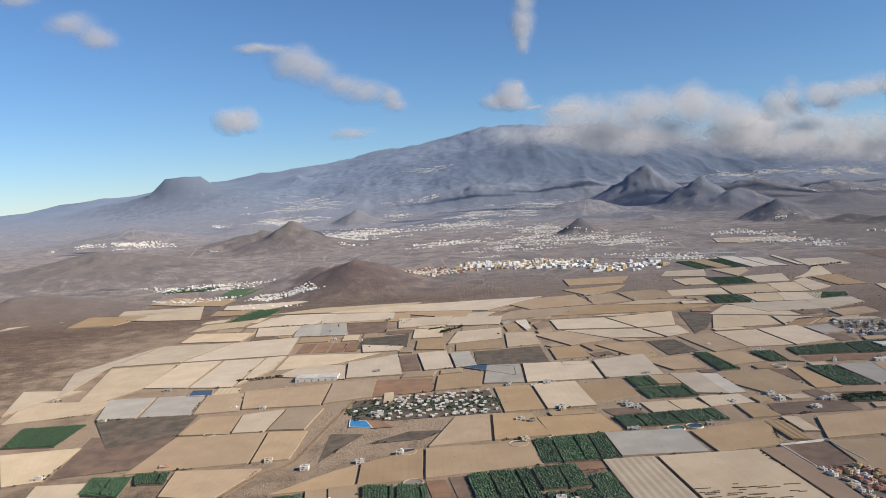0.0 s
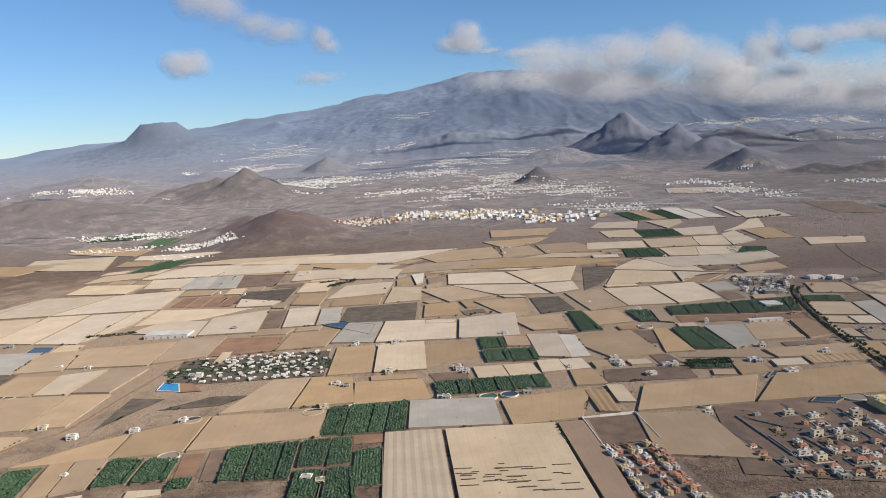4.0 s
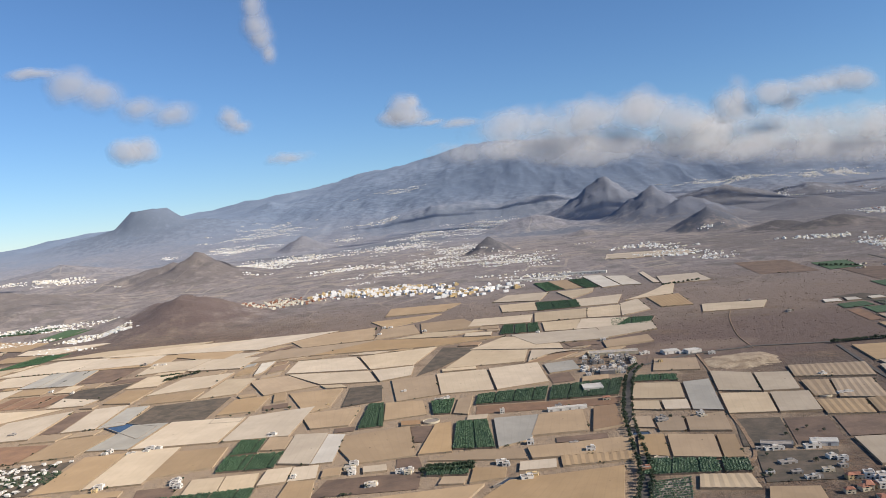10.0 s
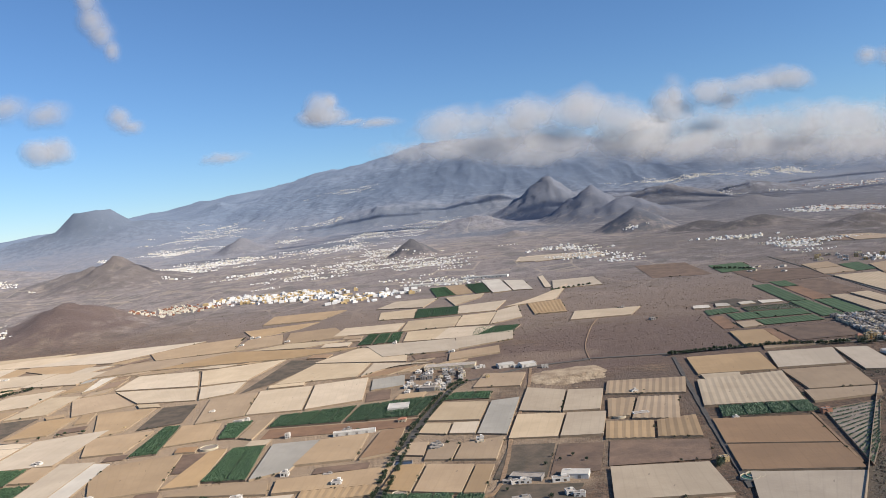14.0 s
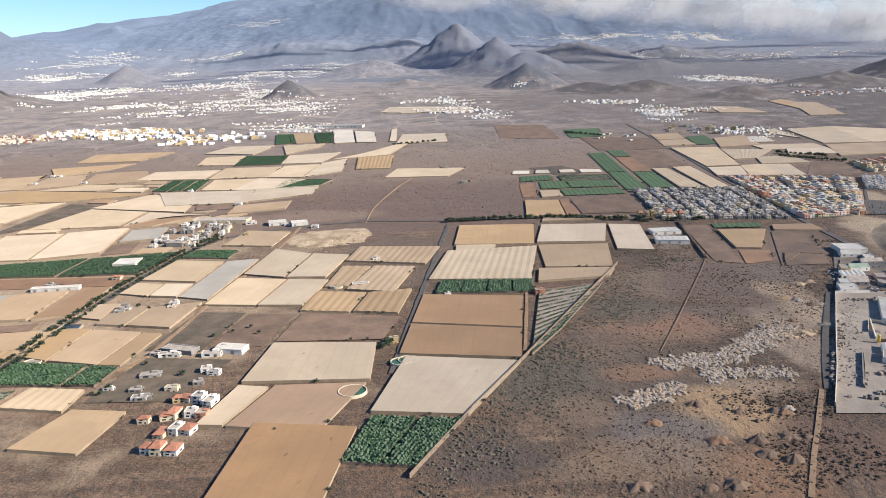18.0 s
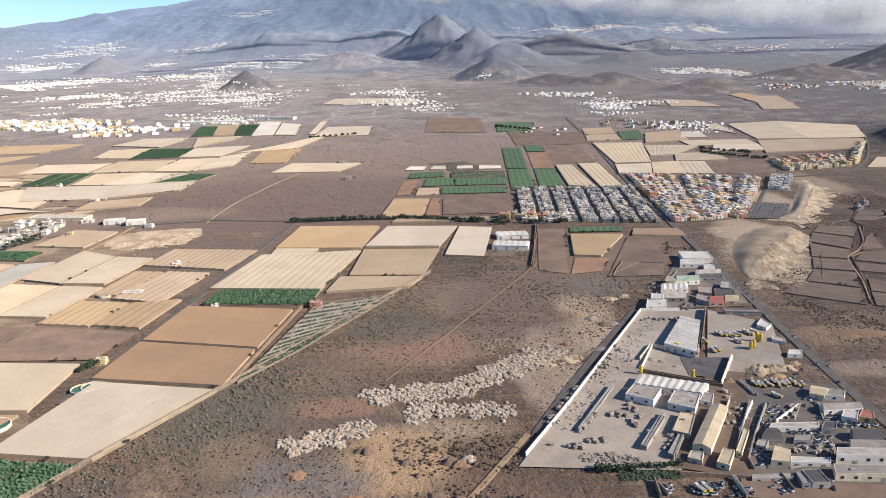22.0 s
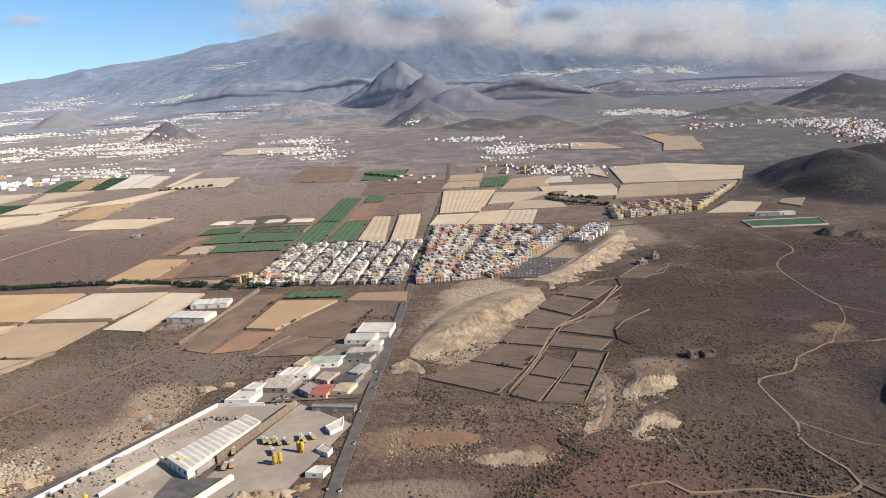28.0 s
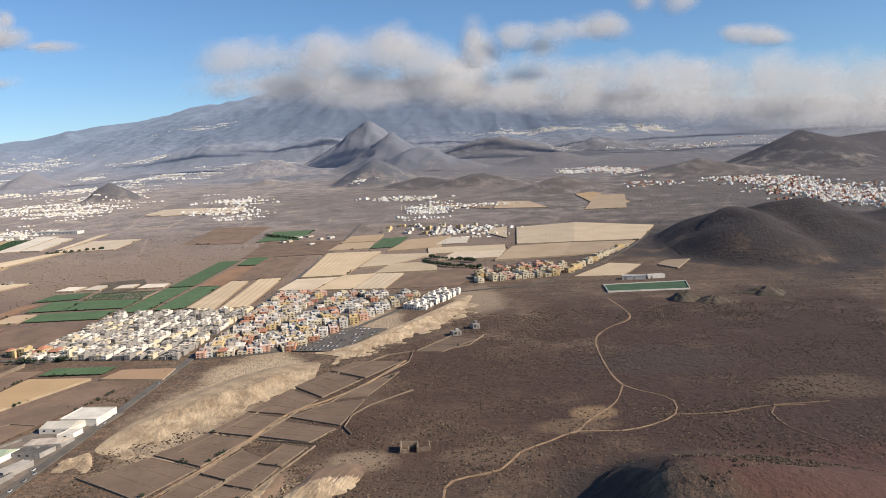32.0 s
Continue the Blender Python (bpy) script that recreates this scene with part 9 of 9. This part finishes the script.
strewn("stored_goods", "small heaps of goods and scrap behind the warehouses", [(702.1, 631.6), (711.4, 636.1), (718.6, 639.4)], 5, 900, RUBBLE, 0.15, 0.5, 45, 1.0)
strewn("dry_bushes", "dark bushes along a broken field bank", [(786.6, 620.1), (796, 631.5), (809.3, 633.9)], 7, 900, BUSH, 0.2, 0.7, 46)
strewn("pale_stones", "ridge of pale broken stone on waste ground", [(702.7, 483.6), (709.3, 485.3), (717.0, 488.0)], 3.2, 900, CHALK, 0.3, 1.0, 48, 0.8)
strewn("dry_bushes", "dark bushes below the greenhouse wall", [(667.4, 561.9), (673.6, 605.9), (713.4, 605.9)], 5, 1800, OLIVE, 0.2, 0.7, 47)
strewn("camp_shrubs", "dark green shrubs and low trees between caravans", [bilinear(CAMP, u, 0.5) for u in (0.05, 0.35, 0.65, 0.98)], 14, 2600, TREE, 0.4, 1.3, 41, 0.9)
strewn("garden_shrubs", "small dark garden shrubs between villas", [(284.3, 398.8), (295.1, 367.1), (314.9, 352.9)], 26, 1500, BUSH, 0.2, 0.7, 42, 0.9)
strewn("verge_shrubs", "dark scrub at the foot of greenhouse walls", [(350.6, 417.6), (344.2, 385.4), (338.8, 358.2)], 6, 700, TREE, 0.3, 1.0, 43, 0.9)

# ---- smaller plots between the large ones ----
block("p", (200.8, 917.4), (259.4, 904.6), (295.2, 922.6), (236.6, 935.4))
block("p", (-316.7, 926.2), (-258.0, 938.4), (-251.3, 977.8), (-310.0, 965.6))
block("t", (-34.9, 744.9), (-6.0, 737.1), (-5.1, 783.1), (-34.0, 790.9))
block("t", (93.2, 668.0), (123.1, 670.0), (122.8, 716.0), (92.9, 714.0))
block("t", (405.3, 779.4), (449.9, 790.6), (450.7, 820.6), (406.1, 809.4))
block("t", (4.6, 729.4), (50.6, 728.6), (51.4, 758.6), (5.4, 759.4))
block("b", (331.4, 746.0), (357.2, 749.4), (380.6, 774.0), (354.8, 770.6))
block("s", (348.4, 704.4), (373.8, 709.7), (371.6, 743.6), (346.2, 738.3))
block("t", (-165.3, 816.1), (-131.3, 813.9), (-130.7, 839.9), (-164.7, 842.1))
block("b", (93.5, 805.1), (108.5, 815.0), (106.5, 842.9), (91.5, 833.0))
block("e", (348.1, 672.2), (365.7, 675.9), (363.9, 703.8), (346.3, 700.1))
block("t", (-43.8, 639.3), (-15.8, 639.1), (-12.2, 656.7), (-40.2, 656.9))
block("p", (-319.2, 972.3), (-291.8, 978.0), (-288.8, 995.7), (-316.2, 990.0))
block("t", (-282.5, 910.1), (-255.1, 904.0), (-253.5, 921.9), (-280.9, 928.0))
block("t", (61.5, 805.1), (76.5, 815.0), (74.5, 842.9), (59.5, 833.0))
block("p", (-116.9, 811.2), (-99.1, 808.8), (-99.1, 836.8), (-116.9, 839.2))
block("t", (107.9, 852.5), (135.8, 854.3), (148.1, 867.5), (120.2, 865.7))
block("e", (-70.3, 831.2), (-42.3, 830.8), (-41.7, 848.8), (-69.7, 849.2))
block("p", (162.3, 855.0), (189.6, 848.9), (205.7, 857.0), (178.4, 863.1))
block("t", (45.5, 925.2), (63.5, 926.3), (82.5, 946.8), (64.5, 945.7))
block("e", (-225.3, 848.1), (-197.4, 846.0), (-198.7, 863.9), (-226.6, 866.0))
block("p", (277.4, 893.6), (304.9, 888.4), (306.6, 906.4), (279.1, 911.6))
block("t", (13.0, 821.0), (40.7, 825.2), (43.0, 843.0), (15.3, 838.8))
block("e", (376.0, 799.8), (404.0, 798.6), (400.0, 816.2), (372.0, 817.4))
block("e", (127.8, 671.0), (147.3, 675.4), (144.2, 689.0), (124.7, 684.6))
block("p", (165.6, 723.9), (185.2, 719.9), (178.4, 732.1), (158.8, 736.1))
block("b", (272.6, 848.1), (291.7, 842.4), (295.4, 855.9), (276.3, 861.6))
block("t", (-246.3, 898.6), (-232.3, 897.5), (-233.7, 917.4), (-247.7, 918.5))
block("t", (-95.1, 821.9), (-81.1, 822.1), (-80.9, 842.1), (-94.9, 841.9))
block("e", (62.2, 920.2), (76.2, 921.1), (89.8, 935.8), (75.8, 934.9))
block("t", (393.3, 765.7), (413.1, 768.2), (422.7, 778.3), (402.9, 775.8))
block("t", (293.5, 926.9), (313.2, 923.2), (314.5, 937.1), (294.8, 940.8))
block("p", (313.4, 493.0), (333.4, 493.0), (334.6, 507.0), (314.6, 507.0))
block("t", (89.3, 858.3), (109.2, 859.5), (118.7, 869.7), (98.8, 868.5))
block("t", (-10.4, 643.9), (9.5, 646.1), (10.4, 660.1), (-9.5, 657.9))
block("t", (92.2, 783.5), (108.9, 794.5), (107.8, 808.5), (91.1, 797.5))
block("t", (368.6, 668.8), (388.6, 669.5), (391.4, 683.2), (371.4, 682.5))
block("e", (336.7, 534.7), (366.7, 535.3), (367.3, 545.3), (337.3, 544.7))
block("t", (65.7, 506.8), (95.7, 507.3), (94.3, 517.2), (64.3, 516.7))
block("p", (261.5, 743.4), (291.4, 742.6), (290.5, 752.6), (260.6, 753.4))
block("t", (364.7, 752.5), (374.6, 753.8), (395.3, 775.5), (385.4, 774.2))
block("t", (130.5, 692.3), (140.2, 694.5), (133.5, 723.7), (123.8, 721.5))
block("p", (-35.3, 851.3), (-5.3, 850.8), (-4.7, 860.7), (-34.7, 861.2))
block("p", (-251.4, 956.2), (-241.6, 958.2), (-236.6, 987.8), (-246.4, 985.8))
block("p", (207.7, 445.9), (217.5, 444.2), (216.3, 474.1), (206.5, 475.8))
block("t", (204.4, 854.0), (215.1, 851.7), (227.6, 858.0), (216.9, 860.3))
block("t", (272.1, 483.6), (285.9, 481.5), (287.9, 492.4), (274.1, 494.5))
block("t", (-50.9, 736.3), (-37.3, 732.7), (-37.1, 743.7), (-50.7, 747.3))
block("t", (300.6, 911.8), (314.4, 909.2), (315.4, 920.2), (301.6, 922.8))
block("b", (241.7, 595.3), (255.6, 593.8), (254.3, 604.7), (240.4, 606.2))
block("t", (-194.6, 851.0), (-180.6, 850.0), (-181.4, 861.0), (-195.4, 862.0))
block("t", (96.1, 717.3), (109.6, 721.3), (103.9, 730.7), (90.4, 726.7))
block("p", (229.8, 510.3), (243.8, 510.8), (242.2, 521.7), (228.2, 521.2))
block("t", (373.3, 787.1), (387.1, 788.9), (394.7, 796.9), (380.9, 795.1))
block("s", (59.9, 842.0), (69.1, 848.1), (68.1, 862.0), (58.9, 855.9))
block("t", (207.1, 508.4), (218.0, 509.6), (216.9, 523.6), (206.0, 522.4))
block("b", (90.6, 838.7), (102.2, 846.4), (101.4, 857.3), (89.8, 849.6))
block("e", (197.4, 594.2), (211.4, 594.9), (210.6, 605.8), (196.6, 605.1))
block("p", (284.6, 594.7), (298.6, 594.3), (299.4, 605.3), (285.4, 605.7))

# ---- clouds ----
def cloud_material():
    m, nt, b = nodes_of("cloud")
    nt.nodes.remove(b)
    out = nt.nodes["Material Output"]
    uv = nt.nodes.new("ShaderNodeUVMap").outputs[0]
    sep = nt.nodes.new("ShaderNodeSeparateXYZ")
    nt.links.new(uv, sep.inputs[0])
    grain = noise_of(nt, 0.0075, 7.0, rough=0.55)
    thick = calc(nt, "ADD", sep.outputs[0], calc(nt, "MULTIPLY", calc(nt, "SUBTRACT", grain, 0.5), 1.5))
    alpha = calc(nt, "MULTIPLY", ramp(nt, thick, 0.06, 0.95), 0.76)
    veil = nt.nodes.new("ShaderNodeBsdfDiffuse")
    veil.inputs[0].default_value = (0.60, 0.595, 0.61, 1)
    normal = nt.nodes.new("ShaderNodeNewGeometry").outputs["Normal"]
    lean = nt.nodes.new("ShaderNodeVectorMath")
    lean.operation = "MULTIPLY_ADD"
    nt.links.new(normal, lean.inputs[0])
    lean.inputs[1].default_value, lean.inputs[2].default_value = (0.22, 0.22, 0.22), (0.45, -0.2, 0.5)
    nt.links.new(lean.outputs[0], veil.inputs["Normal"])
    soft = nt.nodes.new("ShaderNodeBsdfTranslucent")
    soft.inputs[0].default_value = (0.60, 0.595, 0.61, 1)
    both, clear, shade = nt.nodes.new("ShaderNodeMixShader"), nt.nodes.new("ShaderNodeBsdfTransparent"), nt.nodes.new("ShaderNodeMixShader")
    both.inputs[0].default_value = 0.45
    nt.links.new(veil.outputs[0], both.inputs[1])
    nt.links.new(soft.outputs[0], both.inputs[2])
    nt.links.new(alpha, shade.inputs[0])
    nt.links.new(clear.outputs[0], shade.inputs[1])
    nt.links.new(both.outputs[0], shade.inputs[2])
    nt.links.new(shade.outputs[0], out.inputs[0])
    return m


CLOUD = cloud_material()


def cloud(label, puffs, lean=0.0):
    """A cloud of billows; each billow is a lumpy dome that thins out towards its rim."""
    base = tagged(new("cloud"), label, "cloud", "clouds")
    for x, y, z, w, h in puffs:
        v, f, uvs, n, rings = [], [], [], 28, 10
        for j in range(rings + 1):
            r = j / rings
            for i in range(n):
                a = 6.2832 * i / n
                px, pz = x + w * r * math.cos(a), z + h * r * math.sin(a)
                g = noise.fractal((px / 60, pz / 60, y / 100), 0.8, 2.1, 4)
                v.append((px, y - 0.22 * min(w, h) * math.sqrt(1 - r * r), pz + g * 5))
                uvs.append((1 - r, 0))
        for j in range(rings):
            for i in range(n):
                f.append((j * n + i, j * n + (i + 1) % n, (j + 1) * n + (i + 1) % n, (j + 1) * n + i))
        me = mesh("billow", v, f, CLOUD, uvs)
        me.polygons.foreach_set("use_smooth", [True] * len(me.polygons))
        part("billow", me, base)


cloud("thin upright wisp of white cloud", ((100, 870, 350, 22, 22), (101, 885, 340, 21, 22), (102, 900, 328, 14, 17), (101, 860, 367, 19, 19),))
cloud("slanting streak of thin pinkish white cloud", ((-188, 1050, 350, 48, 31), (-166, 1080, 341, 48, 29), (-136, 1120, 330, 48, 28), (-108, 1160, 324, 46, 26), (-235, 1040, 368, 46, 10),))
cloud("small soft white cloud at the end of a streak", ((-79, 1320, 335, 31, 25), (-73, 1345, 323, 34, 20),))
cloud("small round white cloud", ((-501, 1850, 371, 55, 38), (-475, 1880, 379, 50, 39),))
cloud("slanting streak of thin white cloud", ((-472, 1000, 403, 49, 25), (-443, 1030, 389, 44, 23), (-524, 980, 433, 44, 19),))
cloud("bright white cumulus puff", ((165, 1730, 385, 49, 44), (183, 1760, 372, 58, 29), (135, 1790, 378, 45, 24), (182, 1745, 401, 23, 26),))
cloud("flat thin white cloud", ((277, 1710, 339, 70, 16), (217, 1782, 359, 49, 14),))
cloud("faint thin white cloud", ((-281, 2510, 389, 92, 29),))
cloud("long white cumulus bank over the mountain", ((397, 2410, 395, 152, 76), (502, 2482, 410, 140, 78), (629, 2554, 405, 145, 90), (669, 2428, 411, 120, 77), (816, 2500, 413, 143, 98), (867, 2572, 441, 111, 83), (923, 2446, 378, 123, 88), (743, 2518, 345, 233, 71), (537, 2590, 356, 256, 73), (955, 2464, 317, 195, 71),))
cloud("bright white cumulus tower", ((1054, 2310, 417, 57, 71), (1082, 2382, 385, 78, 70), (1072, 2454, 414, 64, 61),))
cloud("long bright arm of cumulus", ((1159, 2360, 422, 87, 45), (1276, 2432, 438, 110, 51), (1407, 2504, 454, 115, 57), (1427, 2378, 440, 83, 51), (1246, 2450, 403, 110, 44),))
cloud("long white cumulus bank over the mountain", ((1037, 2510, 339, 146, 82), (1199, 2582, 339, 172, 80), (1369, 2654, 339, 180, 84), (1458, 2528, 323, 184, 85), (1649, 2600, 311, 205, 90), (1850, 2672, 308, 239, 104), (1966, 2546, 279, 256, 106), (2225, 2618, 270, 297, 125), (2512, 2690, 249, 344, 147), (1153, 2564, 289, 245, 68), (1483, 2636, 270, 303, 72), (1700, 2510, 234, 301, 76), (2071, 2582, 202, 374, 88), (2442, 2654, 179, 409, 96),))
cloud("small white cumulus cloud drifting", ((1728, 2210, 371, 107, 36), (1714, 2282, 389, 63, 31), (1846, 2354, 380, 66, 29),))
cloud("small white cumulus cloud drifting", ((1380, 1910, 408, 45, 33), (1479, 1982, 417, 64, 41),))
cloud("grey veil of cloud over the upper slopes", ((426, 2860, 382, 344, 64), (794, 2932, 339, 377, 66), (1223, 3004, 309, 421, 74), (1583, 2878, 272, 443, 74), (2059, 2950, 238, 533, 84), (2575, 3022, 200, 643, 98),))
